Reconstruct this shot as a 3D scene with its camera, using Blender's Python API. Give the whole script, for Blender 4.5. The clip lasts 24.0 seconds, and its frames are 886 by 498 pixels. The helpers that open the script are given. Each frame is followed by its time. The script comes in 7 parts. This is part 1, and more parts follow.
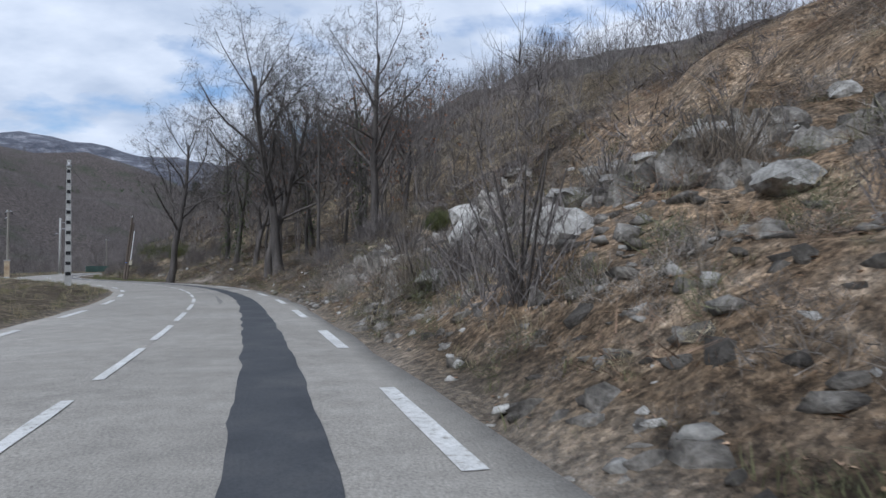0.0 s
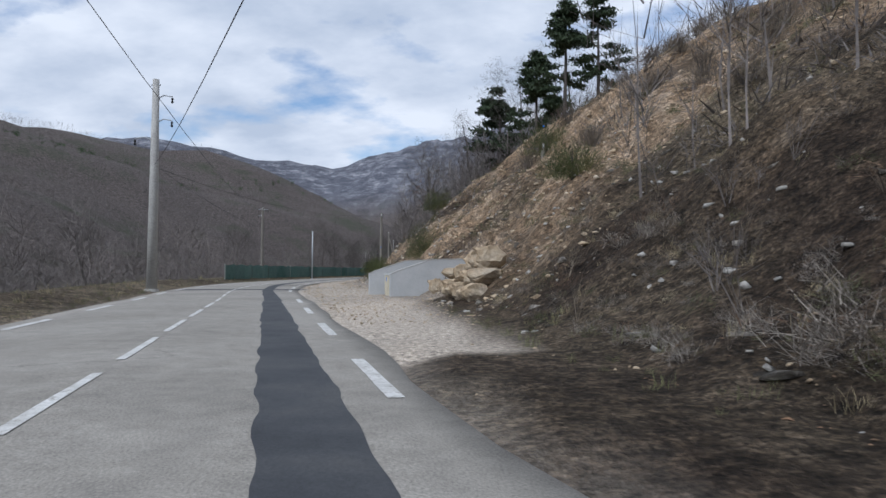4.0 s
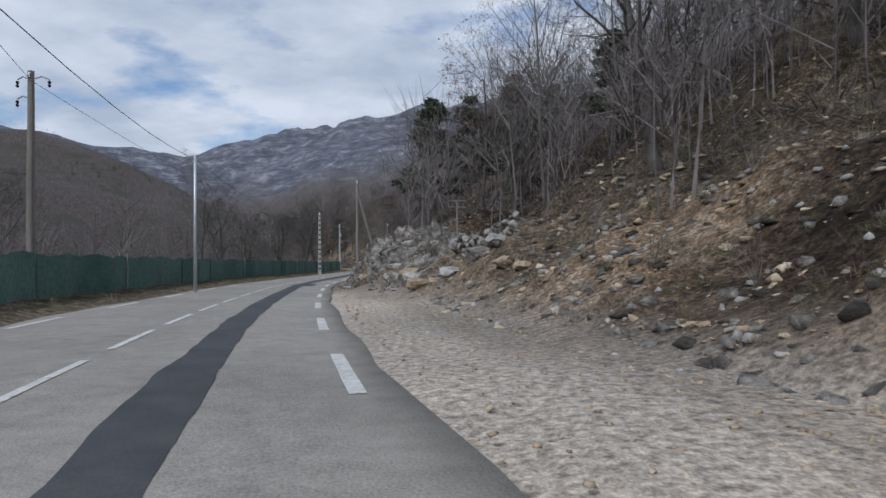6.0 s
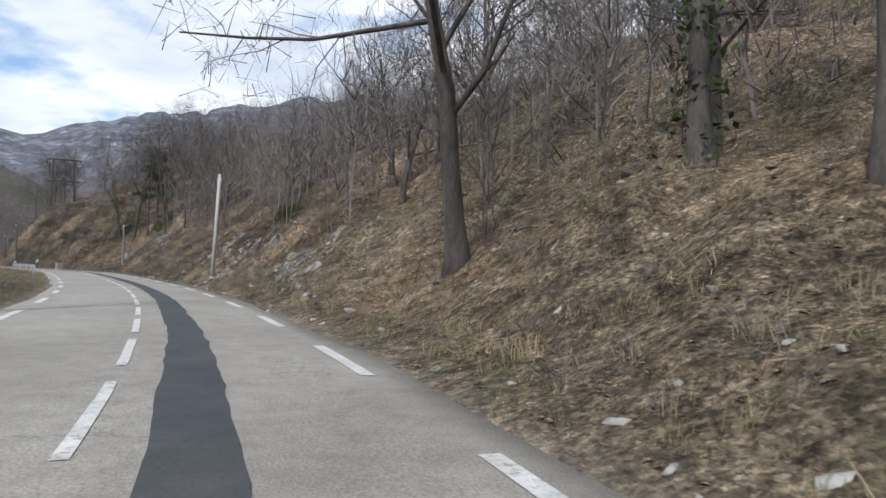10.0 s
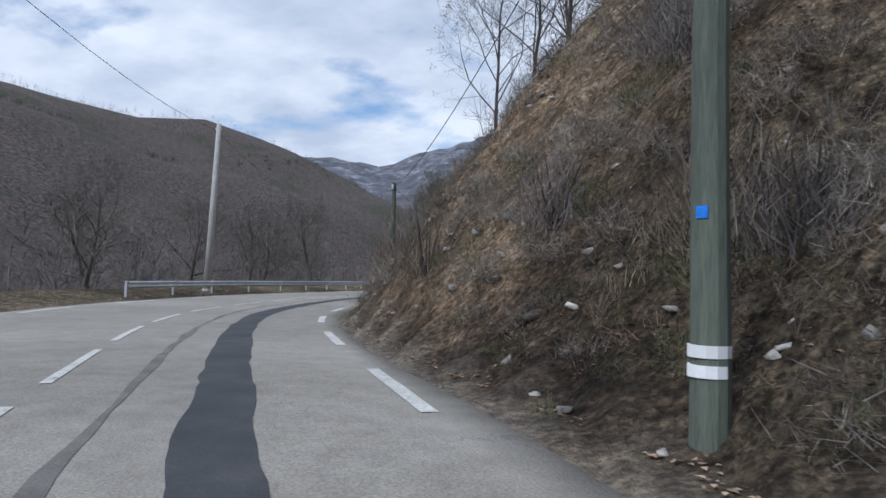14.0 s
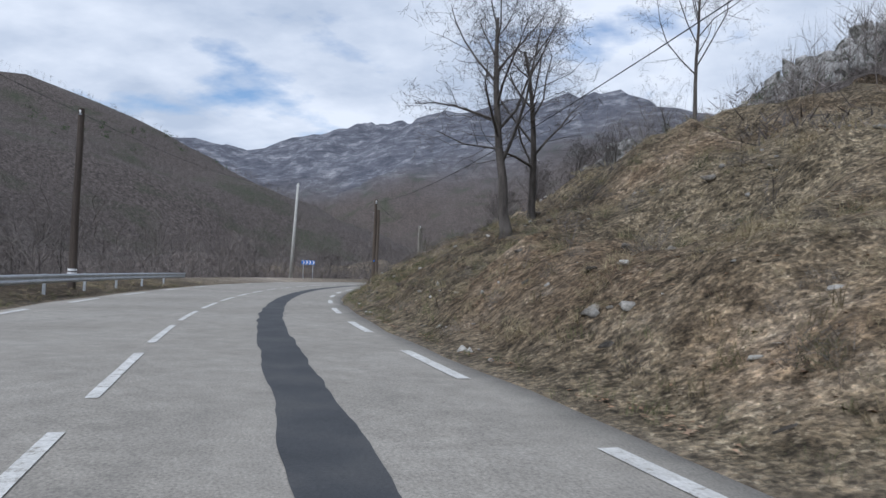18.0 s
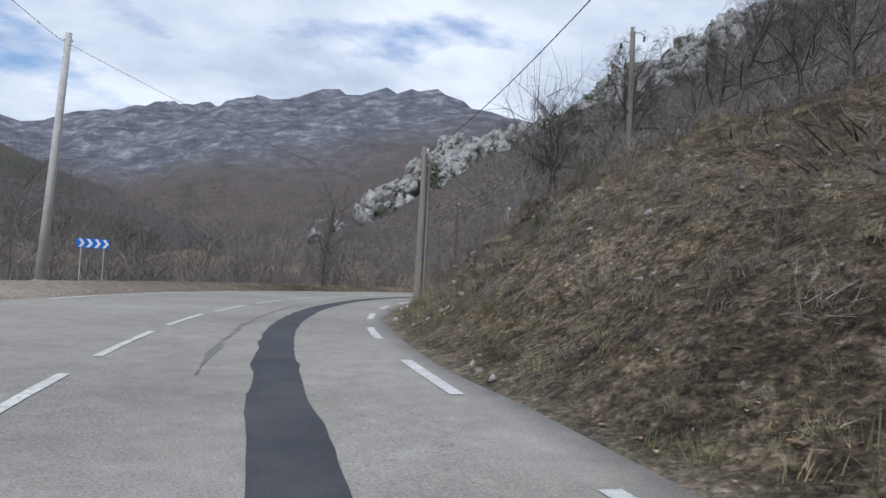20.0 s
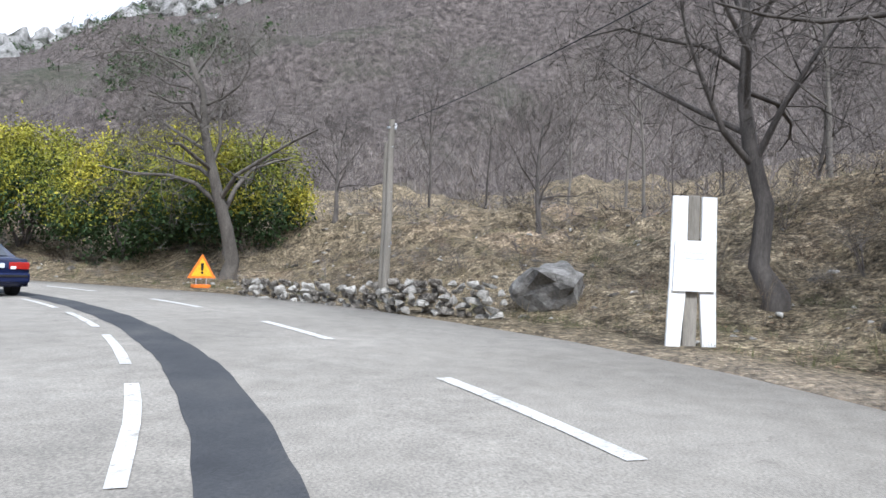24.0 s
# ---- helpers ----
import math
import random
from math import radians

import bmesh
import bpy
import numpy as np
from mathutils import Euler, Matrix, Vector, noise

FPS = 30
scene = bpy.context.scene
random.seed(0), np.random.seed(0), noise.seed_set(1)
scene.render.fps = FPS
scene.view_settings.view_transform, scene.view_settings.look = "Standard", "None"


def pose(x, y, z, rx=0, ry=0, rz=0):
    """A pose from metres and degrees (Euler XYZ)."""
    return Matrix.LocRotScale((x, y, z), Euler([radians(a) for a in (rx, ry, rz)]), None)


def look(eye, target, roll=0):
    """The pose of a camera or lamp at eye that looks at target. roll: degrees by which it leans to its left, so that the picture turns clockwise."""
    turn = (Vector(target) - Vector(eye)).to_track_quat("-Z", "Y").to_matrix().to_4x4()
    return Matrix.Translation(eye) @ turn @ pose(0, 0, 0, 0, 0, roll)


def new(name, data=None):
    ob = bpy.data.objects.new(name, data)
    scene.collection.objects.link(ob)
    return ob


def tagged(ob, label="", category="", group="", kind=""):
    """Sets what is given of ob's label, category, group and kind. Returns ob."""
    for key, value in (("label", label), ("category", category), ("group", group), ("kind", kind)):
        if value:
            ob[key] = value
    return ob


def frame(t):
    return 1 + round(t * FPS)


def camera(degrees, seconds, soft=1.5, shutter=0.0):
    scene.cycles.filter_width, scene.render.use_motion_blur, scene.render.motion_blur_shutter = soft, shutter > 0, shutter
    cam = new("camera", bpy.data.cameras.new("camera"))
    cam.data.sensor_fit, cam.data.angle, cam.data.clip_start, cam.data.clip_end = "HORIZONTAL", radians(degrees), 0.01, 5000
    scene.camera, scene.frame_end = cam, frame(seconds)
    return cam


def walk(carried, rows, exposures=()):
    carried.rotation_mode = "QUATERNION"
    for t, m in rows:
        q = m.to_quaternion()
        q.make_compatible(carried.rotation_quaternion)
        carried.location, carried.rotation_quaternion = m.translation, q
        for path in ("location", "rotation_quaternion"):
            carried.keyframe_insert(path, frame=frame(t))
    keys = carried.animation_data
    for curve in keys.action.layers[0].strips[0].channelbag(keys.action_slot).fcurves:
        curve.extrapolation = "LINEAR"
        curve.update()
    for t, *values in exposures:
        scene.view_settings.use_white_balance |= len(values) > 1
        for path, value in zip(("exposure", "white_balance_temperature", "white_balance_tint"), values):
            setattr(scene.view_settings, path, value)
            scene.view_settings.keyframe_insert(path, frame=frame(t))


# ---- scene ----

# ---------------------------------------------------------------- camera
EYE = 1.26
cam = camera(65.9, 24.0, soft=1.5, shutter=0.02)
# seconds, x, y, turn to the left of north, tilt up, lean
PATH = [
    (0.0, 0.00, 0.00, -7.58, 1.43, -0.27),
    (0.5, -3.03, 15.05, -4.11, 1.55, -0.10),
    (1.0, -7.14, 29.83, 0.53, 1.53, 1.95),
    (1.5, -12.49, 44.17, 5.44, 1.99, 2.89),
    (2.0, -18.83, 57.91, 8.87, 2.56, 2.14),
    (2.5, -25.60, 71.38, 9.29, 2.10, -0.41),
    (3.0, -32.33, 85.03, 8.01, 1.79, -0.29),
    (3.5, -38.47, 99.12, 4.13, 1.80, 0.07),
    (4.0, -43.68, 113.63, 0.65, 1.82, 0.49),
    (4.5, -48.05, 128.20, -2.06, 1.94, 0.73),
    (5.0, -51.69, 142.52, -4.25, 2.29, 0.01),
    (5.5, -54.67, 156.68, -6.96, 1.82, 0.13),
    (6.0, -56.84, 171.19, -10.93, 1.18, -0.51),
    (6.5, -58.01, 186.38, -15.06, 1.65, -1.12),
    (7.0, -58.05, 202.50, -19.51, 1.38, -0.76),
    (7.5, -56.68, 219.27, -24.32, 2.12, 1.14),
    (8.0, -54.45, 236.05, -25.34, 2.18, 2.45),
    (8.5, -52.02, 252.53, -26.21, 2.09, 2.11),
    (9.0, -49.47, 268.55, -26.57, 1.73, 1.47),
    (9.5, -47.04, 284.19, -25.53, 1.57, 2.22),
    (10.0, -45.36, 299.68, -21.37, 1.73, 1.50),
    (10.5, -44.91, 315.08, -16.84, 1.78, 1.26),
    (11.0, -45.62, 330.31, -12.70, 1.66, 1.98),
    (11.5, -47.38, 345.29, -8.70, 1.66, 2.88),
    (12.0, -50.09, 359.91, -5.08, 2.61, 1.18),
    (12.5, -53.81, 374.07, -0.25, 2.13, 1.49),
    (13.0, -58.61, 387.80, 3.72, 2.05, 2.22),
    (13.5, -63.97, 400.88, 5.64, 2.13, 1.05),
    (14.0, -69.14, 413.10, 4.87, 2.45, 1.50),
    (14.5, -73.53, 424.79, 0.66, 2.47, 1.68),
    (15.0, -76.30, 436.37, -9.14, 2.24, 1.70),
    (15.5, -76.86, 447.75, -19.65, 2.44, 0.47),
    (16.0, -75.91, 458.83, -23.87, 2.86, 0.03),
    (16.5, -74.85, 469.93, -20.97, 2.97, 0.82),
    (17.0, -74.84, 481.27, -13.72, 2.90, 2.40),
    (17.5, -76.26, 492.67, -7.37, 2.43, 3.63),
    (18.0, -78.49, 503.95, -5.75, 2.20, 2.17),
    (18.5, -80.68, 515.17, -7.40, 2.21, 1.11),
    (19.0, -82.30, 526.42, -11.43, 2.40, 1.33),
    (19.5, -82.95, 537.71, -16.85, 2.66, 2.62),
    (20.0, -82.60, 548.94, -21.62, 2.53, 3.07),
    (20.5, -81.22, 559.99, -27.79, 2.80, 3.19),
    (21.0, -78.36, 570.79, -36.96, 2.92, 2.10),
    (21.5, -73.69, 581.13, -46.40, 3.07, 0.83),
    (22.0, -67.38, 590.63, -55.53, 3.46, 2.28),
    (22.5, -59.88, 598.84, -63.70, 3.07, 2.69),
    (23.0, -51.92, 605.91, -67.26, 2.23, 1.95),
    (23.5, -44.02, 612.53, -66.68, 1.89, 1.96),
    (24.0, -36.66, 619.92, -57.96, 1.17, 2.23),
]


def aimed(px, py, turn, tilt, lean):
    a, b = radians(turn), radians(tilt)
    ahead = (-math.sin(a) * math.cos(b), math.cos(a) * math.cos(b), math.sin(b))
    return look((px, py, EYE), (px + ahead[0] * 10, py + ahead[1] * 10, EYE + ahead[2] * 10), lean)


walk(cam, [(r[0], aimed(*r[1:])) for r in PATH], exposures=((0.0, 0.17, 5550, 10), (1.0, 0.45, 5800, 10), (2.0, 0.05, 5450, 10), (4.6, 0.1, 5700, 10), (6.0, -0.15, 5650, 10), (7.0, 0.22, 5650, 10), (8.0, 0.55, 6050, 10), (9.5, 0.55, 6000, 10), (12.0, 0.15, 5700, 10), (14.0, 0.15, 5550, 10), (15.0, 0.15, 5650, 10), (16.0, 0.45, 5850, 10), (17.0, 0.12, 5650, 10), (20.0, 0.2, 5700, 10), (21.0, 0.48, 5700, 10), (22.0, 0.82, 5700, 10), (22.5, 1.05, 5700, 10), (23.0, 1.15, 5750, 10), (24.0, 1.2, 5750, 10)))

# ---------------------------------------------------------------- light
SUN_H, SUN_AZ = radians(46), radians(222)
world = bpy.data.worlds.new("world")
scene.world = world
world.use_nodes = True
wn, wl = world.node_tree.nodes, world.node_tree.links
wn.clear()
w_out, w_bg, w_bg2 = wn.new("ShaderNodeOutputWorld"), wn.new("ShaderNodeBackground"), wn.new("ShaderNodeBackground")
w_mix = wn.new("ShaderNodeMixShader")
sky = wn.new("ShaderNodeTexSky")
sky.sky_type, sky.sun_disc, sky.sun_elevation, sky.sun_rotation = "NISHITA", False, SUN_H, SUN_AZ
w_bg.inputs["Strength"].default_value = 0.12
w_tc, w_sep, w_max = wn.new("ShaderNodeTexCoord"), wn.new("ShaderNodeSeparateXYZ"), wn.new("ShaderNodeMath")
w_div, w_map, w_noise, w_ramp = wn.new("ShaderNodeVectorMath"), wn.new("ShaderNodeMapping"), wn.new("ShaderNodeTexNoise"), wn.new("ShaderNodeValToRGB")
w_noise2, w_ramp2 = wn.new("ShaderNodeTexNoise"), wn.new("ShaderNodeValToRGB")
w_max.operation, w_max.inputs[1].default_value = "MAXIMUM", 0.0
w_add = wn.new("ShaderNodeMath")
w_add.operation, w_add.inputs[1].default_value = "ADD", 0.30
w_div.operation = "DIVIDE"
w_comb = wn.new("ShaderNodeCombineXYZ")
wl.new(w_tc.outputs["Generated"], w_sep.inputs[0])
wl.new(w_sep.outputs["Z"], w_max.inputs[0])
wl.new(w_max.outputs[0], w_add.inputs[0])
for k in range(3):
    wl.new(w_add.outputs[0], w_comb.inputs[k])
wl.new(w_tc.outputs["Generated"], w_div.inputs[0])
wl.new(w_comb.outputs[0], w_div.inputs[1])
w_map.inputs["Scale"].default_value = (1.0, 1.3, 1.0)
w_map.inputs["Location"].default_value = (3.1, 0.4, 0.0)
w_map.inputs["Rotation"].default_value = (0, 0, 0.5)
wl.new(w_div.outputs[0], w_map.inputs[0])
for nd, sc_, det in ((w_noise, 1.9, 9.0), (w_noise2, 3.0, 7.0)):
    nd.inputs["Scale"].default_value, nd.inputs["Detail"].default_value, nd.inputs["Roughness"].default_value = sc_, det, 0.55
    wl.new(w_map.outputs[0], nd.inputs[0])
w_ramp.color_ramp.elements[0].position, w_ramp.color_ramp.elements[1].position = 0.36, 0.47
wl.new(w_noise.outputs["Fac"], w_ramp.inputs[0])
w_ramp2.color_ramp.elements[0].position, w_ramp2.color_ramp.elements[1].position = 0.33, 0.66
w_ramp2.color_ramp.elements[0].color, w_ramp2.color_ramp.elements[1].color = (0.66, 0.71, 0.79, 1), (1.06, 1.06, 1.07, 1)
wl.new(w_noise2.outputs["Fac"], w_ramp2.inputs[0])
wl.new(w_ramp2.outputs[0], w_bg2.inputs["Color"])
w_bg2.inputs["Strength"].default_value = 0.76
wl.new(sky.outputs[0], w_bg.inputs["Color"])
wl.new(w_ramp.outputs[0], w_mix.inputs[0])
wl.new(w_bg.outputs[0], w_mix.inputs[1])
wl.new(w_bg2.outputs[0], w_mix.inputs[2])
wl.new(w_mix.outputs[0], w_out.inputs[0])

sun_data = bpy.data.lights.new("sun", "SUN")
sun_data.energy, sun_data.angle, sun_data.color = 2.2, radians(8), (1.0, 0.97, 0.93)
sun = new("sun", sun_data)
sun.matrix_world = look((math.sin(SUN_AZ) * math.cos(SUN_H) * 50, math.cos(SUN_AZ) * math.cos(SUN_H) * 50, math.sin(SUN_H) * 50), (0, 0, 0))


# ---------------------------------------------------------------- materials
def material(name, rough=0.8, metal=0.0, spec=0.3):
    m = bpy.data.materials.new(name)
    m.use_nodes = True
    b = m.node_tree.nodes["Principled BSDF"]
    b.inputs["Roughness"].default_value, b.inputs["Metallic"].default_value = rough, metal
    b.inputs["Specular IOR Level"].default_value = spec
    return m, m.node_tree.nodes, m.node_tree.links, b


def noise_node(nodes, links, scale, detail=6.0, rough=0.6, coord="Object", stretch=None):
    tc, nz = nodes.new("ShaderNodeTexCoord"), nodes.new("ShaderNodeTexNoise")
    nz.inputs["Scale"].default_value, nz.inputs["Detail"].default_value, nz.inputs["Roughness"].default_value = scale, detail, rough
    src = tc.outputs[coord]
    if stretch:
        mp = nodes.new("ShaderNodeMapping")
        mp.inputs["Scale"].default_value = stretch
        links.new(src, mp.inputs[0])
        src = mp.outputs[0]
    links.new(src, nz.inputs["Vector"])
    return nz


def ramp_node(nodes, links, src, stops):
    r = nodes.new("ShaderNodeValToRGB")
    els = r.color_ramp.elements
    while len(els) < len(stops):
        els.new(0.5)
    for e, (pos, col) in zip(els, stops):
        e.position, e.color = pos, (*col, 1) if len(col) == 3 else col
    links.new(src, r.inputs[0])
    return r


def mix_node(nodes, links, fac, a, b, mode="MIX"):
    m = nodes.new("ShaderNodeMix")
    m.data_type, m.blend_type = "RGBA", mode
    for sock, val in ((m.inputs[0], fac), (m.inputs[6], a), (m.inputs[7], b)):
        if hasattr(val, "is_linked"):
            links.new(val, sock)
        elif isinstance(val, (int, float)):
            sock.default_value = val
        else:
            sock.default_value = (*val, 1)
    return m.outputs[2]


def bump_node(nodes, links, b, height, strength=0.4, dist=0.02):
    bp = nodes.new("ShaderNodeBump")
    bp.inputs["Strength"].default_value, bp.inputs["Distance"].default_value = strength, dist
    links.new(height, bp.inputs["Height"])
    links.new(bp.outputs[0], b.inputs["Normal"])


def grained(name, stops, scale, fine=None, rough=0.8, metal=0.0, bump=0.3, dist=0.02, stretch=None, spec=0.3, island=0.0, coord="Object", gr=0.36):
    """A material with coarse patches of the given colours, fine grain and relief."""
    m, nd, ln, b = material(name, rough, metal, spec)
    n1 = noise_node(nd, ln, scale, 5, 0.6, coord, stretch)
    n2 = noise_node(nd, ln, fine or scale * 9, 7, 0.7, coord, stretch)
    col = ramp_node(nd, ln, n1.outputs["Fac"], stops).outputs[0]
    grain = ramp_node(nd, ln, n2.outputs["Fac"], ((0.3, (1 - gr,) * 3), (0.7, (1 + gr * 0.85,) * 3))).outputs[0]
    col = mix_node(nd, ln, 1.0, col, grain, "MULTIPLY")
    if island:
        g = nd.new("ShaderNodeNewGeometry")
        v = ramp_node(nd, ln, g.outputs["Random Per Island"], ((0.0, (1 - island,) * 3), (1.0, (1 + island,) * 3))).outputs[0]
        col = mix_node(nd, ln, 1.0, col, v, "MULTIPLY")
    oi = nd.new("ShaderNodeObjectInfo")
    v = ramp_node(nd, ln, oi.outputs["Random"], ((0.0, (0.88, 0.88, 0.88)), (1.0, (1.1, 1.1, 1.1)))).outputs[0]
    col = mix_node(nd, ln, 1.0, col, v, "MULTIPLY")
    ln.new(col, b.inputs["Base Color"])
    if bump:
        bump_node(nd, ln, b, n2.outputs["Fac"], bump, dist)
    return m


def asphalt_material():
    """Sun-bleached asphalt: blotches, aggregate, and thin cracks."""
    m, nd, ln, b = material("asphalt_worn", 0.86, 0.0, 0.3)
    n1, n2, n3 = noise_node(nd, ln, 0.22, 5), noise_node(nd, ln, 2.6, 6, 0.65), noise_node(nd, ln, 45.0, 4, 0.7)
    col = ramp_node(nd, ln, n1.outputs["Fac"], ((0.3, (0.212, 0.195, 0.169)), (0.5, (0.264, 0.243, 0.211)), (0.7, (0.310, 0.287, 0.252)))).outputs[0]
    col = mix_node(nd, ln, 1.0, col, ramp_node(nd, ln, n2.outputs["Fac"], ((0.3, (0.82, 0.82, 0.82)), (0.7, (1.14, 1.14, 1.13)))).outputs[0], "MULTIPLY")
    col = mix_node(nd, ln, 1.0, col, ramp_node(nd, ln, n3.outputs["Fac"], ((0.3, (0.58, 0.58, 0.58)), (0.7, (1.40, 1.40, 1.40)))).outputs[0], "MULTIPLY")
    tc, vor, warp = nd.new("ShaderNodeTexCoord"), nd.new("ShaderNodeTexVoronoi"), nd.new("ShaderNodeVectorMath")
    warp.operation = "MULTIPLY_ADD"
    warp.inputs[1].default_value = (0.9, 0.9, 0.9)
    ln.new(n2.outputs["Color"], warp.inputs[0])
    ln.new(tc.outputs["Object"], warp.inputs[2])
    vor.feature = "DISTANCE_TO_EDGE"
    vor.inputs["Scale"].default_value = 0.42
    ln.new(warp.outputs[0], vor.inputs["Vector"])
    crack = ramp_node(nd, ln, vor.outputs["Distance"], ((0.0, (0.55, 0.55, 0.55)), (0.005, (0.75, 0.75, 0.75)), (0.010, (1, 1, 1)))).outputs[0]
    where = ramp_node(nd, ln, noise_node(nd, ln, 0.11, 3).outputs["Fac"], ((0.53, (0, 0, 0)), (0.63, (1, 1, 1)))).outputs[0]
    col = mix_node(nd, ln, where, col, mix_node(nd, ln, 1.0, col, crack, "MULTIPLY"))
    ln.new(col, b.inputs["Base Color"])
    bump_node(nd, ln, b, n3.outputs["Fac"], 0.5, 0.006)
    return m


ASPHALT = asphalt_material()
TAR = grained("asphalt_new", ((0.28, (0.032, 0.034, 0.038)), (0.5, (0.050, 0.052, 0.056)), (0.72, (0.078, 0.077, 0.076))), 0.9, 38.0, 0.78, bump=0.6, dist=0.006, gr=0.34)
TAR_FADED = grained("asphalt_joint", ((0.3, (0.120, 0.114, 0.105)), (0.7, (0.215, 0.200, 0.178))), 1.6, 38.0, 0.82, bump=0.5, dist=0.005, gr=0.3)


def paint_material():
    """White road paint, worn through to the asphalt in spots."""
    m, nd, ln, b = material("road_paint", 0.75, 0.0, 0.25)
    n1, n2, n3 = noise_node(nd, ln, 1.7, 4), noise_node(nd, ln, 11.0, 7, 0.75), noise_node(nd, ln, 45.0, 4, 0.7)
    white = ramp_node(nd, ln, n1.outputs["Fac"], ((0.3, (0.46, 0.45, 0.42)), (0.7, (0.66, 0.65, 0.62)))).outputs[0]
    worn = ramp_node(nd, ln, n2.outputs["Fac"], ((0.36, (1, 1, 1)), (0.47, (0.12, 0.12, 0.12)), (0.6, (0, 0, 0)))).outputs[0]
    col = mix_node(nd, ln, worn, white, (0.27, 0.25, 0.215))
    col = mix_node(nd, ln, 1.0, col, ramp_node(nd, ln, n3.outputs["Fac"], ((0.3, (0.78, 0.78, 0.78)), (0.7, (1.16, 1.16, 1.16)))).outputs[0], "MULTIPLY")
    ln.new(col, b.inputs["Base Color"])
    bump_node(nd, ln, b, n3.outputs["Fac"], 0.4, 0.005)
    return m


PAINT = paint_material()
WOOD_POLE = grained("pole_wood", ((0.3, (0.17, 0.155, 0.13)), (0.7, (0.30, 0.275, 0.235))), 0.8, 14.0, 0.85, bump=0.5, dist=0.006, stretch=(6, 6, 0.35))
WOOD_GREEN = grained("pole_wood_green", ((0.3, (0.07, 0.083, 0.066)), (0.7, (0.135, 0.152, 0.12))), 0.8, 14.0, 0.85, bump=0.5, dist=0.006, stretch=(6, 6, 0.35))
WOOD_DARK = grained("pole_wood_dark", ((0.3, (0.045, 0.035, 0.03)), (0.7, (0.10, 0.08, 0.065))), 0.8, 14.0, 0.85, bump=0.5, dist=0.006, stretch=(6, 6, 0.35))
CONCRETE = grained("concrete", ((0.3, (0.33, 0.32, 0.30)), (0.7, (0.46, 0.45, 0.42))), 0.9, 18.0, 0.88, bump=0.35, dist=0.006)
CEMENT = grained("cement_render", ((0.3, (0.42, 0.43, 0.43)), (0.7, (0.55, 0.55, 0.54))), 0.7, 20.0, 0.9, bump=0.25, dist=0.004, gr=0.08)
WOOD_BROWN = grained("pole_wood_brown", ((0.3, (0.075, 0.058, 0.046)), (0.7, (0.15, 0.12, 0.095))), 0.8, 14.0, 0.85, bump=0.5, dist=0.006, stretch=(6, 6, 0.35))
CLIFF = grained("cliff_limestone", ((0.38, (0.060, 0.062, 0.048)), (0.47, (0.27, 0.262, 0.245)), (0.7, (0.47, 0.455, 0.43))), 0.16, 0.7, 0.95, bump=0.9, dist=1.2)
STEEL = grained("galvanised_steel", ((0.3, (0.42, 0.44, 0.46)), (0.7, (0.56, 0.58, 0.60))), 1.5, 25.0, 0.5, 0.6, bump=0.1, dist=0.003)
BLACK = grained("black_rubber", ((0.3, (0.012, 0.012, 0.013)), (0.7, (0.022, 0.022, 0.024))), 2.0, 25.0, 0.6, bump=0.1, dist=0.003)
STONE = grained("limestone", ((0.32, (0.13, 0.12, 0.105)), (0.5, (0.30, 0.285, 0.255)), (0.68, (0.38, 0.365, 0.335))), 2.4, 20.0, 0.9, bump=0.7, dist=0.03, island=0.3)
BOULDER = grained("grey_boulder", ((0.32, (0.085, 0.080, 0.072)), (0.5, (0.185, 0.176, 0.162)), (0.68, (0.275, 0.264, 0.245))), 3.2, 22.0, 0.92, bump=0.8, dist=0.03, gr=0.45)
STONE_WARM = grained("limestone_warm", ((0.25, (0.25, 0.17, 0.10)), (0.5, (0.42, 0.33, 0.22)), (0.75, (0.55, 0.48, 0.38))), 1.1, 12.0, 0.9, bump=0.6, dist=0.03, island=0.25)
BARK = grained("bark", ((0.3, (0.048, 0.042, 0.038)), (0.7, (0.128, 0.113, 0.100))), 1.5, 14.0, 0.92, bump=0.6, dist=0.02, stretch=(3, 3, 0.6))
BARK_PALE = grained("bark_pale", ((0.3, (0.10, 0.09, 0.078)), (0.7, (0.20, 0.18, 0.158))), 1.5, 14.0, 0.92, bump=0.6, dist=0.02, stretch=(3, 3, 0.6))
BARK_MID = grained("bark_mid", ((0.3, (0.065, 0.058, 0.050)), (0.7, (0.150, 0.134, 0.116))), 1.5, 14.0, 0.92, bump=0.6, dist=0.02, stretch=(3, 3, 0.6))
TWIGS = grained("bare_twigs", ((0.3, (0.100, 0.087, 0.080)), (0.7, (0.195, 0.172, 0.158))), 0.15, 2.0, 0.92, bump=0, island=0.35)
TWIGS_PALE = grained("pale_twigs", ((0.3, (0.145, 0.125, 0.114)), (0.7, (0.265, 0.230, 0.210))), 0.15, 2.0, 0.92, bump=0, island=0.35)
BRUSH = grained("dry_brush", ((0.3, (0.115, 0.088, 0.066)), (0.5, (0.155, 0.126, 0.094)), (0.7, (0.20, 0.166, 0.124))), 0.12, 2.0, 0.92, bump=0, island=0.4)
STRAW = grained("dry_grass", ((0.3, (0.20, 0.165, 0.092)), (0.5, (0.33, 0.275, 0.165)), (0.7, (0.25, 0.235, 0.125))), 0.1, 1.5, 0.9, bump=0, island=0.35)
GREEN = grained("green_grass", ((0.3, (0.080, 0.088, 0.038)), (0.7, (0.165, 0.162, 0.076))), 0.2, 2.0, 0.9, bump=0, island=0.4)
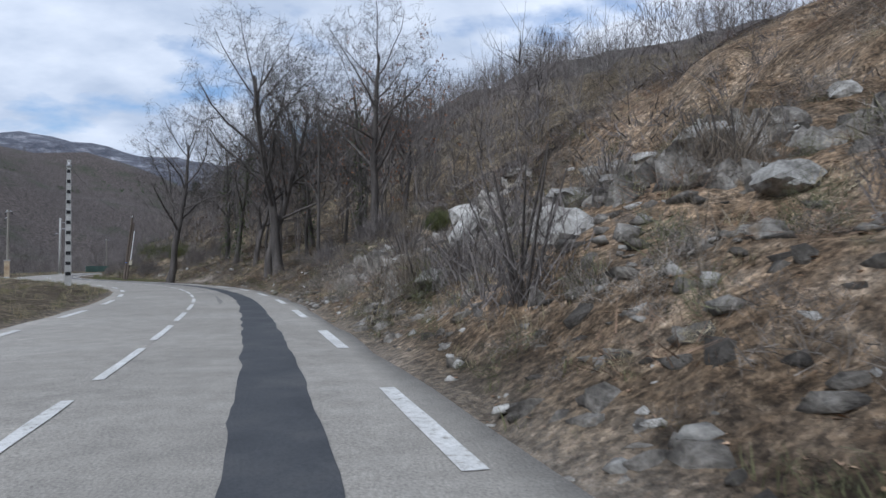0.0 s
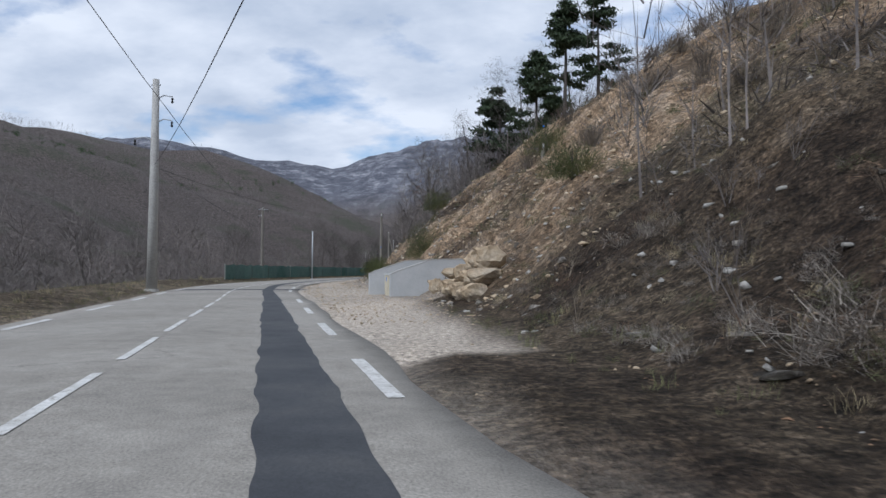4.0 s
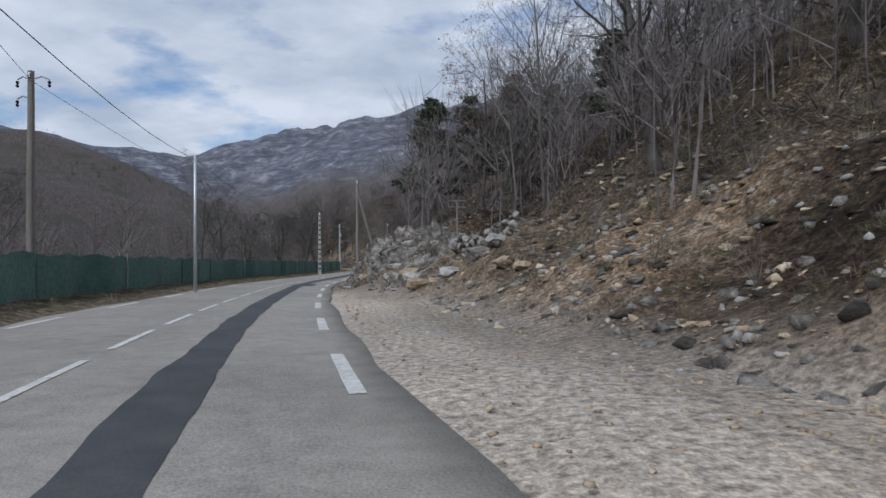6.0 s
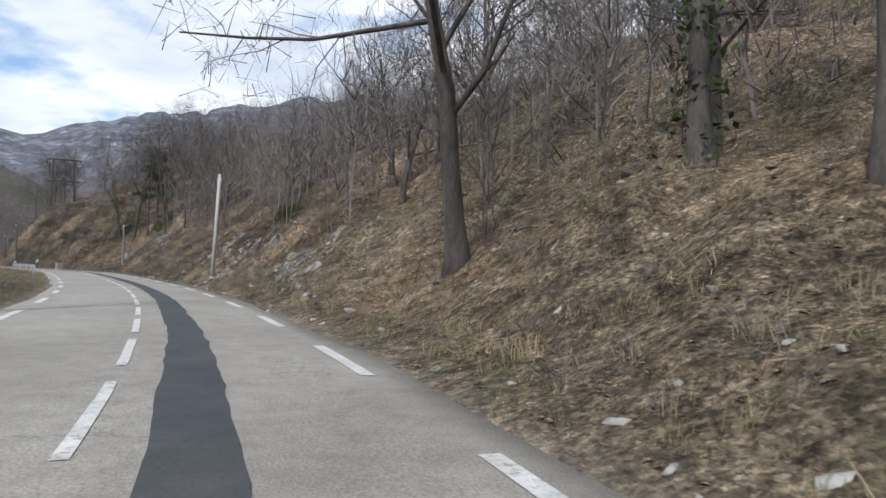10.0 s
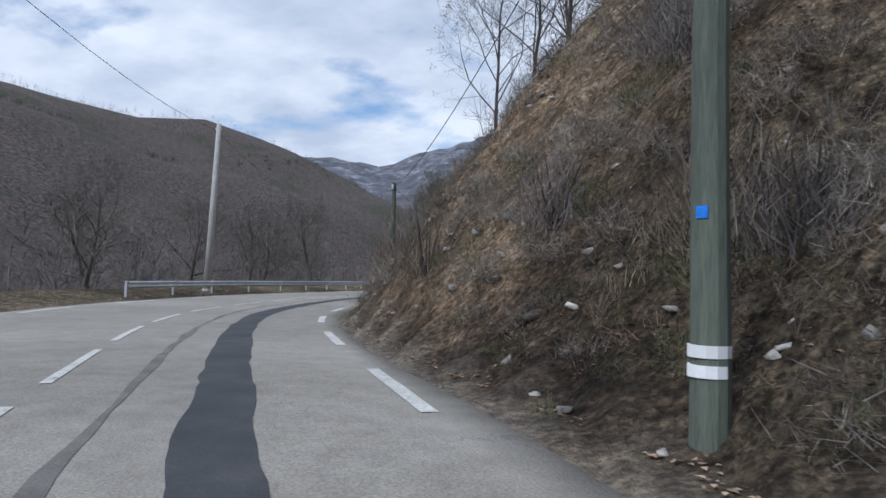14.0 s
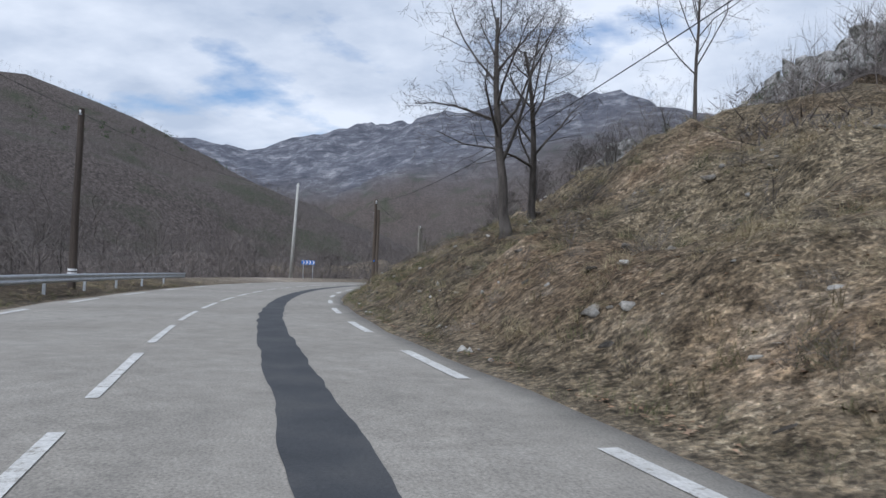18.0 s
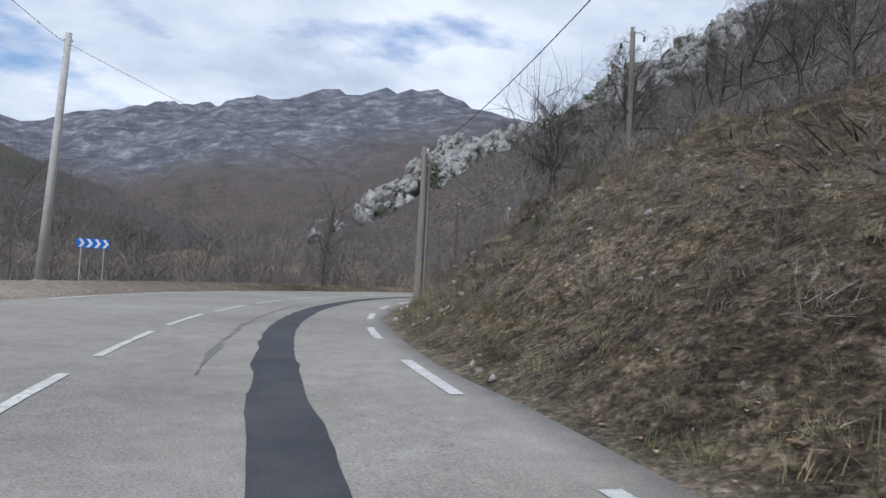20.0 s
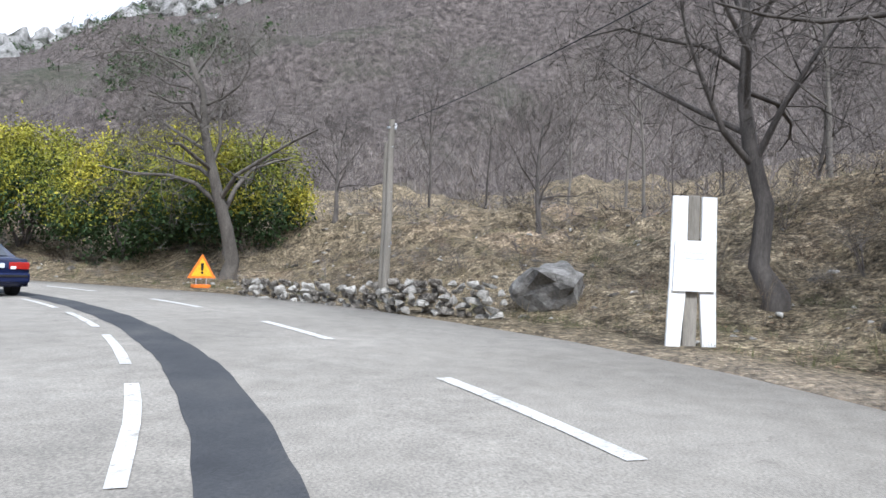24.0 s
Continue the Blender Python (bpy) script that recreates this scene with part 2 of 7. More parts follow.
BROOM = grained("broom_stems", ((0.3, (0.040, 0.052, 0.020)), (0.5, (0.080, 0.090, 0.032)), (0.7, (0.135, 0.128, 0.044))), 0.4, 3.0, 0.85, bump=0, island=0.35)
NEEDLES = grained("pine_needles", ((0.3, (0.022, 0.036, 0.018)), (0.7, (0.055, 0.078, 0.036))), 0.6, 3.0, 0.8, bump=0, island=0.35)
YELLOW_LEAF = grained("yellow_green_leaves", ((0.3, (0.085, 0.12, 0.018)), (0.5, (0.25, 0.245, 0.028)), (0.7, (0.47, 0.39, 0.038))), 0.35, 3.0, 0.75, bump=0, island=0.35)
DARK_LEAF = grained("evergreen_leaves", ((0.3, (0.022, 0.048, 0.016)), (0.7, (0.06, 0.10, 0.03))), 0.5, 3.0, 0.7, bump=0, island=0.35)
IVY = grained("ivy_leaves", ((0.3, (0.03, 0.05, 0.018)), (0.7, (0.085, 0.11, 0.035))), 0.8, 3.0, 0.7, bump=0, island=0.35)
LITTER = grained("leaf_litter", ((0.3, (0.16, 0.085, 0.045)), (0.5, (0.29, 0.18, 0.105)), (0.7, (0.44, 0.33, 0.23))), 0.3, 3.0, 0.85, bump=0, island=0.4)
RED_LEAF = grained("oak_dead_leaves", ((0.3, (0.16, 0.065, 0.03)), (0.7, (0.30, 0.14, 0.07))), 0.4, 3.0, 0.85, bump=0, island=0.35)
PALE_SCRUB = grained("pale_scrub", ((0.32, (0.098, 0.081, 0.067)), (0.5, (0.190, 0.164, 0.139)), (0.68, (0.300, 0.268, 0.228))), 0.5, 6.0, 0.95, bump=0, island=0.5, gr=0.5)
OLIVE_BUSH = grained("olive_bush", ((0.32, (0.036, 0.040, 0.020)), (0.5, (0.088, 0.090, 0.044)), (0.68, (0.155, 0.148, 0.080))), 0.5, 6.0, 0.95, bump=0, island=0.5, gr=0.5)
STRAW_CLUMP = grained("straw_clump", ((0.32, (0.170, 0.136, 0.076)), (0.5, (0.300, 0.250, 0.155)), (0.68, (0.420, 0.360, 0.240))), 0.5, 6.0, 0.95, bump=0, island=0.45, gr=0.4)
RUST = grained("rusty_brush", ((0.3, (0.095, 0.055, 0.036)), (0.5, (0.155, 0.098, 0.064)), (0.7, (0.215, 0.150, 0.102))), 0.2, 2.0, 0.92, bump=0, island=0.4)
ROCKFACE = grained("weathered_rock", ((0.34, (0.050, 0.042, 0.033)), (0.45, (0.115, 0.102, 0.086)), (0.54, (0.235, 0.212, 0.180)), (0.63, (0.36, 0.335, 0.295)), (0.72, (0.27, 0.20, 0.13))), 1.7, 13.0, 0.95, bump=1.0, dist=0.07, gr=0.55)
MESH_GREEN = grained("green_netting", ((0.3, (0.06, 0.13, 0.11)), (0.7, (0.14, 0.22, 0.19))), 0.3, 6.0, 0.8, bump=0.2, dist=0.01)
WHITE = grained("white_paint", ((0.3, (0.74, 0.74, 0.74)), (0.7, (0.84, 0.84, 0.83))), 1.2, 14.0, 0.6, bump=0.1, dist=0.003, gr=0.06)
ORANGE = grained("orange_plastic", ((0.3, (0.70, 0.17, 0.025)), (0.7, (0.82, 0.23, 0.03))), 2.0, 20.0, 0.55, bump=0.05, dist=0.003)
YELLOW = grained("yellow_sheeting", ((0.3, (0.80, 0.42, 0.02)), (0.7, (0.90, 0.50, 0.03))), 2.0, 20.0, 0.5, bump=0.05, dist=0.003)
BLUE = grained("blue_sheeting", ((0.3, (0.02, 0.13, 0.50)), (0.7, (0.03, 0.18, 0.62))), 2.0, 20.0, 0.5, bump=0.05, dist=0.003)
CAR_BLUE = grained("car_paint_blue", ((0.3, (0.008, 0.014, 0.055)), (0.7, (0.012, 0.020, 0.075))), 1.0, 40.0, 0.22, 0.2, bump=0, spec=0.6)
CAR_GLASS = grained("car_glass", ((0.3, (0.02, 0.024, 0.028)), (0.7, (0.035, 0.04, 0.045))), 1.0, 10.0, 0.06, bump=0, spec=0.8)
RED_LENS = grained("red_lens", ((0.3, (0.35, 0.015, 0.012)), (0.7, (0.5, 0.03, 0.02))), 4.0, 40.0, 0.2, bump=0, spec=0.6)
PLATE = grained("plate_white", ((0.3, (0.72, 0.74, 0.78)), (0.7, (0.80, 0.82, 0.85))), 4.0, 40.0, 0.4, bump=0)
CABINET = grained("beige_cabinet", ((0.3, (0.50, 0.45, 0.34)), (0.7, (0.60, 0.55, 0.42))), 1.5, 20.0, 0.6, bump=0.1, dist=0.003, gr=0.08)


def ground_material():
    """Soil, litter, gravel, grass and far slopes, mixed by the masks of the ground mesh."""
    m, nd, ln, b = material("ground_mixed", 0.95, 0.0, 0.15)
    at = nd.new("ShaderNodeAttribute")
    at.attribute_name = "cover"
    sep = nd.new("ShaderNodeSeparateColor")
    ln.new(at.outputs["Color"], sep.inputs[0])
    at2 = nd.new("ShaderNodeAttribute")
    at2.attribute_name = "far"
    sep2 = nd.new("ShaderNodeSeparateColor")
    ln.new(at2.outputs["Color"], sep2.inputs[0])
    n_big, n_mid, n_fin = noise_node(nd, ln, 0.09, 5), noise_node(nd, ln, 0.9, 7, 0.7), noise_node(nd, ln, 9.0, 7, 0.7)
    vor = nd.new("ShaderNodeTexVoronoi")
    vor.inputs["Scale"].default_value = 21.0
    tc = nd.new("ShaderNodeTexCoord")
    warp = nd.new("ShaderNodeVectorMath")
    warp.operation = "MULTIPLY_ADD"
    warp.inputs[1].default_value = (0.16, 0.16, 0.16)
    n_warp = noise_node(nd, ln, 14.0, 5, 0.7)
    ln.new(n_warp.outputs["Color"], warp.inputs[0])
    ln.new(tc.outputs["Object"], warp.inputs[2])
    ln.new(warp.outputs[0], vor.inputs["Vector"])
    soil = ramp_node(nd, ln, n_mid.outputs["Fac"], ((0.28, (0.018, 0.015, 0.012)), (0.45, (0.038, 0.032, 0.026)), (0.6, (0.068, 0.058, 0.048)), (0.75, (0.14, 0.125, 0.108)))).outputs[0]
    bits = ramp_node(nd, ln, vor.outputs["Color"], ((0.15, (0.35, 0.31, 0.28)), (0.45, (0.85, 0.80, 0.75)), (0.7, (1.35, 1.2, 1.05)), (0.92, (2.1, 2.05, 2.0)))).outputs[0]
    soil = mix_node(nd, ln, 0.8, soil, bits, "MULTIPLY")
    leafy = ramp_node(nd, ln, n_big.outputs["Fac"], ((0.35, (0.85, 0.75, 0.65)), (0.65, (1.15, 1.1, 1.05)))).outputs[0]
    soil = mix_node(nd, ln, 1.0, soil, leafy, "MULTIPLY")
    vor2 = nd.new("ShaderNodeTexVoronoi")
    vor2.inputs["Scale"].default_value = 55.0
    ln.new(tc.outputs["Object"], vor2.inputs["Vector"])
    gravel = ramp_node(nd, ln, vor2.outputs["Color"], ((0.2, (0.33, 0.295, 0.25)), (0.5, (0.41, 0.372, 0.32)), (0.8, (0.50, 0.46, 0.405)))).outputs[0]
    gravel = mix_node(nd, ln, 1.0, gravel, ramp_node(nd, ln, n_big.outputs["Fac"], ((0.3, (0.72, 0.72, 0.72)), (0.7, (1.12, 1.06, 1.0)))).outputs[0], "MULTIPLY")
    grass = ramp_node(nd, ln, n_mid.outputs["Fac"], ((0.3, (0.108, 0.096, 0.068)), (0.5, (0.222, 0.198, 0.146)), (0.7, (0.340, 0.306, 0.232)))).outputs[0]
    ochre = ramp_node(nd, ln, n_mid.outputs["Fac"], ((0.3, (0.17, 0.122, 0.08)), (0.5, (0.34, 0.262, 0.182)), (0.7, (0.50, 0.43, 0.345)))).outputs[0]
    n_clump = noise_node(nd, ln, 3.2, 6, 0.7)
    clump = ramp_node(nd, ln, n_clump.outputs["Fac"], ((0.36, (0.36, 0.35, 0.33)), (0.5, (0.9, 0.88, 0.86)), (0.66, (1.5, 1.46, 1.4)))).outputs[0]
    soil = mix_node(nd, ln, 1.0, soil, clump, "MULTIPLY")
    grass = mix_node(nd, ln, 1.0, grass, clump, "MULTIPLY")
    ochre = mix_node(nd, ln, 1.0, ochre, clump, "MULTIPLY")
    grass = mix_node(nd, ln, 0.8, grass, bits, "MULTIPLY")
    ochre = mix_node(nd, ln, 0.6, ochre, bits, "MULTIPLY")
    col = mix_node(nd, ln, sep.outputs[0], soil, gravel)
    col = mix_node(nd, ln, sep.outputs[1], col, grass)
    col = mix_node(nd, ln, sep.outputs[2], col, ochre)
    n_hill, n_tree = noise_node(nd, ln, 0.012, 8, 0.65), noise_node(nd, ln, 0.42, 7, 0.75, stretch=(1, 1, 0.6))
    wood = ramp_node(nd, ln, n_tree.outputs["Fac"], ((0.36, (0.032, 0.027, 0.025)), (0.5, (0.086, 0.073, 0.067)), (0.64, (0.172, 0.148, 0.136)))).outputs[0]
    wood = mix_node(nd, ln, ramp_node(nd, ln, n_hill.outputs["Fac"], ((0.52, (0, 0, 0)), (0.66, (0.8, 0.8, 0.8)))).outputs[0], wood, (0.055, 0.062, 0.040))
    n_rock = noise_node(nd, ln, 0.014, 10, 0.78, stretch=(1, 1, 2.2))
    # grey limestone with the blue of distance haze mixed into its colour
    hazed_crag = ramp_node(nd, ln, n_rock.outputs["Fac"], ((0.38, (0.062, 0.067, 0.085)), (0.52, (0.12, 0.125, 0.15)), (0.66, (0.30, 0.305, 0.33)))).outputs[0]
    n_cliff = noise_node(nd, ln, 0.05, 10, 0.7, stretch=(1, 1, 0.8))
    cliff = ramp_node(nd, ln, n_cliff.outputs["Fac"], ((0.42, (0.055, 0.062, 0.045)), (0.5, (0.30, 0.29, 0.27)), (0.66, (0.55, 0.535, 0.50)))).outputs[0]
    col = mix_node(nd, ln, sep2.outputs[0], col, wood)
    col = mix_node(nd, ln, sep2.outputs[1], col, hazed_crag)
    col = mix_node(nd, ln, sep2.outputs[2], col, cliff)
    grain = ramp_node(nd, ln, n_fin.outputs["Fac"], ((0.34, (0.38, 0.38, 0.38)), (0.66, (1.55, 1.52, 1.48)))).outputs[0]
    ln.new(mix_node(nd, ln, 1.0, col, grain, "MULTIPLY"), b.inputs["Base Color"])
    relief = nd.new("ShaderNodeMath")
    relief.operation = "MULTIPLY_ADD"
    relief.inputs[1].default_value = 3.0
    ln.new(n_mid.outputs["Fac"], relief.inputs[0])
    relief0 = nd.new("ShaderNodeMath")
    relief0.operation = "MULTIPLY_ADD"
    relief0.inputs[1].default_value = 2.2
    ln.new(n_clump.outputs["Fac"], relief0.inputs[0])
    ln.new(n_fin.outputs["Fac"], relief0.inputs[2])
    ln.new(relief0.outputs[0], relief.inputs[2])
    damp = nd.new("ShaderNodeMath")
    damp.operation = "MULTIPLY_ADD"
    damp.inputs[1].default_value, damp.inputs[2].default_value = -0.83, 0.9
    ln.new(sep.outputs[0], damp.inputs[0])
    bp = nd.new("ShaderNodeBump")
    bp.inputs["Distance"].default_value = 0.12
    ln.new(damp.outputs[0], bp.inputs["Strength"])
    ln.new(relief.outputs[0], bp.inputs["Height"])
    ln.new(bp.outputs[0], b.inputs["Normal"])
    return m


GROUND = ground_material()


# ---------------------------------------------------------------- mesh helpers
def mesh_from(name, verts, faces, mat=None, smooth=False):
    me = bpy.data.meshes.new(name)
    me.from_pydata([tuple(v) for v in verts] if not isinstance(verts, np.ndarray) else verts.tolist(), [], faces if not isinstance(faces, np.ndarray) else faces.tolist())
    if smooth:
        me.polygons.foreach_set("use_smooth", [True] * len(me.polygons))
    if mat:
        me.materials.append(mat)
    me.update()
    return me


def fast_mesh(name, verts, faces, mat, smooth=False):
    """A mesh from arrays of one face size."""
    verts, faces = np.asarray(verts, np.float32), np.asarray(faces, np.int32)
    me = bpy.data.meshes.new(name)
    me.vertices.add(len(verts))
    me.vertices.foreach_set("co", verts.ravel())
    size = faces.shape[1]
    me.loops.add(faces.size)
    me.loops.foreach_set("vertex_index", faces.ravel())
    me.polygons.add(len(faces))
    me.polygons.foreach_set("loop_start", np.arange(0, faces.size, size, dtype=np.int32))
    me.polygons.foreach_set("loop_total", np.full(len(faces), size, np.int32))
    if smooth:
        me.polygons.foreach_set("use_smooth", np.ones(len(faces), bool))
    me.materials.append(mat)
    me.update(calc_edges=True)
    return me


def part(name, bm, mat, parent, label="", smooth=False, m=None):
    """One mesh object under a thing or a part. bm: a bmesh or a mesh."""
    if isinstance(bm, bmesh.types.BMesh):
        me = bpy.data.meshes.new(name)
        bm.to_mesh(me)
        bm.free()
        me.materials.append(mat)
        if smooth:
            me.polygons.foreach_set("use_smooth", [True] * len(me.polygons))
    else:
        me = bm
        if not me.materials:
            me.materials.append(mat)
    ob = new(name, me)
    ob.parent = parent
    if m is not None:
        ob.matrix_basis = m
    if label:
        tagged(ob, label)
    return ob


def empty(name, m, label, category, group="", kind=""):
    ob = new(name)
    ob.empty_display_size = 0.1
    ob.matrix_basis = m
    return tagged(ob, label, category, group, kind)


def box(sx, sy, sz, m=None, bevel=0.0, bm=None):
    bm2 = bmesh.new()
    bmesh.ops.create_cube(bm2, size=1, matrix=Matrix.Diagonal((sx, sy, sz, 1)))
    if bevel:
        bmesh.ops.bevel(bm2, geom=bm2.edges[:], offset=bevel, segments=2, affect="EDGES", profile=0.6)
    if m is not None:
        bm2.transform(m)
    if bm is None:
        return bm2
    tmp = bpy.data.meshes.new("tmp")
    bm2.to_mesh(tmp)
    bm2.free()
    bm.from_mesh(tmp)
    bpy.data.meshes.remove(tmp)
    return bm


def tube(points, radii, sides=10, cap=True):
    """A tapered tube through points."""
    bm = bmesh.new()
    pts = [Vector(p) for p in points]
    rings = []
    for i, p in enumerate(pts):
        d = (pts[min(i + 1, len(pts) - 1)] - pts[max(i - 1, 0)]).normalized()
        a = d.orthogonal().normalized() if i == 0 else (a - d * a.dot(d)).normalized()
        b = d.cross(a)
        rings.append([bm.verts.new(p + (a * math.cos(t) + b * math.sin(t)) * radii[i]) for t in (2 * math.pi * k / sides for k in range(sides))])
    for r0, r1 in zip(rings, rings[1:]):
        for k in range(sides):
            bm.faces.new((r0[k], r0[(k + 1) % sides], r1[(k + 1) % sides], r1[k]))
    if cap:
        bm.faces.new(rings[0][::-1])
        bm.faces.new(rings[-1])
    return bm


def prism(outline, depth, m=None):
    """A flat outline in x and z, thickened along y."""
    bm = bmesh.new()
    a = [bm.verts.new((p[0], -depth / 2, p[1])) for p in outline]
    b = [bm.verts.new((p[0], depth / 2, p[1])) for p in outline]
    bm.faces.new(a)
    bm.faces.new(b[::-1])
    for i in range(len(a)):
        j = (i + 1) % len(a)
        bm.faces.new((a[j], a[i], b[i], b[j]))
    bmesh.ops.recalc_face_normals(bm, faces=bm.faces[:])
    if m is not None:
        bm.transform(m)
    return bm


# ---------------------------------------------------------------- the plan of the road
ROAD_X = [0.3, -1.7, -3.7, -6.5, -11.0, -17.8, -26.2, -33.8, -40.0, -44.8, -48.8, -52.7, -56.6, -59.1, -59.8, -59.5, -58.5, -56.4, -54.2, -51.9, -49.6, -47.4, -46.0, -46.2, -47.4,
          -49.4, -51.8, -54.6, -59.9, -66.8, -73.5, -78.6, -79.2, -77.0, -75.8, -77.1, -80.5, -83.2, -84.4, -84.0, -81.5, -75.7, -66.1, -54.6, -43.0, -32.9, -27.9, -28.8, -36.0, -48.0]
ROAD_Y = [-15.1, -0.3, 14.5, 29.3, 43.7, 57.1, 69.7, 82.7, 96.6, 110.9, 125.4, 140.0, 154.6, 169.5, 184.7, 199.8, 214.9, 229.8, 244.6, 259.5, 274.3, 289.1, 303.9, 318.9, 333.7,
          348.5, 363.2, 378.0, 392.0, 405.4, 419.0, 433.5, 449.1, 464.0, 478.8, 493.6, 508.2, 523.0, 538.2, 553.3, 568.5, 582.9, 595.0, 604.9, 614.5, 625.5, 638.6, 653.0, 666.5, 675.0]


def spline(vals, n):
    v = np.array([2 * vals[0] - vals[1], *vals, 2 * vals[-1] - vals[-2]])
    out = []
    for k in range(len(vals) - 1):
        a, b, c, d = v[k:k + 4]
        u = np.arange(n) / n
        out.append(0.5 * (2 * b + (c - a) * u + (2 * a - 5 * b + 4 * c - d) * u**2 + (3 * b - a - 3 * c + d) * u**3))
    return np.concatenate(out + [[vals[-1]]])


AX, AY = spline(ROAD_X, 30), spline(ROAD_Y, 30)
AS = np.arange(len(AX)) * 0.5 - 15
_tx, _ty = np.gradient(AX, AS), np.gradient(AY, AS)
_tl = np.hypot(_tx, _ty)
_tx, _ty = _tx / _tl, _ty / _tl


def steps(pairs):
    a = np.array(pairs, float).reshape(-1, 2)
    return lambda s: np.interp(s, a[:, 0], a[:, 1])


def smooth_steps(pairs, reach=7.0):
    f = steps(pairs)
    return lambda s: sum(f(np.asarray(s, float) + reach * u) for u in (-1, -0.6, -0.2, 0.2, 0.6, 1)) / 6


# asphalt beyond the edge line at the last bend
EXTRA = steps((632, 0, 642, 0.8, 652, 2.2, 659, 3.4, 671, 3.4, 690, 0))
RIGHT_W = smooth_steps((0, 3.04, 15, 2.92, 30, 2.99, 45, 3.2, 60, 2.65, 75, 2.8, 105, 3.2, 150, 3.1, 172, 3.33, 195, 3.22, 225, 2.8, 255, 2.78, 285, 2.57, 330, 2.74, 390, 3.03, 420, 3.05, 435, 3.7, 450, 4.15, 465, 4.03, 495, 3.46, 525, 3.94, 555, 3.92, 585, 4.26, 600, 4.5, 615, 3.85, 645, 3.37, 665, 3.0))
LEFT_W = smooth_steps((0, 2.9, 75, 2.9, 140, 3.2, 200, 3.1, 255, 2.7, 345, 2.6, 405, 2.9, 440, 3.9, 475, 5.0, 500, 3.6, 555, 4.2, 595, 6.0, 620, 3.8, 660, 3.3))
STRIP = smooth_steps((0, 1.5, 15, 1.42, 30, 1.48, 60, 1.5, 75, 1.7, 90, 1.99, 105, 1.98, 135, 1.77, 165, 1.7, 180, 1.2, 210, 1.06, 240, 0.7, 270, 0.6, 315, 0.45, 345, 0.62, 390, 0.72, 420, 0.94, 435, 1.5, 450, 2.05, 465, 1.67, 480, 1.01, 495, 0.82, 510, 0.97, 525, 1.6, 555, 1.75, 600, 2.12, 615, 1.17, 630, 0.66, 645, 0.58, 660, 0.3, 720, 0.2))
STRIP_W = steps((0, 0.74, 45, 0.6, 60, 0.5, 90, 0.86, 135, 0.8, 165, 0.62, 225, 0.66, 245, 0.95, 262, 0.95, 272, 0.6, 660, 0.6))
VERGE = steps((-20, 0.9, 30, 0.9, 45, 1.2, 68, 2.8, 100, 3.2, 130, 3.5, 140, 4.6, 150, 6, 168, 6, 180, 4.3, 205, 3.3, 214, 2, 222, 1.0, 250, 0.9, 270, 1.2, 340, 1.0, 395, 1.4, 420, 1.0, 433, 1.6, 445, 0.9, 480, 0.9, 500, 1.5, 560, 1.1, 618, 1.1, 629, 1.2, 639, 3.6, 647, 6.2, 668, 6.2, 684, 4, 720, 3))
CUT = steps((-20, 0.62, 25, 0.62, 45, 0.5, 100, 0.45, 125, 0.5, 142, 0.75, 160, 0.95, 176, 0.9, 188, 0.7, 202, 0.6, 214, 0.6, 224, 0.8, 250, 0.68, 270, 0.46, 305, 0.46, 340, 0.6, 375, 0.7, 402, 0.85, 420, 1.05, 434, 1.2, 445, 1.4, 464, 1.35, 475, 1.15, 486, 1.1, 496, 0.95, 503, 0.52, 512, 0.6, 530, 0.7, 560, 0.62, 580, 0.75, 600, 0.95, 618, 0.9, 629, 0.8, 641, 0.38, 720, 0.38))
CUT_H = steps((-20, 5, 25, 5, 60, 4, 125, 6, 142, 11, 160, 17, 172, 14, 184, 5, 192, 2.6, 202, 2.8, 224, 5, 270, 3, 305, 4, 340, 6, 375, 9, 420, 10, 445, 11, 464, 11, 475, 9.5, 488, 8.5, 496, 6.5, 503, 3.2, 512, 3, 530, 3.2, 560, 4, 600, 7, 618, 6, 629, 5, 641, 2, 700, 2, 717, 0.6))
UPPER = steps((-20, 0.5, 140, 0.5, 270, 0.42, 375, 0.5, 445, 0.42, 485, 0.28, 530, 0.25, 580, 0.3, 605, 0.42, 640, 0.30, 660, 0.20, 700, 0.12, 717, 0.04))
CAP = steps((-20, 150, 330, 150, 400, 110, 480, 40, 560, 45, 620, 110, 645, 90, 665, 45, 700, 30, 717, 3))


def at(s, l=0.0, z=0.0):
    """A place s metres along the road, l metres to the right of its centre line."""
    x0, y0 = np.interp(s, AS, AX), np.interp(s, AS, AY)
    tx, ty = np.interp(s, AS, _tx), np.interp(s, AS, _ty)
    return Vector((float(x0 + ty * l), float(y0 - tx * l), z))


def bearing(s):
    """The turn about z of a thing that faces along the road at s."""
    return math.degrees(math.atan2(-float(np.interp(s, AS, _tx)), float(np.interp(s, AS, _ty))))


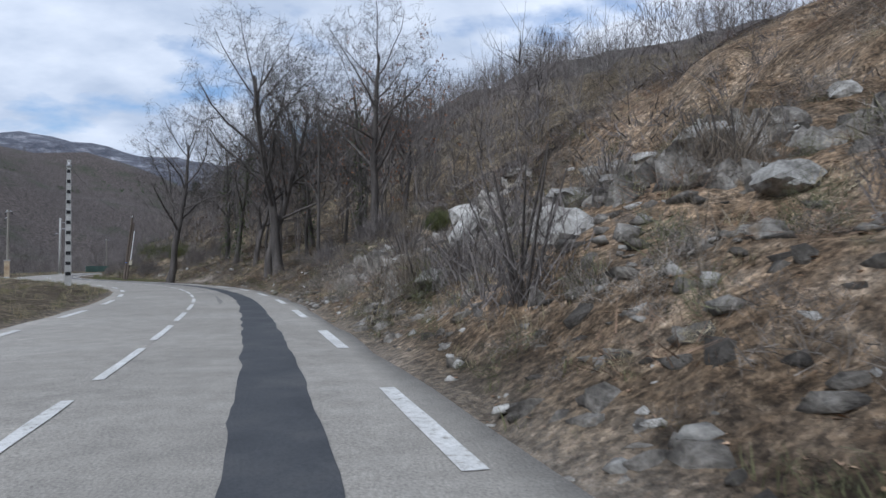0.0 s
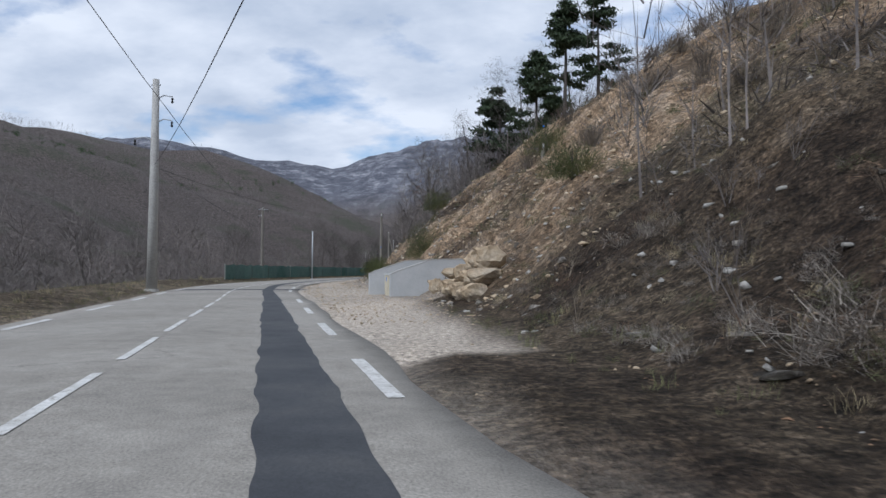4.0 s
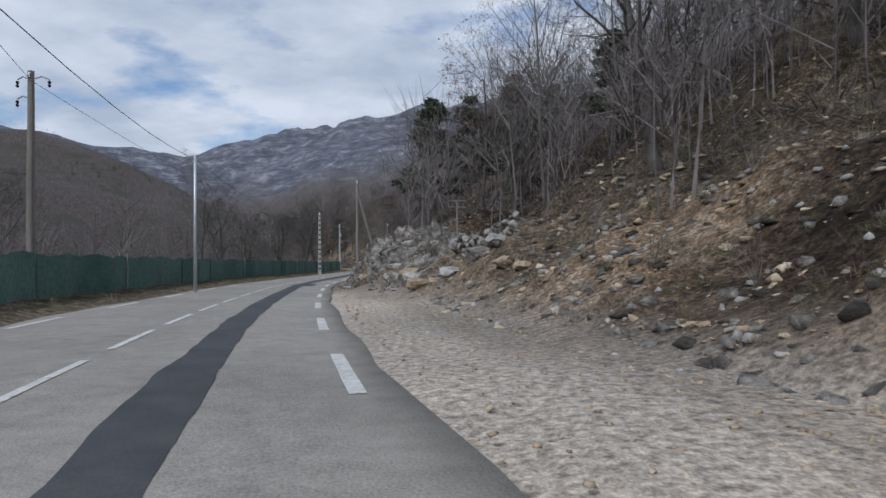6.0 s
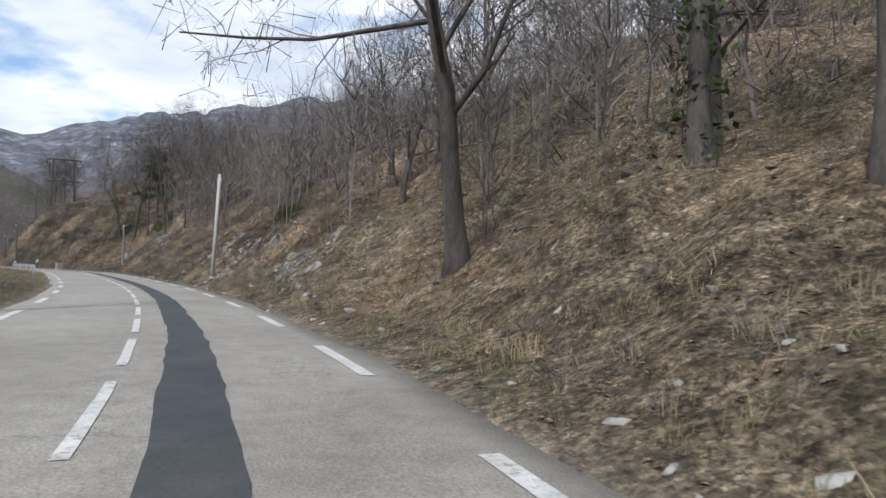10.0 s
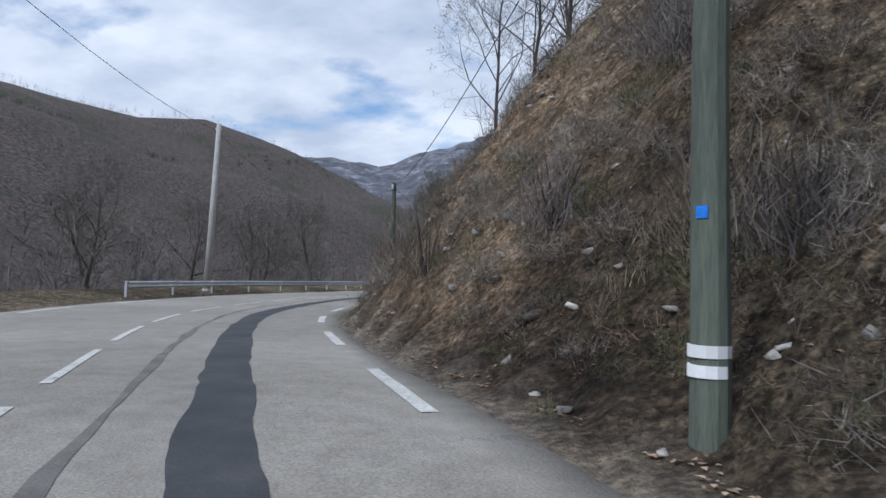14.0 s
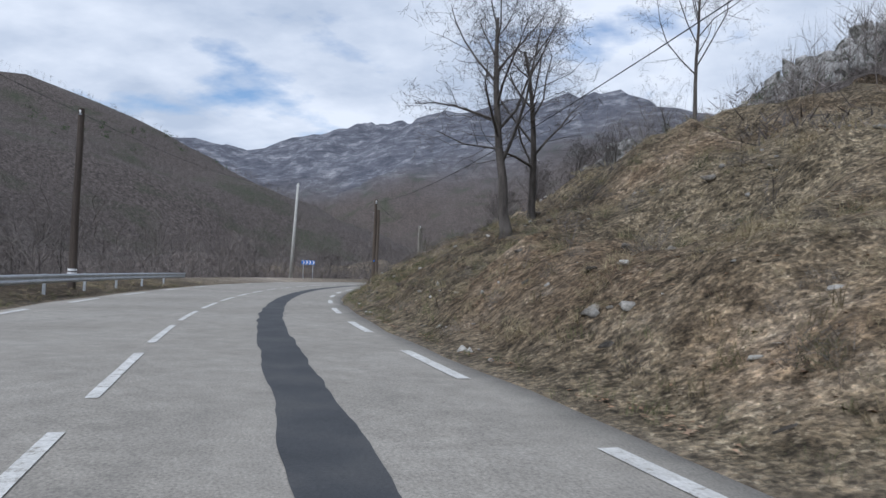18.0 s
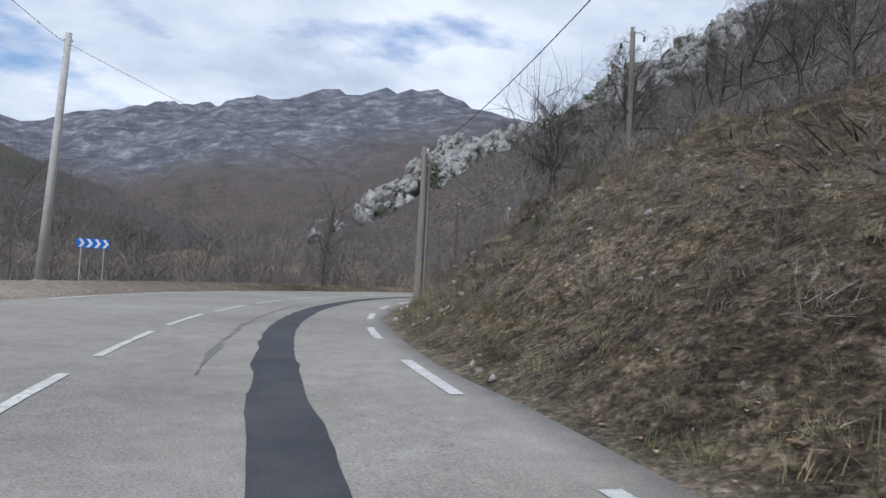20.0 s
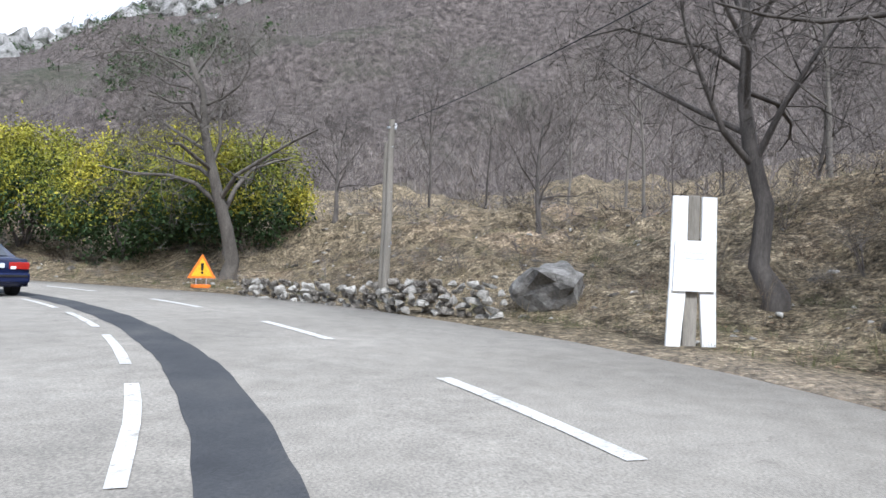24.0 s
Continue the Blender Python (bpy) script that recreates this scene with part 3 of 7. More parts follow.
def road_coords(x, y):
    """Distance along the road and to its right, for arrays of places."""
    x, y = np.asarray(x, float).ravel(), np.asarray(y, float).ravel()
    s, l = np.empty_like(x), np.empty_like(x)
    px, py = AX[::5], AY[::5]
    for k in range(0, len(x), 40000):
        a, b = x[k:k + 40000, None], y[k:k + 40000, None]
        i = np.argmin((a - px) ** 2 + (b - py) ** 2, axis=1) * 5
        dx, dy = x[k:k + 40000] - AX[i], y[k:k + 40000] - AY[i]
        along = dx * _tx[i] + dy * _ty[i]
        l[k:k + 40000] = dx * _ty[i] - dy * _tx[i]
        s[k:k + 40000] = AS[i] + along.clip(-3, 3)
        far = np.hypot(dx, dy)
        l[k:k + 40000] = np.where(np.abs(l[k:k + 40000]) < far - 0.5, np.sign(l[k:k + 40000]) * far, l[k:k + 40000])
    return s, l


def lattice(x, y, seed):
    """Smooth value noise, -1 to 1."""
    ix, iy = np.floor(x).astype(np.int64), np.floor(y).astype(np.int64)
    fx, fy = x - ix, y - iy
    fx, fy = fx * fx * (3 - 2 * fx), fy * fy * (3 - 2 * fy)

    def h(a, b):
        n = (a * 374761393 + b * 668265263 + seed * 974634777) & 0x7FFFFFFF
        n = ((n ^ (n >> 13)) * 1274126177) & 0x7FFFFFFF
        return ((n ^ (n >> 16)) & 0xFFFF) / 32767.5 - 1
    return (h(ix, iy) * (1 - fx) + h(ix + 1, iy) * fx) * (1 - fy) + (h(ix, iy + 1) * (1 - fx) + h(ix + 1, iy + 1) * fx) * fy


def fractal(x, y, size, seed, octaves=4):
    return sum(lattice(x / size * 2**k + 17 * k, y / size * 2**k - 9 * k, seed + k) / 2**k for k in range(octaves))


RIDGES = (
    (((-760, -300, 140), (-720, 0, 150), (-690, 400, 165), (-655, 763, 182), (-630, 1162, 222), (-411, 1421, 192), (-335, 1436, 150), (-225, 1442, 78), (-130, 1450, 8)), 0.42),
    (((-2600, 2600, 500), (-1500, 3200, 590), (-800, 3330, 545), (-597, 3327, 488), (-300, 3340, 590), (11, 3359, 668), (400, 3050, 680), (765, 2682, 640), (1000, 2500, 520), (1400, 2200, 470)), 0.62),
    (((50, 1180, 55), (154, 1122, 120), (257, 1032, 148), (264, 975, 180), (340, 850, 225), (470, 650, 262), (560, 400, 255), (520, 150, 235), (480, -200, 225)), 0.74),
)


def ridge(x, y, crest, slope):
    best = np.full(x.shape, -1e9)
    for a, b in zip(crest, crest[1:]):
        dx, dy = b[0] - a[0], b[1] - a[1]
        u = (((x - a[0]) * dx + (y - a[1]) * dy) / (dx * dx + dy * dy)).clip(0, 1)
        best = np.maximum(best, a[2] + u * (b[2] - a[2]) - slope * np.hypot(x - a[0] - u * dx, y - a[1] - u * dy))
    return best


def ground_height(x, y):
    """The height of the ground for arrays of places, with the road's coordinates."""
    x, y = np.asarray(x, float).ravel(), np.asarray(y, float).ravel()
    s, l = road_coords(x, y)
    d = l - RIGHT_W(s) - VERGE(s)
    cut, top, up, cap = CUT(s), CUT_H(s), UPPER(s), CAP(s)
    run = top / cut
    e = np.maximum(d - run, 0)
    soft = 1.2
    bank = np.where(d > 0, -soft * np.log(np.exp(-np.minimum(cut * np.maximum(d, 0), 60) / soft) + np.exp(-(top + 0.0 * d) / soft)) + soft * np.log(1 + np.exp(-top / soft)), 0.0)
    hill = cap * (1 - np.exp(-up * e / cap))
    rough = fractal(x, y, 3.0, 3, 4)
    coarse = fractal(x, y, 16.0, 11, 3)
    right = bank + hill + (0.20 + 0.12 * np.minimum(np.maximum(d, 0), 4)) * rough * np.clip(d / 1.2, 0, 1) + coarse * np.clip((d - 1) * 0.12, 0, 2.5)
    right += np.clip((d + 3) / 4, 0, 1) * 0.05
    dl = -l - LEFT_W(s) - 4.0
    left = np.where(dl > 0, -9 * (1 - np.exp(-np.maximum(dl, 0) * 0.022)), 0.0) + np.clip(dl / 6, 0, 1) * (0.25 * rough + 1.2 * coarse * np.clip(dl / 30, 0, 1))
    left += 0.35 * np.clip((-l - LEFT_W(s) - 1.0) / 2.5, 0, 1) * np.exp(-np.maximum(dl, 0) / 6)
    z = np.where(l > 0, right, left)
    bed = (l < RIGHT_W(s) + 0.75 + EXTRA(s)) & (l > -LEFT_W(s) - 0.75)
    z = np.where(bed, -0.10, z)
    z = np.where(~bed & (l > 0) & (d < 0), np.maximum(z, 0.012) + 0.02 * rough, z)
    big = [ridge(x, y, *r) for r in RIDGES]
    wob = fractal(x, y, 150.0, 23, 6)
    near = np.clip((np.abs(l) - 25) / 60, 0, 1)
    hills = np.maximum(big[0] + 14 * wob, np.maximum(big[1] + 34 * wob, big[2] + 16 * wob + 9 * np.abs(fractal(x, y, 40, 41, 3)) * (y > 700)))
    valley = -10 + 5 * wob
    out = np.where(np.abs(l) > 240, np.maximum(valley, z - (np.abs(l) - 240) * 0.35), z)
    out = np.where(near > 0, np.maximum(out, out * (1 - near) + np.maximum(out, hills) * near), out)
    return out, s, l, big


def gz(x, y):
    return float(ground_height([x], [y])[0][0])


# ---------------------------------------------------------------- ground and road
def graded(lo, hi, fine, a, b, grow=1.16):
    mid = list(np.arange(lo, hi + 1e-6, fine))
    step, down, upw = fine, [], []
    v = lo
    while v > a:
        step = min(step * grow, 70)
        v -= step
        down.append(v)
    step, v = fine, hi
    while v < b:
        step = min(step * grow, 70)
        v += step
        upw.append(v)
    return np.array(down[::-1] + mid + upw)


def build_ground():
    gx, gy = graded(-118, 26, 0.8, -2900, 2600), graded(-18, 690, 0.8, -900, 3900)
    xx, yy = np.meshgrid(gx, gy)
    z, s, l, big = ground_height(xx, yy)
    nx, ny = len(gx), len(gy)
    i = np.arange(nx * ny).reshape(ny, nx)
    faces = np.stack([i[:-1, :-1], i[:-1, 1:], i[1:, 1:], i[1:, :-1]], -1).reshape(-1, 4)
    me = fast_mesh("ground", np.stack([xx.ravel(), yy.ravel(), z], -1), faces, GROUND, True)
    x, y = xx.ravel(), yy.ravel()
    mid = fractal(x, y, 5.0, 61, 4)
    d = l - RIGHT_W(s) - VERGE(s)
    lay = np.clip((d + 0.6) / -1.0, 0, 1) * ((s > 132) & (s < 222)) * (l > 0)
    lay = np.maximum(lay, np.clip(1 - (d - 0.0) / 1.5, 0, 1) * ((s > 150) & (s < 215)) * (l > 0) * 0.7)
    lay = np.maximum(lay, np.clip(1 - np.abs(s - 57) / 7, 0, 1) * np.clip(1 - np.abs(l - RIGHT_W(s) - 2.2) / 2, 0, 1) * 0.9)
    lay = np.maximum(lay, np.clip(1 - np.abs(s - 112) / 14, 0, 1) * np.clip(1 - np.abs(d + 0.5) / 3, 0, 1) * (l > 0))
    lay = np.maximum(lay, 0.75 * np.clip(1 - np.abs(s - 588) / 26, 0, 1) * np.clip((-l - LEFT_W(s)) / 1.0, 0, 1) * np.clip((12 + l + LEFT_W(s)) / 3, 0, 1))
    lay = np.maximum(lay, 0.8 * np.clip(1 - np.abs(s - 100) / 14, 0, 1) * np.clip((-l - LEFT_W(s)) / 1.0, 0, 1) * np.clip((9 + l + LEFT_W(s)) / 3, 0, 1))
    lay = np.maximum(lay, 0.65 * np.clip(1 - np.abs(s - 648) / 16, 0, 1) ** 0.5 * np.clip(1 - (l - RIGHT_W(s) - EXTRA(s) - 1.2) / 1.5, 0, 1) * (l > 0))
    shoulder = np.clip(1 - (np.abs(l) - np.where(l > 0, RIGHT_W(s), LEFT_W(s)) - 0.35) / 0.7, 0, 1) * 0.55
    gravel = np.clip(np.maximum(lay, shoulder) + 0.15 * mid * (lay > 0.05), 0, 1)
    grassy = np.interp(s, (0, 26, 36, 60, 70, 90, 130, 280, 292, 330, 350, 370, 490, 506, 514, 556, 575, 595, 625, 655, 664, 720), (0.25, 0.25, 0.4, 0.4, 0.6, 0.5, 0.1, 0.2, 0.9, 0.8, 0.3, 0.08, 0.08, 0.3, 0.85, 0.85, 0.55, 0.25, 0.2, 0.25, 1.0, 1.0)) * (l > 0)
    grassy = np.maximum(grassy, 0.5 * (l < 0) * np.clip((16 + l) / 6, 0, 1))
    grass = np.clip(grassy + 0.35 * mid, 0, 1) * (1 - gravel)
    orange = np.interp(s, (0, 20, 30, 140, 150, 212, 222, 260, 380, 390, 400, 440, 455, 480, 488, 610), (0.75, 0.65, 0.05, 0.1, 1.0, 1.0, 0.5, 0.35, 0.45, 0.6, 0.55, 0.25, 0.25, 0.6, 0.2, 0.05)) * (l > 0)
    ochre = np.clip(orange + 0.75 * fractal(x, y, 5.0, 71, 4) - 0.34, 0, 0.9) * np.clip(d / 0.8, 0, 1) * np.clip(1 - (d - np.where((s > 182) & (s < 226), 4, 22)) / np.where((s > 182) & (s < 226), 3, 12), 0, 1) * (1 - gravel)
    wooded = np.clip((np.abs(l) - 45) / 35, 0, 1)
    wooded = np.where(l > 0, np.clip((d - 55) / 40, 0, 1), wooded)
    # far high rock that takes the haze-tinted colour
    hazed_crag = np.clip((y - 2150) / 500, 0, 1) * np.clip((z - 150) / 180 + 0.3 * fractal(x, y, 300, 81, 3), 0, 1)
    near_crest = np.clip(1 - (big[2] * -1 + 0 + np.interp(y, (600, 975, 1030, 1120, 1180), (235, 185, 152, 124, 60))) / 46, 0, 1)
    cliff = near_crest * (y > 780) * (y < 1230) * (x > 20) * (x < 420) * np.clip(0.75 + 0.6 * fractal(x, y, 60, 91, 3), 0, 1)
    for name, cols in (("cover", (gravel, grass, ochre)), ("far", (wooded, hazed_crag, cliff))):
        a = me.color_attributes.new(name, "FLOAT_COLOR", "POINT")
        a.data.foreach_set("color", np.stack([*cols, np.ones_like(x)], -1).astype(np.float32).ravel())
    return tagged(new("ground", me), "valley floor, road banks and wooded hills with bare winter cover", "ground", kind="structure")


ground = build_ground()


def ribbon(name, rows, mat, skirt=0.0):
    """A strip of quads through rows of places; each row runs across the road."""
    w = len(rows[0])
    v = [p for r in rows for p in r]
    f = [(k * w + j, k * w + j + 1, (k + 1) * w + j + 1, (k + 1) * w + j) for k in range(len(rows) - 1) for j in range(w - 1)]
    me = mesh_from(name, v, f, mat, True)
    return me


def build_road():
    rows = []
    for s in np.arange(-14, 712, 1.5):
        rw, lw = float(RIGHT_W(s)), float(LEFT_W(s))
        extra = float(EXTRA(s))
        wob = 0.12 * float(lattice(np.array([s * 0.4]), np.array([3.0]), 5)[0])
        wob2 = 0.12 * float(lattice(np.array([s * 0.4]), np.array([9.0]), 6)[0])
        ls = [-lw - 0.5 + wob2, -lw - 0.45 + wob2, -lw, -lw / 2, 0, rw / 2, rw, rw + 0.45 + wob + extra, rw + 0.5 + wob + extra]
        zs = [-0.25, 0.0, 0.0, 0.02, 0.03, 0.02, 0.0, 0.0, -0.25]
        rows.append([at(s, l, z) for l, z in zip(ls, zs)])
    road = new("road", ribbon("road", rows, ASPHALT))
    return tagged(road, "worn light grey asphalt two lane mountain road", "road", kind="structure")


def crown(s, l):
    rw, lw = float(RIGHT_W(s)), float(LEFT_W(s))
    return float(np.interp(l, (-lw, -lw / 2, 0, rw / 2, rw), (0, 0.02, 0.03, 0.02, 0)))


def strip_rows(s0, s1, left, right, z, step=1.0, ragged=0.0, seed=0):
    rows = []
    for s in np.append(np.arange(s0, s1, step), s1):
        a, b = float(left(s)), float(right(s))
        if ragged:
            a += ragged * float(fractal(np.array([s]), np.array([1.0]), 0.9, seed, 3)[0])
            b += ragged * float(fractal(np.array([s]), np.array([5.0]), 0.9, seed + 4, 3)[0])
        rows.append([at(s, l, crown(s, l) + z) for l in np.linspace(a, b, 4)])
    return rows


road = build_road()
strip = new("trench_patch", ribbon("trench_patch", strip_rows(-14, 706, STRIP, lambda s: STRIP(s) + STRIP_W(s), 0.006, 0.3, 0.04, 31), TAR))
tagged(strip, "dark fresh asphalt strip over a trench along the lane", "road patch", kind="structure")
for s0, s1, a, b in ((164.2, 165.8, -3.1, 4.6), (176.5, 177.2, 0.9, 3.4), (221.0, 224.6, 0.8, 2.1)):
    ob = new("asphalt_patch", ribbon("asphalt_patch", strip_rows(s0, s1, lambda s: a, lambda s: b, 0.011, 0.4, 0.06, int(s0)), TAR))
    tagged(ob, "dark square repair patch in the worn asphalt", "road patch", "repair patches", "structure")

edge_marks = []
ANCHORS = (-6.0, 224.0, 289.5, 437.0, 474.0, 576.0, 621.0, 699.0)
for a, b in zip(ANCHORS, ANCHORS[1:]):
    k = round((b - a) / 6.5)
    edge_marks += [a + (b - a) * j / k - 3.0 for j in range(k)]
for side in (1, -1):
    for s0 in edge_marks:
        if 60 < s0 < 64 or (side > 0 and 150 < s0 < 160):
            continue
        w = RIGHT_W if side > 0 else LEFT_W
        off = 0.0 if side > 0 else 2.1
        me = ribbon("edge_dash", strip_rows(s0 + off, s0 + off + 3.0, lambda s: side * float(w(s)) - 0.09, lambda s: side * float(w(s)) + 0.09, 0.008, 0.75, 0.008, int(s0) + 7), PAINT)
        part("edge_dash", me, PAINT, road)
centre_marks = []
CENTRE = ((-13.0, 5), (8.34, 14), (67.9, 29), (192.4, 7), (221.7, 8), (254.9, 12), (303.1, 18), (377.8, 7), (408.3, 9), (450.0, 5), (473.7, 2), (484.2, 4), (503.6, 13), (565.2, 4), (585.5, 4), (606.7, 5), (627.2, 3), (639.3, 5), (661.5, 10), (704.0, 0))
for (a, k), (b, _) in zip(CENTRE, CENTRE[1:]):
    centre_marks += [(a + (b - a) * j / k, (b - a) / k * 0.715) for j in range(k)]
for s0, ln_ in centre_marks:
    me = ribbon("centre_dash", strip_rows(s0, s0 + ln_, lambda s: -0.06, lambda s: 0.06, 0.008, 0.75, 0.008, int(s0) + 40), PAINT)
    part("centre_dash", me, PAINT, road)
# thin faded joint that runs beside the fresh strip
for s0, s1, off, wid in ((24, 62, -0.62, 0.10), (428, 466, -0.70, 0.10), (574, 607, -0.62, 0.08), (236, 247, 0.98, 0.16), (264, 276, 0.72, 0.22), (296, 312, -0.34, 0.26)):
    ob = new("sealed_joint", ribbon("sealed_joint", strip_rows(s0, s1, lambda s: STRIP(s) + off, lambda s: STRIP(s) + off + wid, 0.005, 0.5, 0.05, int(s0) + 3), TAR_FADED))
    tagged(ob, "thin faded bitumen seam beside the dark strip", "road seam", "sealed seams", "structure")


# ---------------------------------------------------------------- plants
def seeded(n):
    return np.random.RandomState(n)


def sticks_arrays(segs):
    """Tapered sticks (from, to, radius, radius, sides) as vertices and triangles."""
    vs, fs, base = [], [], 0
    for p0, p1, r0, r1, sd in segs:
        p0, p1 = np.asarray(p0, float), np.asarray(p1, float)
        d = p1 - p0
        d = d / (np.linalg.norm(d) + 1e-9)
        a = np.cross(d, (0.31, 0.73, 0.19) if abs(d[2]) > 0.8 else (0, 0, 1))
        a /= np.linalg.norm(a) + 1e-9
        b = np.cross(d, a)
        t = np.arange(sd) * 2 * np.pi / sd
        ring = np.cos(t)[:, None] * a + np.sin(t)[:, None] * b
        if r1 < 0.004:
            vs += [p0 + ring * r0, p1[None]]
            fs += [(base + k, base + (k + 1) % sd, base + sd) for k in range(sd)]
            base += sd + 1
        else:
            vs += [p0 + ring * r0, p1 + ring * r1]
            for k in range(sd):
                k2 = (k + 1) % sd
                fs += [(base + k, base + k2, base + sd + k2), (base + k, base + sd + k2, base + sd + k)]
            base += 2 * sd
    return np.concatenate(vs), np.array(fs)


def sticks_mesh(name, segs, mat):
    return fast_mesh(name, *sticks_arrays(segs), mat, True)


def grow(rs, p, d, length, r, level, segs, leaves, wander, upward, sub):
    n = (7, 4, 3, 2)[level]
    pts = [np.array(p, float)]
    d = np.array(d, float)
    for k in range(n):
        d = d + rs.normal(0, wander * (0.6 if level == 0 else 1.0), 3) + np.array([0, 0, upward * (0.3 if level == 0 else 1)])
        d /= np.linalg.norm(d)
        pts.append(pts[-1] + d * length / n)
        f0, f1 = 1 - 0.72 * k / n, 1 - 0.72 * (k + 1) / n
        if level == 3 and k == n - 1:
            f1 = 0.0
        segs.append((pts[-2], pts[-1], r * f0, r * f1, (8, 5, 3, 3)[level]))
    if level == 3:
        leaves.append(pts[-1])
        return
    count = sub[level]
    first = (0.32, 0.22, 0.2)[level]
    for j in range(count):
        u = first + (1 - first) * (j + rs.rand()) / count
        i = min(int(u * n), n - 1)
        q = pts[i] + (pts[i + 1] - pts[i]) * (u * n - i)
        ax = pts[i + 1] - pts[i]
        ax /= np.linalg.norm(ax)
        phi = j * 2.4 + rs.rand()
        side = np.cross(ax, (0.2, 0.1, 1.0) if level else (1, 0, 0))
        side /= np.linalg.norm(side) + 1e-9
        side2 = np.cross(ax, side)
        tilt = np.radians(rs.uniform(32, 62))
        dd = ax * np.cos(tilt) + (side * np.cos(phi) + side2 * np.sin(phi)) * np.sin(tilt)
        ll = length * (0.62, 0.52, 0.5)[level] * (1.15 - 0.55 * u) * rs.uniform(0.7, 1.15)
        grow(rs, q, dd, ll, r * (1 - 0.72 * u) * (0.48, 0.45, 0.45)[level], level + 1, segs, leaves, wander * 1.15, upward, sub)


def leaf_cards(rs, centres, size, per, spread, mat, name):
    """Small leaf blades scattered round centres."""
    c = np.repeat(np.asarray(centres, float), per, 0)
    c = c + rs.normal(0, spread, c.shape)
    a, b = rs.normal(size=c.shape), rs.normal(size=c.shape)
    a /= np.linalg.norm(a, axis=1, keepdims=True)
    b -= a * (a * b).sum(1, keepdims=True)
    b /= np.linalg.norm(b, axis=1, keepdims=True)
    sz = size * rs.uniform(0.6, 1.3, (len(c), 1))
    v = np.stack([c - a * sz, c + b * sz * 0.45, c + a * sz, c - b * sz * 0.45], 1).reshape(-1, 3)
    return fast_mesh(name, v, np.arange(len(v)).reshape(-1, 4), mat)


TREES = {}


def fine_twigs(rs, tips, per=5):
    """Hair-thin end twigs round the branch tips, one triangle each."""
    c = np.repeat(np.asarray(tips), per, 0) + rs.normal(0, 0.10, (len(tips) * per, 3))
    d = rs.normal(size=c.shape) + (0, 0, 0.5)
    d /= np.linalg.norm(d, axis=1, keepdims=True)
    w = np.cross(d, rs.normal(size=c.shape))
    w = w / np.linalg.norm(w, axis=1, keepdims=True) * 0.008
    back = d * rs.uniform(0.15, 0.45, (len(c), 1))
    v = np.stack([c - back - w, c - back + w, c + d * rs.uniform(0.25, 0.65, (len(c), 1))], 1).reshape(-1, 3)
    return v, np.arange(len(v)).reshape(-1, 3)


def joined(a, b, mat):
    return fast_mesh("crown", np.concatenate([a[0], b[0]]), np.concatenate([a[1], b[1] + len(a[0])]), mat, True)


def bare_tree(kind, seed, height, radius, mat, wander=0.10, upward=0.10, sub=(11, 6, 4), leaf=None, ivy=False, lean=0.0):
    """A leafless tree with trunk and branch meshes, kept far below the ground as a model to copy."""
    rs = seeded(seed)
    segs, tips = [], []
    grow(rs, (0, 0, -0.4), (lean, 0, 1), height, radius, 0, segs, tips, wander, upward, sub)
    pts = [np.array((0, 0, -0.5)), np.array((0, 0, 0.15))] + [sg[1] for sg in segs[:7]]
    rad = [radius * 1.6, radius * 1.15] + [sg[3] for sg in segs[:7]]
    trunk = bpy.data.meshes.new("trunk")
    bm = tube(pts, rad, 9)
    bm.to_mesh(trunk)
    bm.free()
    trunk.polygons.foreach_set("use_smooth", [True] * len(trunk.polygons))
    trunk.materials.append(mat)
    TREES[kind] = (trunk, joined(sticks_arrays(segs[7:]), fine_twigs(rs, tips), mat), leaf and leaf_cards(rs, [t for k, t in enumerate(tips) if k % 3 == 0], 0.085, 6, 0.24, leaf, "foliage"),
                   ivy and leaf_cards(rs, [segs[k][0] + (segs[k][1] - segs[k][0]) * u for k in range(6) for u in np.linspace(0, 1, 26)], 0.10, 5, radius * 1.25, IVY, "ivy"))


def plant_tree(kind, x, y, scale, turn, label, group="roadside trees", name="tree", sink=0.0):
    root = empty(name, pose(x, y, gz(x, y) - sink, 0, 0, turn) @ Matrix.Diagonal((scale, scale, scale, 1)), label, "tree", group)
    trunk, branches, leaf, ivy = TREES[kind]
    for nm, me in (("trunk", trunk), ("crown", branches), ("foliage", leaf), ("ivy", ivy)):
        if me:
            ob = new(nm, me)
            ob.parent = root
    return root


bare_tree("oak", 1, 9.5, 0.24, BARK, 0.13, 0.06, (13, 8, 5))
bare_tree("oak_b", 2, 9.0, 0.22, BARK, 0.16, 0.05, (12, 8, 5))
bare_tree("slim", 3, 11.0, 0.13, BARK, 0.13, 0.10, (14, 8, 5))
bare_tree("slim_b", 4, 12.0, 0.14, BARK_PALE, 0.13, 0.10, (14, 8, 5))
bare_tree("sapling", 5, 6.0, 0.07, BARK, 0.10, 0.12, (9, 5, 3))
bare_tree("rusty", 6, 8.0, 0.13, BARK, 0.10, 0.08, (11, 6, 4), leaf=RED_LEAF)
bare_tree("ivied", 7, 10.0, 0.20, BARK, 0.09, 0.10, (10, 6, 4), ivy=True)
bare_tree("gnarled", 8, 8.0, 0.21, BARK, 0.22, 0.03, (11, 8, 5), lean=0.18)
bare_tree("field_oak", 21, 8.5, 0.14, BARK, 0.16, 0.06, (13, 8, 5))
bare_tree("pollard", 14, 7.0, 0.24, BARK_MID, 0.26, -0.02, (15, 8, 5))
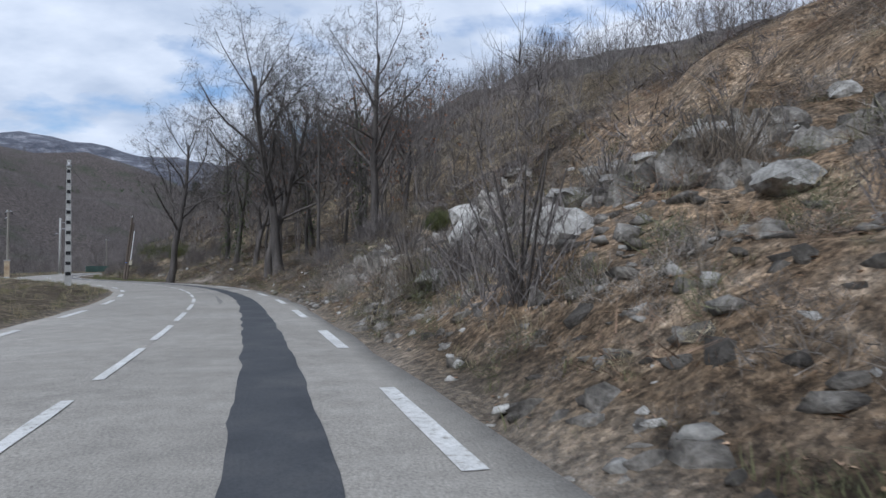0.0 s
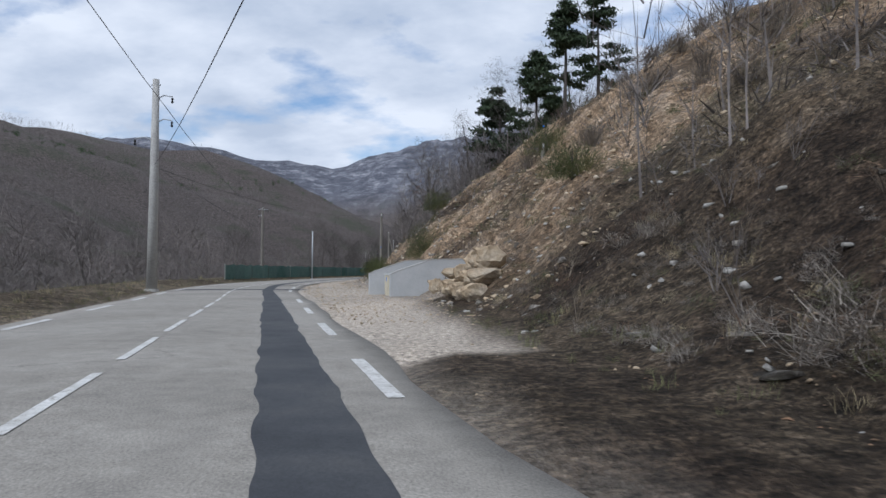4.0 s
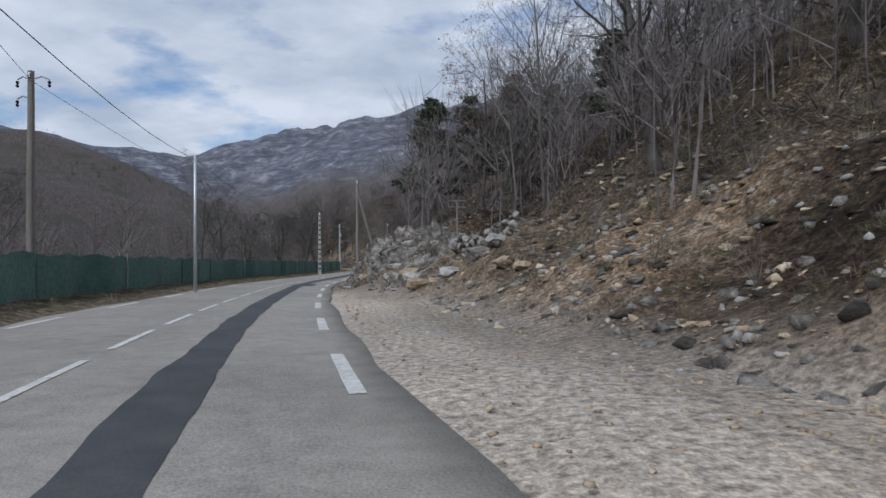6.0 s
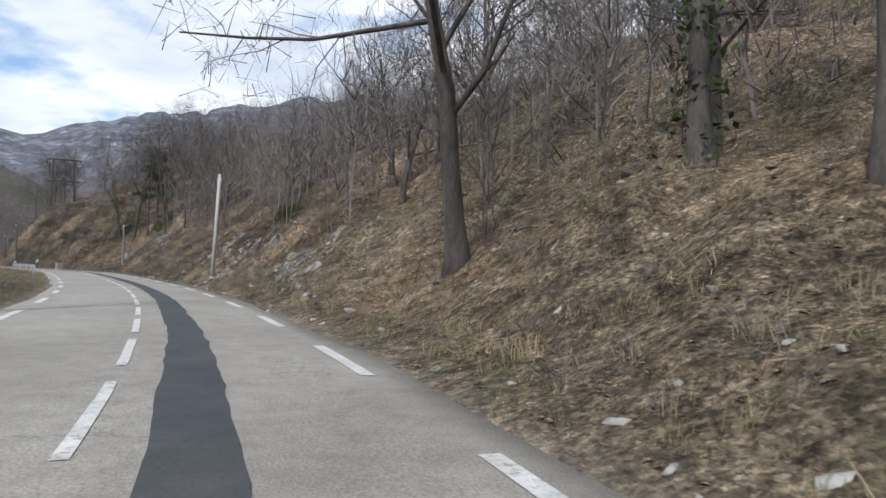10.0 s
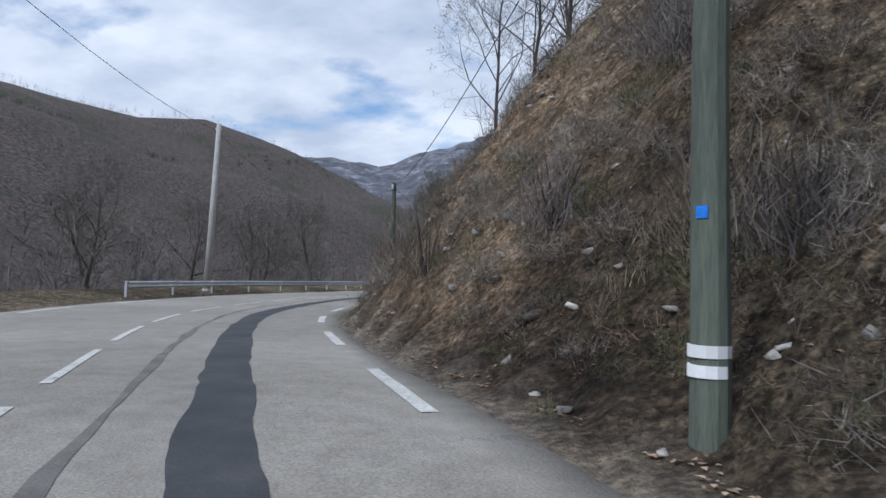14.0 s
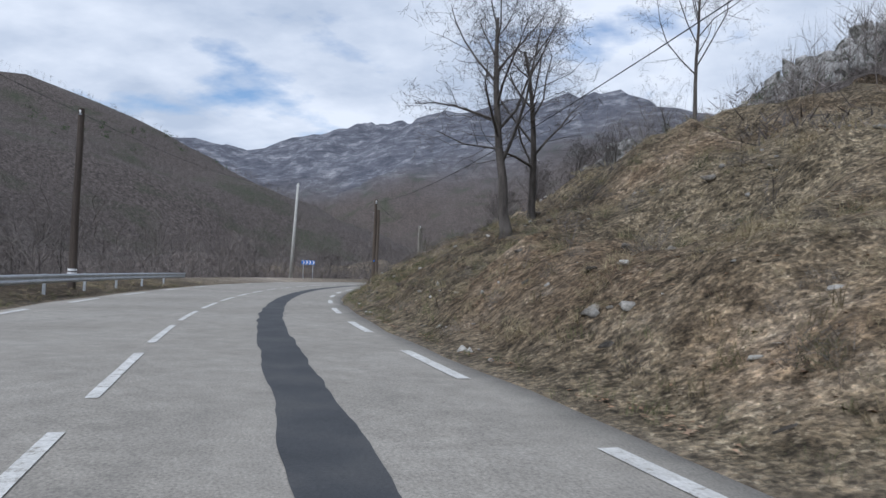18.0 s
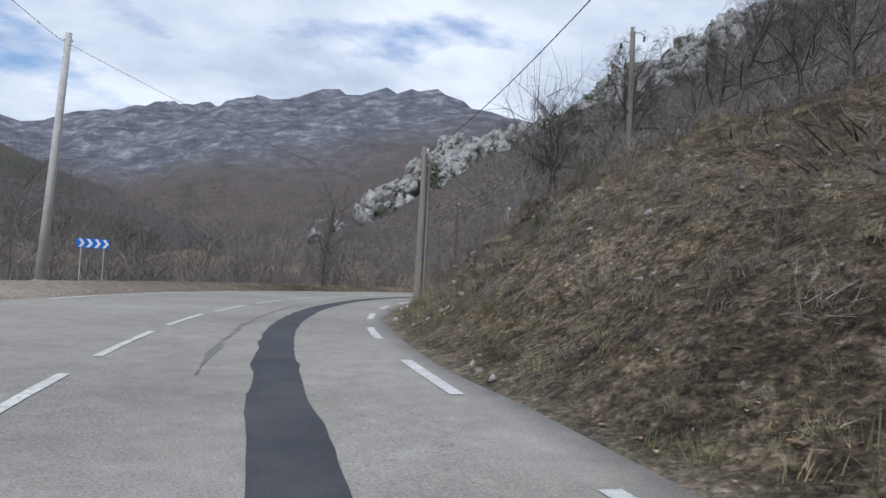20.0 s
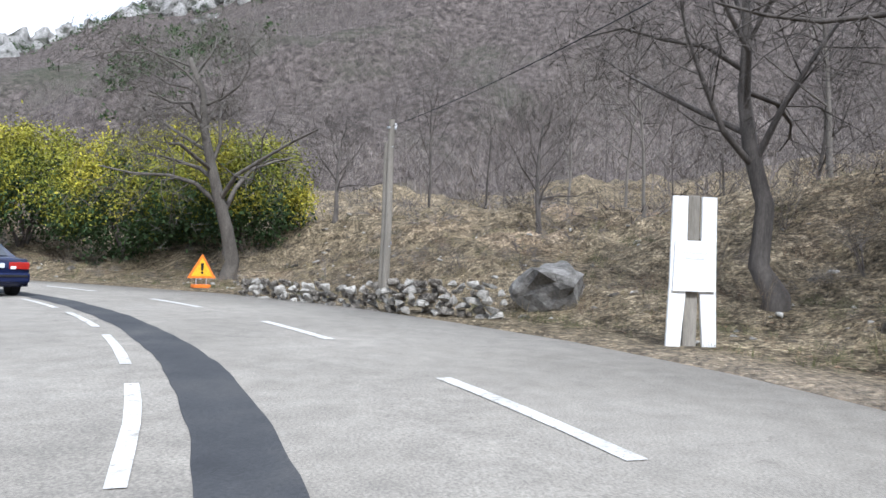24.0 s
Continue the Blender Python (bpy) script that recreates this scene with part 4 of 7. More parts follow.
LABELS = {"oak": "bare oak with a dark trunk and wide crown", "oak_b": "bare spreading oak with crooked limbs", "slim": "slim tall leafless tree on the wooded bank",
          "slim_b": "slim pale-barked leafless tree on the bank", "sapling": "thin leafless sapling in the undergrowth", "rusty": "young oak with clinging rust-brown dead leaves",
          "ivied": "leafless tree with ivy round its trunk", "gnarled": "leaning gnarled bare oak with thick limbs", "field_oak": "slender bare oak in the dry grass", "pollard": "pale pollarded tree with knobbly bare limbs"}

# trees that stand alone or close to the road: kind, place, size, turn
for kind, x, y, sc_, turn in (
        ("oak", -14.9, 59.0, 1.3, 20), ("oak_b", -7.0, 52.0, 0.95, 100), ("ivied", -9.5, 58.5, 1.1, 10), ("slim", -5.0, 49.0, 1.0, 70), ("slim", -1.7, 38.5, 0.9, 200), ("oak", -4.5, 43.4, 1.4, 150), ("oak_b", -5.2, 44.3, 1.25, 60), ("rusty", 1.0, 48.0, 1.1, 20), ("rusty", 3.5, 44.5, 1.2, 70), ("rusty", -0.5, 53.0, 1.2, 170), ("ivied", -3.0, 52.5, 1.1, 240), ("ivied", 0.5, 43.5, 1.0, 310), ("rusty", -7.5, 62.0, 1.0, 90),
        ("oak", 1.2, 34.0, 0.95, 260), ("ivied", -11.6, 66.0, 1.05, 330), ("slim_b", -11.2, 70.0, 0.9, 90), ("slim_b", -9.4, 72.0, 0.9, 190), ("rusty", -3.0, 46.5, 1.0, 40), ("rusty", 1.5, 38.0, 0.9, 300),
        ("oak_b", -21.5, 24.0, 1.0, 60), ("oak_b", -25.0, 36.0, 0.95, 250), ("gnarled", -39.9, 312.8, 1.15, 200), ("oak", -37.5, 296.0, 1.1, 30), ("oak_b", -41.4, 279.1, 1.15, 120), ("ivied", -38.8, 282.0, 0.8, 0),
        ("slim", -38.0, 305.0, 1.0, 10), ("ivied", -37.0, 309.0, 1.1, 80), ("slim_b", -39.0, 272.0, 0.9, 190), ("oak_b", -43.0, 251.0, 1.0, 330), ("slim", -44.5, 262.0, 0.9, 240),
        ("field_oak", -69.1, 497.1, 1.0, 15), ("field_oak", -68.2, 498.2, 0.95, 140), ("gnarled", -69.9, 481.5, 0.9, 185), ("field_oak", -65.0, 499.5, 0.8, 270), ("oak", -74.6, 524.0, 0.7, 210), ("oak_b", -73.0, 527.5, 0.7, 320),
        ("slim", -66.0, 530.0, 0.7, 20), ("oak_b", -68.2, 474.0, 0.8, 95), ("gnarled", -65.0, 579.5, 0.72, 10), ("oak_b", -61.5, 577.0, 0.66, 130), ("oak_b", -58.5, 573.5, 0.68, 60), ("gnarled", -63.0, 581.5, 0.66, 100), ("gnarled", -60.0, 579.5, 0.7, 200), ("gnarled", -57.0, 577.0, 0.75, 290), ("oak", -55.0, 570.5, 0.6, 20), ("gnarled", -53.5, 574.0, 0.7, 150),
        ("pollard", -18.4, 641.2, 1.3, 250), ("gnarled", -21.6, 621.5, 1.1, 30), ("gnarled", -22.6, 618.8, 1.1, 170), ("oak_b", -20.3, 617.3, 1.1, 270), ("oak_b", -19.0, 613.0, 1.0, 40), ("oak_b", -12.0, 631.0, 0.6, 100), ("slim_b", -13.0, 621.0, 0.7, 20),
        ("slim", -25.0, 600.5, 0.9, 200), ("sapling", -9.0, 635.0, 0.8, 10), ("slim", -19.0, 602.0, 1.0, 310),
        ("oak", -96.0, 455.0, 0.85, 40), ("oak_b", -94.0, 466.0, 0.85, 160), ("oak_b", -99.0, 461.0, 0.9, 280), ("gnarled", -91.5, 475.0, 0.75, 340), ("oak", -96.0, 484.0, 0.9, 80), ("oak_b", -88.5, 482.0, 0.95, 220),
        ("oak", -66.0, 243.0, 0.75, 70), ("oak_b", -64.5, 256.0, 0.85, 170), ("oak_b", -61.5, 274.0, 0.95, 10), ("oak", -62.0, 290.0, 0.95, 250), ("oak", -57.6, 267.0, 0.9, 15), ("oak_b", -57.9, 276.0, 0.95, 80), ("oak", -56.5, 286.0, 0.9, 140), ("oak_b", -56.0, 296.0, 0.9, 200), ("oak_b", -57.2, 304.0, 1.0, 260), ("slim", -66.0, 233.0, 0.8, 120), ("ivied", -50.3, 393.5, 1.0, 30), ("slim", -69.6, 444.0, 0.8, 40), ("slim", -67.6, 445.5, 0.95, 130), ("field_oak", -66.6, 443.0, 1.1, 250), ("slim_b", -66.0, 447.5, 0.9, 10), ("slim", -64.6, 442.5, 0.9, 200), ("oak_b", -63.0, 444.0, 0.8, 300), ("slim_b", -62.4, 440.0, 0.85, 100), ("slim_b", -8.0, 628.0, 0.6, 15), ("field_oak", -4.0, 622.0, 0.8, 75), ("slim", -10.0, 617.0, 0.7, 135), ("slim_b", -1.0, 631.0, 0.65, 195), ("slim", -14.0, 611.5, 0.75, 255), ("field_oak", -6.0, 612.0, 0.9, 315), ("slim_b", 0.5, 618.0, 0.8, 45), ("oak_b", -12.5, 641.0, 0.55, 105), ("slim", -4.5, 641.0, 0.7, 165), ("field_oak", 5.0, 627.0, 0.8, 225), ("slim_b", 6.0, 637.0, 0.75, 285), ("slim", -25.5, 612.0, 0.9, 40), ("field_oak", -22.0, 609.5, 1.1, 110), ("oak_b", -27.0, 606.5, 0.8, 200), ("slim_b", -21.0, 605.5, 0.85, 290), ("field_oak", -30.5, 603.0, 0.9, 70), ("slim", -48.6, 390.5, 1.05, 80), ("oak_b", -46.4, 388.0, 1.0, 210), ("ivied", -46.6, 385.0, 0.95, 140), ("slim", -44.6, 382.5, 0.95, 300), ("slim_b", -43.0, 381.0, 0.9, 20), ("rusty", -44.0, 386.5, 1.1, 60), ("rusty", -41.5, 379.0, 1.1, 200), ("oak", -40.2, 377.5, 0.95, 250), ("ivied", -52.0, 397.0, 0.9, 200), ("ivied", -72.0, 600.0, 0.7, 90)):
    plant_tree(kind, x, y, sc_, turn, LABELS[kind])

rs_wood = seeded(50)
made = 0
while made < 130:
    s = rs_wood.uniform(10, 640)
    right = rs_wood.rand() < 0.62
    if right:
        lo = float(RIGHT_W(s) + VERGE(s)) + np.interp(s, (0, 30, 36, 62, 72, 130, 143, 150, 178, 192, 225, 330, 400, 470, 490, 570, 620, 640), (26, 26, 4, 4, 10, 10, 16, 26, 26, 9, 4, 5, 14, 15, 9, 12, 9, 7))
        l = lo + rs_wood.exponential(7.0)
        if 495 < s < 603:
            continue
    else:
        l = -(float(LEFT_W(s)) + np.interp(s, (0, 80, 140, 180, 300, 420, 560, 640), (9, 16, 14, 9, 8, 13, 14, 18)) + rs_wood.exponential(8.0))
    p = at(s, l)
    ss, ll = road_coords([p.x], [p.y])
    if ll[0] > -(float(LEFT_W(ss[0])) + 4.5) and ll[0] < float(RIGHT_W(ss[0])) + 2.5:
        continue
    kind = ("slim", "slim_b", "sapling", "oak_b", "oak", "slim", "ivied", "rusty")[rs_wood.randint(8)] if right else ("oak_b", "oak", "slim", "sapling", "oak_b")[rs_wood.randint(5)]
    plant_tree(kind, p.x, p.y, rs_wood.uniform(0.65, 1.05) * (0.85 if not right else 1.0), rs_wood.uniform(0, 360), LABELS[kind], "wood beside the road")
    made += 1


def scatter(model_v, model_f, places, turns, scales, tilt=None):
    """One array of vertices and faces from copies of a small model."""
    n, m = len(places), len(model_v)
    c, s = np.cos(turns)[:, None], np.sin(turns)[:, None]
    x, y, z = model_v[:, 0], model_v[:, 1], model_v[:, 2]
    v = np.stack([(x * c - y * s) * scales[:, :1], (x * s + y * c) * scales[:, :1], np.repeat(z[None], n, 0) * scales[:, 1:2]], -1)
    if tilt is not None:
        v[:, :, 0] += v[:, :, 2] * tilt[:, :1]
        v[:, :, 1] += v[:, :, 2] * tilt[:, 1:2]
    v += places[:, None]
    f = model_f[None] + (np.arange(n) * m)[:, None, None]
    return v.reshape(-1, 3), f.reshape(-1, model_f.shape[1])


def triangles(segs):
    """Flat tapered blades for sticks: cheap bare twigs."""
    v, f = [], []
    for p0, p1, r in segs:
        p0, p1 = np.asarray(p0, float), np.asarray(p1, float)
        d = p1 - p0
        a = np.cross(d, np.random.RandomState(len(v)).normal(size=3))
        a = a / np.linalg.norm(a) * r
        k = len(v)
        v += [p0 - a, p0 + a, p1]
        f.append((k, k + 1, k + 2))
    return np.array(v), np.array(f)


def twig_tree(seed, twigs=26, fine=1.0):
    """A light leafless tree of unit height for far woods."""
    rs = seeded(seed)
    bend = rs.normal(0, 0.035, (4, 2))
    knee = [np.array((*(bend[:k].sum(0)), -0.05 + 0.27 * k)) for k in range(5)]
    segs = [(knee[k] - (0, 0, 0.03), knee[k + 1] + (knee[k + 1] - knee[k]) * 0.6, 0.0075 - 0.0016 * k) for k in range(4)]
    for k in range(twigs):
        z = rs.uniform(0.22, 0.8)
        a, out, rise = k * 2.4, rs.uniform(0.10, 0.30), rs.uniform(0.10, 0.32)
        q = np.array((math.cos(a) * out, math.sin(a) * out, min(z + rise, 1.0)))
        segs.append(((0.01, 0.0, z), q, 0.0065 * fine))
        for j in range(3):
            segs.append((q * (0.45 + 0.2 * j) + np.array((0, 0, z * (0.55 - 0.2 * j))), q + rs.normal(0, 0.09, 3) + (0, 0, 0.06), 0.0035 * fine))
    return triangles(segs)


def woods(name, seed, n, place, heights, label, mat=TWIGS, twigs=26, fine=1.0):
    rs = seeded(seed)
    vs, fs, base = [], [], 0
    pts = place(rs, n)
    z = ground_height(pts[:, 0], pts[:, 1])[0]
    p3 = np.column_stack([pts, z])
    for k in range(5):
        mv, mf = twig_tree(seed * 7 + k, twigs, fine)
        q = p3[k::5]
        h = rs.uniform(*heights, (len(q), 1))
        v, f = scatter(mv, mf, q, rs.uniform(0, 6.28, len(q)), np.column_stack([h * rs.uniform(0.8, 1.2, (len(q), 1)), h]))
        vs.append(v)
        fs.append(f + base)
        base += len(v)
    return tagged(new(name, fast_mesh(name, np.concatenate(vs), np.concatenate(fs), mat)), label, "woodland", kind="stuff")


def near_band(lo, hi, side, span=(0, 690), gap=None):
    def place(rs, n):
        out = []
        while len(out) < n:
            s, u = rs.uniform(*span), rs.rand()
            l = (float(RIGHT_W(s) + VERGE(s)) + lo + (hi - lo) * u**1.3) if side > 0 else -(float(LEFT_W(s)) + lo + (hi - lo) * u**1.3)
            if gap and gap(s, l, rs):
                continue
            p = at(s, l)
            ss, ll = road_coords([p.x], [p.y])
            if -float(LEFT_W(ss[0])) - 6 < ll[0] < float(RIGHT_W(ss[0]) + VERGE(ss[0])) + min(lo, 6) * 0.5:
                continue
            out.append((p.x, p.y))
        return np.array(out)
    return place


def meadow(s, l, rs):
    return (143 < s < 184 and 0 < l < 36) or (s < 32 and 0 < l < 34) or (66 < s < 132 and 0 < l < 14) or (392 < s < 486 and 0 < l < 19) or (492 < s < 603 and l < 55) or (658 < s < 700 and l < 32) or (282 < s < 322 and l < 16 and rs.rand() < 0.8)


def far_slopes(rs, n):
    out = []
    while len(out) < n:
        x, y = rs.uniform(-760, 420, 4000), rs.uniform(-60, 1380, 4000)
        s, l = road_coords(x, y)
        ok = ((l > 70) | (l < -60)) & (np.hypot(x + 60, y - 330) < 1100)
        out += list(np.column_stack([x, y])[ok])
    return np.array(out[:n])


woods("bare_wood", 61, 4200, near_band(4, 90, 1, gap=meadow), (4.5, 9.0), "leafless grey-brown wood on the slope above the road", twigs=19, fine=0.5)
woods("valley_wood", 62, 2600, near_band(9, 80, -1), (4.0, 8.0), "leafless grey-brown wood on the valley side", twigs=17, fine=0.55)
woods("hill_wood", 63, 11500, far_slopes, (7.0, 12.0), "distant leafless woods covering the hillsides", twigs=8, fine=0.9)


def in_box(x0, x1, y0, y1, right_from, left_from):
    def place(rs, n):
        out = []
        while len(out) < n:
            x, y = rs.uniform(x0, x1, n), rs.uniform(y0, y1, n)
            s, l = road_coords(x, y)
            ok = (l > right_from) | (l < -left_from)
            out += list(np.column_stack([x, y])[ok])
        return np.array(out[:n])
    return place


woods("bank_wood", 66, 300, near_band(9.5, 36, 1, span=(185, 226)), (4.0, 8.0), "dense leafless wood behind the pale rubble", twigs=19, fine=0.5)
woods("slope_wood", 67, 500, near_band(12, 50, 1, span=(228, 345), gap=meadow), (6.5, 11.5), "tall leafless wood on the slope above the dry grass", twigs=19, fine=0.5)
woods("end_wood", 64, 6500, in_box(-60, 330, 560, 900, 38, 400), (4.5, 8.5), "grey leafless wood on the hillside below the cliffs", TWIGS_PALE, twigs=13, fine=0.9)
woods("bend_wood", 65, 1500, in_box(-150, -30, 585, 740, 400, 17), (4.0, 8.0), "grey leafless trees on the valley side of the bend", TWIGS_PALE, twigs=14, fine=0.6)

# white crags along the crest above the last bend
rs_cliff = seeded(90)


# ---------------------------------------------------------------- undergrowth, grass, stones
def tuft(seed, blades, spread, bend, width):
    """A tuft of thin blades of unit height."""
    rs = seeded(seed)
    v, f = [], []
    for k in range(blades):
        a, r = rs.uniform(0, 6.28), spread * rs.rand() ** 0.5 * 0.5
        lean = bend * rs.uniform(0.2, 1.0)
        b = a + rs.normal(0, 0.8)
        p = np.array((math.cos(a) * r, math.sin(a) * r, -0.08))
        h = rs.uniform(0.55, 1.0)
        q = p + (math.cos(b) * lean * 0.4, math.sin(b) * lean * 0.4, h * 0.6)
        t = p + (math.cos(b) * lean, math.sin(b) * lean, h)
        c = np.array((-math.sin(b), math.cos(b), 0)) * width
        i = len(v)
        v += [p - c, p + c, q + c * 0.75, q - c * 0.75, t]
        f += [(i, i + 1, i + 2), (i, i + 2, i + 3), (i + 3, i + 2, i + 4)]
    return np.array(v), np.array(f)


def bushlet(seed, stems, side):
    """A small twiggy shrub of unit height."""
    rs = seeded(seed)
    segs = []
    for k in range(stems):
        a, o = rs.uniform(0, 6.28), rs.uniform(0.15, 0.6)
        q = np.array((math.cos(a) * o * 0.6, math.sin(a) * o * 0.6, rs.uniform(0.4, 0.7)))
        segs.append(((0, 0, -0.08), q, 0.007))
        for j in range(side):
            segs.append((q * rs.uniform(0.5, 1.0), q + np.array((math.cos(a) * 0.15, math.sin(a) * 0.15, 0.15)) + rs.normal(0, 0.18, 3), 0.0042))
    return triangles(segs)


def bank_places(rs, n, near, far, weight, side=1, span=(-8, 700), power=1.6):
    """Places on the verge and bank, more of them close to the road."""
    got = []
    while sum(map(len, got)) < n:
        s = rs.uniform(*span, n)
        l = near + (far - near) * rs.rand(n) ** power
        keep = rs.rand(n) < weight(s, l)
        s, l = s[keep], l[keep]
        if side > 0:
            l = RIGHT_W(s) + VERGE(s) + l
        else:
            l = -(LEFT_W(s) + l)
        tx, ty = np.interp(s, AS, _tx), np.interp(s, AS, _ty)
        x, y = np.interp(s, AS, AX) + ty * l, np.interp(s, AS, AY) - tx * l
        s2, l2 = road_coords(x, y)
        extra = EXTRA(s2)
        ok = (l2 > RIGHT_W(s2) + 0.62 + extra) | (l2 < -LEFT_W(s2) - 0.7)
        got.append(np.column_stack([x[ok], y[ok]]))
    return np.concatenate(got)[:n]


def strew(name, seed, n, models, places, sizes, mat, label, category, tilt=0.25, flat=1.0, sink=0.0):
    rs = seeded(seed)
    pts = places(rs, n)
    z = ground_height(pts[:, 0], pts[:, 1])[0] - sink
    p3 = np.column_stack([pts, z])
    vs, fs, base = [], [], 0
    for k, (mv, mf) in enumerate(models):
        q = p3[k::len(models)]
        w = sizes[0] + (sizes[1] - sizes[0]) * rs.rand(len(q), 1) ** 1.7
        v, f = scatter(mv, mf, q, rs.uniform(0, 6.28, len(q)), np.column_stack([w, w * flat * rs.uniform(0.75, 1.25, (len(q), 1))]), rs.normal(0, tilt, (len(q), 2)))
        vs.append(v)
        fs.append(f + base)
        base += len(v)
    return tagged(new(name, fast_mesh(name, np.concatenate(vs), np.concatenate(fs), mat)), label, category, kind="stuff")


def table(*pairs):
    f = steps(pairs)
    return lambda s, l: f(s)


def rock_model(seed, detail=1, squash=0.75):
    """An angular broken stone about one metre across."""
    rs = seeded(seed)
    bm = bmesh.new()
    p = rs.normal(size=((10, 16, 30)[detail - 1], 3))
    p = p / np.linalg.norm(p, axis=1, keepdims=True) * rs.uniform(0.36, 0.56, (len(p), 1))
    for q in p:
        bm.verts.new((q[0], q[1] * 0.92, q[2] * squash))
    got = bmesh.ops.convex_hull(bm, input=bm.verts[:])
    bmesh.ops.delete(bm, geom=list({g for g in got["geom_interior"] + got["geom_unused"] if isinstance(g, bmesh.types.BMVert)}), context="VERTS")
    if detail > 1:
        off = Vector(rs.uniform(-50, 50, 3))
        for k in range(detail - 1):
            bmesh.ops.subdivide_edges(bm, edges=bm.edges[:], cuts=1, use_grid_fill=True)
            for v in bm.verts:
                v.co *= 1 + noise.noise(v.co * (3.5 + 4 * k) + off) * (0.22, 0.10)[k] - 0.05 * abs(noise.noise(v.co * 9 + off))
        bmesh.ops.triangulate(bm, faces=bm.faces[:])
    me = bpy.data.meshes.new("rock")
    bm.to_mesh(me)
    bm.free()
    return me


def mesh_arrays(me):
    v = np.empty(len(me.vertices) * 3)
    me.vertices.foreach_get("co", v)
    return v.reshape(-1, 3), np.array([p.vertices[:] for p in me.polygons])


def scrub_mat(seed, stems, low, stout):
    """A tangled cushion of fine stems, a metre wide: every stem one thin triangle."""
    rs = seeded(seed)
    a, r = rs.uniform(0, 6.28, stems), 0.48 * rs.rand(stems) ** 0.6
    p = np.column_stack([np.cos(a) * r, np.sin(a) * r, rs.uniform(-0.05, 0.32, stems) * (1 - 1.4 * r)])
    d = np.column_stack([np.cos(a) * 0.6, np.sin(a) * 0.6, np.full(stems, low)]) + rs.normal(0, 0.55, (stems, 3))
    d[:, 2] = np.abs(d[:, 2])
    d = d / np.linalg.norm(d, axis=1, keepdims=True) * rs.uniform(0.09, 0.30, (stems, 1))
    c = np.cross(d, rs.normal(size=(stems, 3)))
    c = c / np.linalg.norm(c, axis=1, keepdims=True) * rs.uniform(0.005, 0.011, (stems, 1)) * stout
    v = np.stack([p - c, p + c, p + d], 1).reshape(-1, 3)
    return v, np.arange(len(v)).reshape(-1, 3)


def cushion(seed, sprigs, tall, stout=1.0):
    """A rounded bushy clump, a metre wide, of fine sprigs that spread from its heart: every sprig one thin triangle."""
    rs = seeded(seed)
    n = rs.normal(size=(sprigs, 3))
    n[:, 2] = np.abs(n[:, 2])
    n /= np.linalg.norm(n, axis=1, keepdims=True)
    lump = 0.80 + 0.28 * np.sin(n[:, 0] * 5 + seed) * np.cos(n[:, 1] * 6 - seed)
    p = n * np.array((0.45, 0.45, tall)) * (lump * rs.uniform(0.25, 1.0, sprigs) ** 0.5)[:, None] - (0, 0, 0.05)
    d = n * 0.6 + rs.normal(0, 0.5, (sprigs, 3)) + (0, 0, 0.35)
    d = d / np.linalg.norm(d, axis=1, keepdims=True) * rs.uniform(0.08, 0.28, (sprigs, 1))
    c = np.cross(d, rs.normal(size=(sprigs, 3)))
    c = c / np.linalg.norm(c, axis=1, keepdims=True) * rs.uniform(0.004, 0.0095, (sprigs, 1)) * stout
    v = np.stack([p - c - d * 0.5, p + c - d * 0.5, p + d * 0.7], 1).reshape(-1, 3)
    return v, np.arange(len(v)).reshape(-1, 3)


cushion_models = [cushion(170 + k, 165, (0.36, 0.48, 0.62)[k % 3], 0.55) for k in range(8)]
mat_models = [scrub_mat(160 + k, 44, 0.7, 1.0) for k in range(7)]
fine_mats = [scrub_mat(190 + k, 60, 0.7, 0.45) for k in range(7)]
grass_models = [tuft(100 + k, 18, 1.2, 0.7, 0.013) for k in range(5)]
brush_models = [bushlet(120 + k, 9, 5) for k in range(6)]
pebbles = [mesh_arrays(rock_model(140 + k, 1)) for k in range(5)]

SHRUBBY = table(-10, 0.5, 25, 0.5, 50, 0.6, 75, 0.7, 125, 0.9, 140, 0.5, 158, 0.25, 185, 0.3, 210, 0.3, 240, 0.4, 270, 0.3, 284, 0.1, 330, 0.12, 345, 0.5, 400, 0.75, 470, 1.0, 490, 0.9, 510, 0.25, 560, 0.2, 585, 0.3, 596, 0.9, 620, 0.9, 640, 0.4, 700, 0.4)
GRASSY = table(-10, 0.15, 50, 0.15, 68, 0.5, 100, 0.5, 125, 0.3, 150, 0.08, 215, 0.08, 270, 0.25, 285, 1.0, 335, 0.9, 370, 0.4, 420, 0.2, 480, 0.2, 498, 0.4, 509, 1.0, 565, 1.0, 585, 1.0, 596, 0.6, 620, 0.5, 632, 0.3, 655, 0.35, 664, 1.0, 700, 1.0)
STONY = table(-10, 1.0, 25, 0.7, 45, 0.3, 75, 0.1, 130, 0.3, 145, 1.0, 170, 1.0, 205, 1.0, 260, 1.0, 285, 0.4, 330, 0.3, 360, 0.4, 420, 0.5, 470, 0.5, 500, 0.3, 560, 0.2, 600, 0.4, 640, 0.4, 700, 0.4)
LEAFY = table(-10, 0.5, 40, 1.0, 70, 1.0, 100, 0.9, 115, 0.2, 150, 0.05, 210, 0.3, 225, 1.0, 265, 1.0, 290, 0.9, 340, 0.9, 400, 1.0, 430, 1.0, 480, 1.0, 512, 1.0, 530, 0.5, 560, 0.3, 622, 0.3, 632, 1.0, 658, 1.0, 668, 0.4, 700, 0.4)

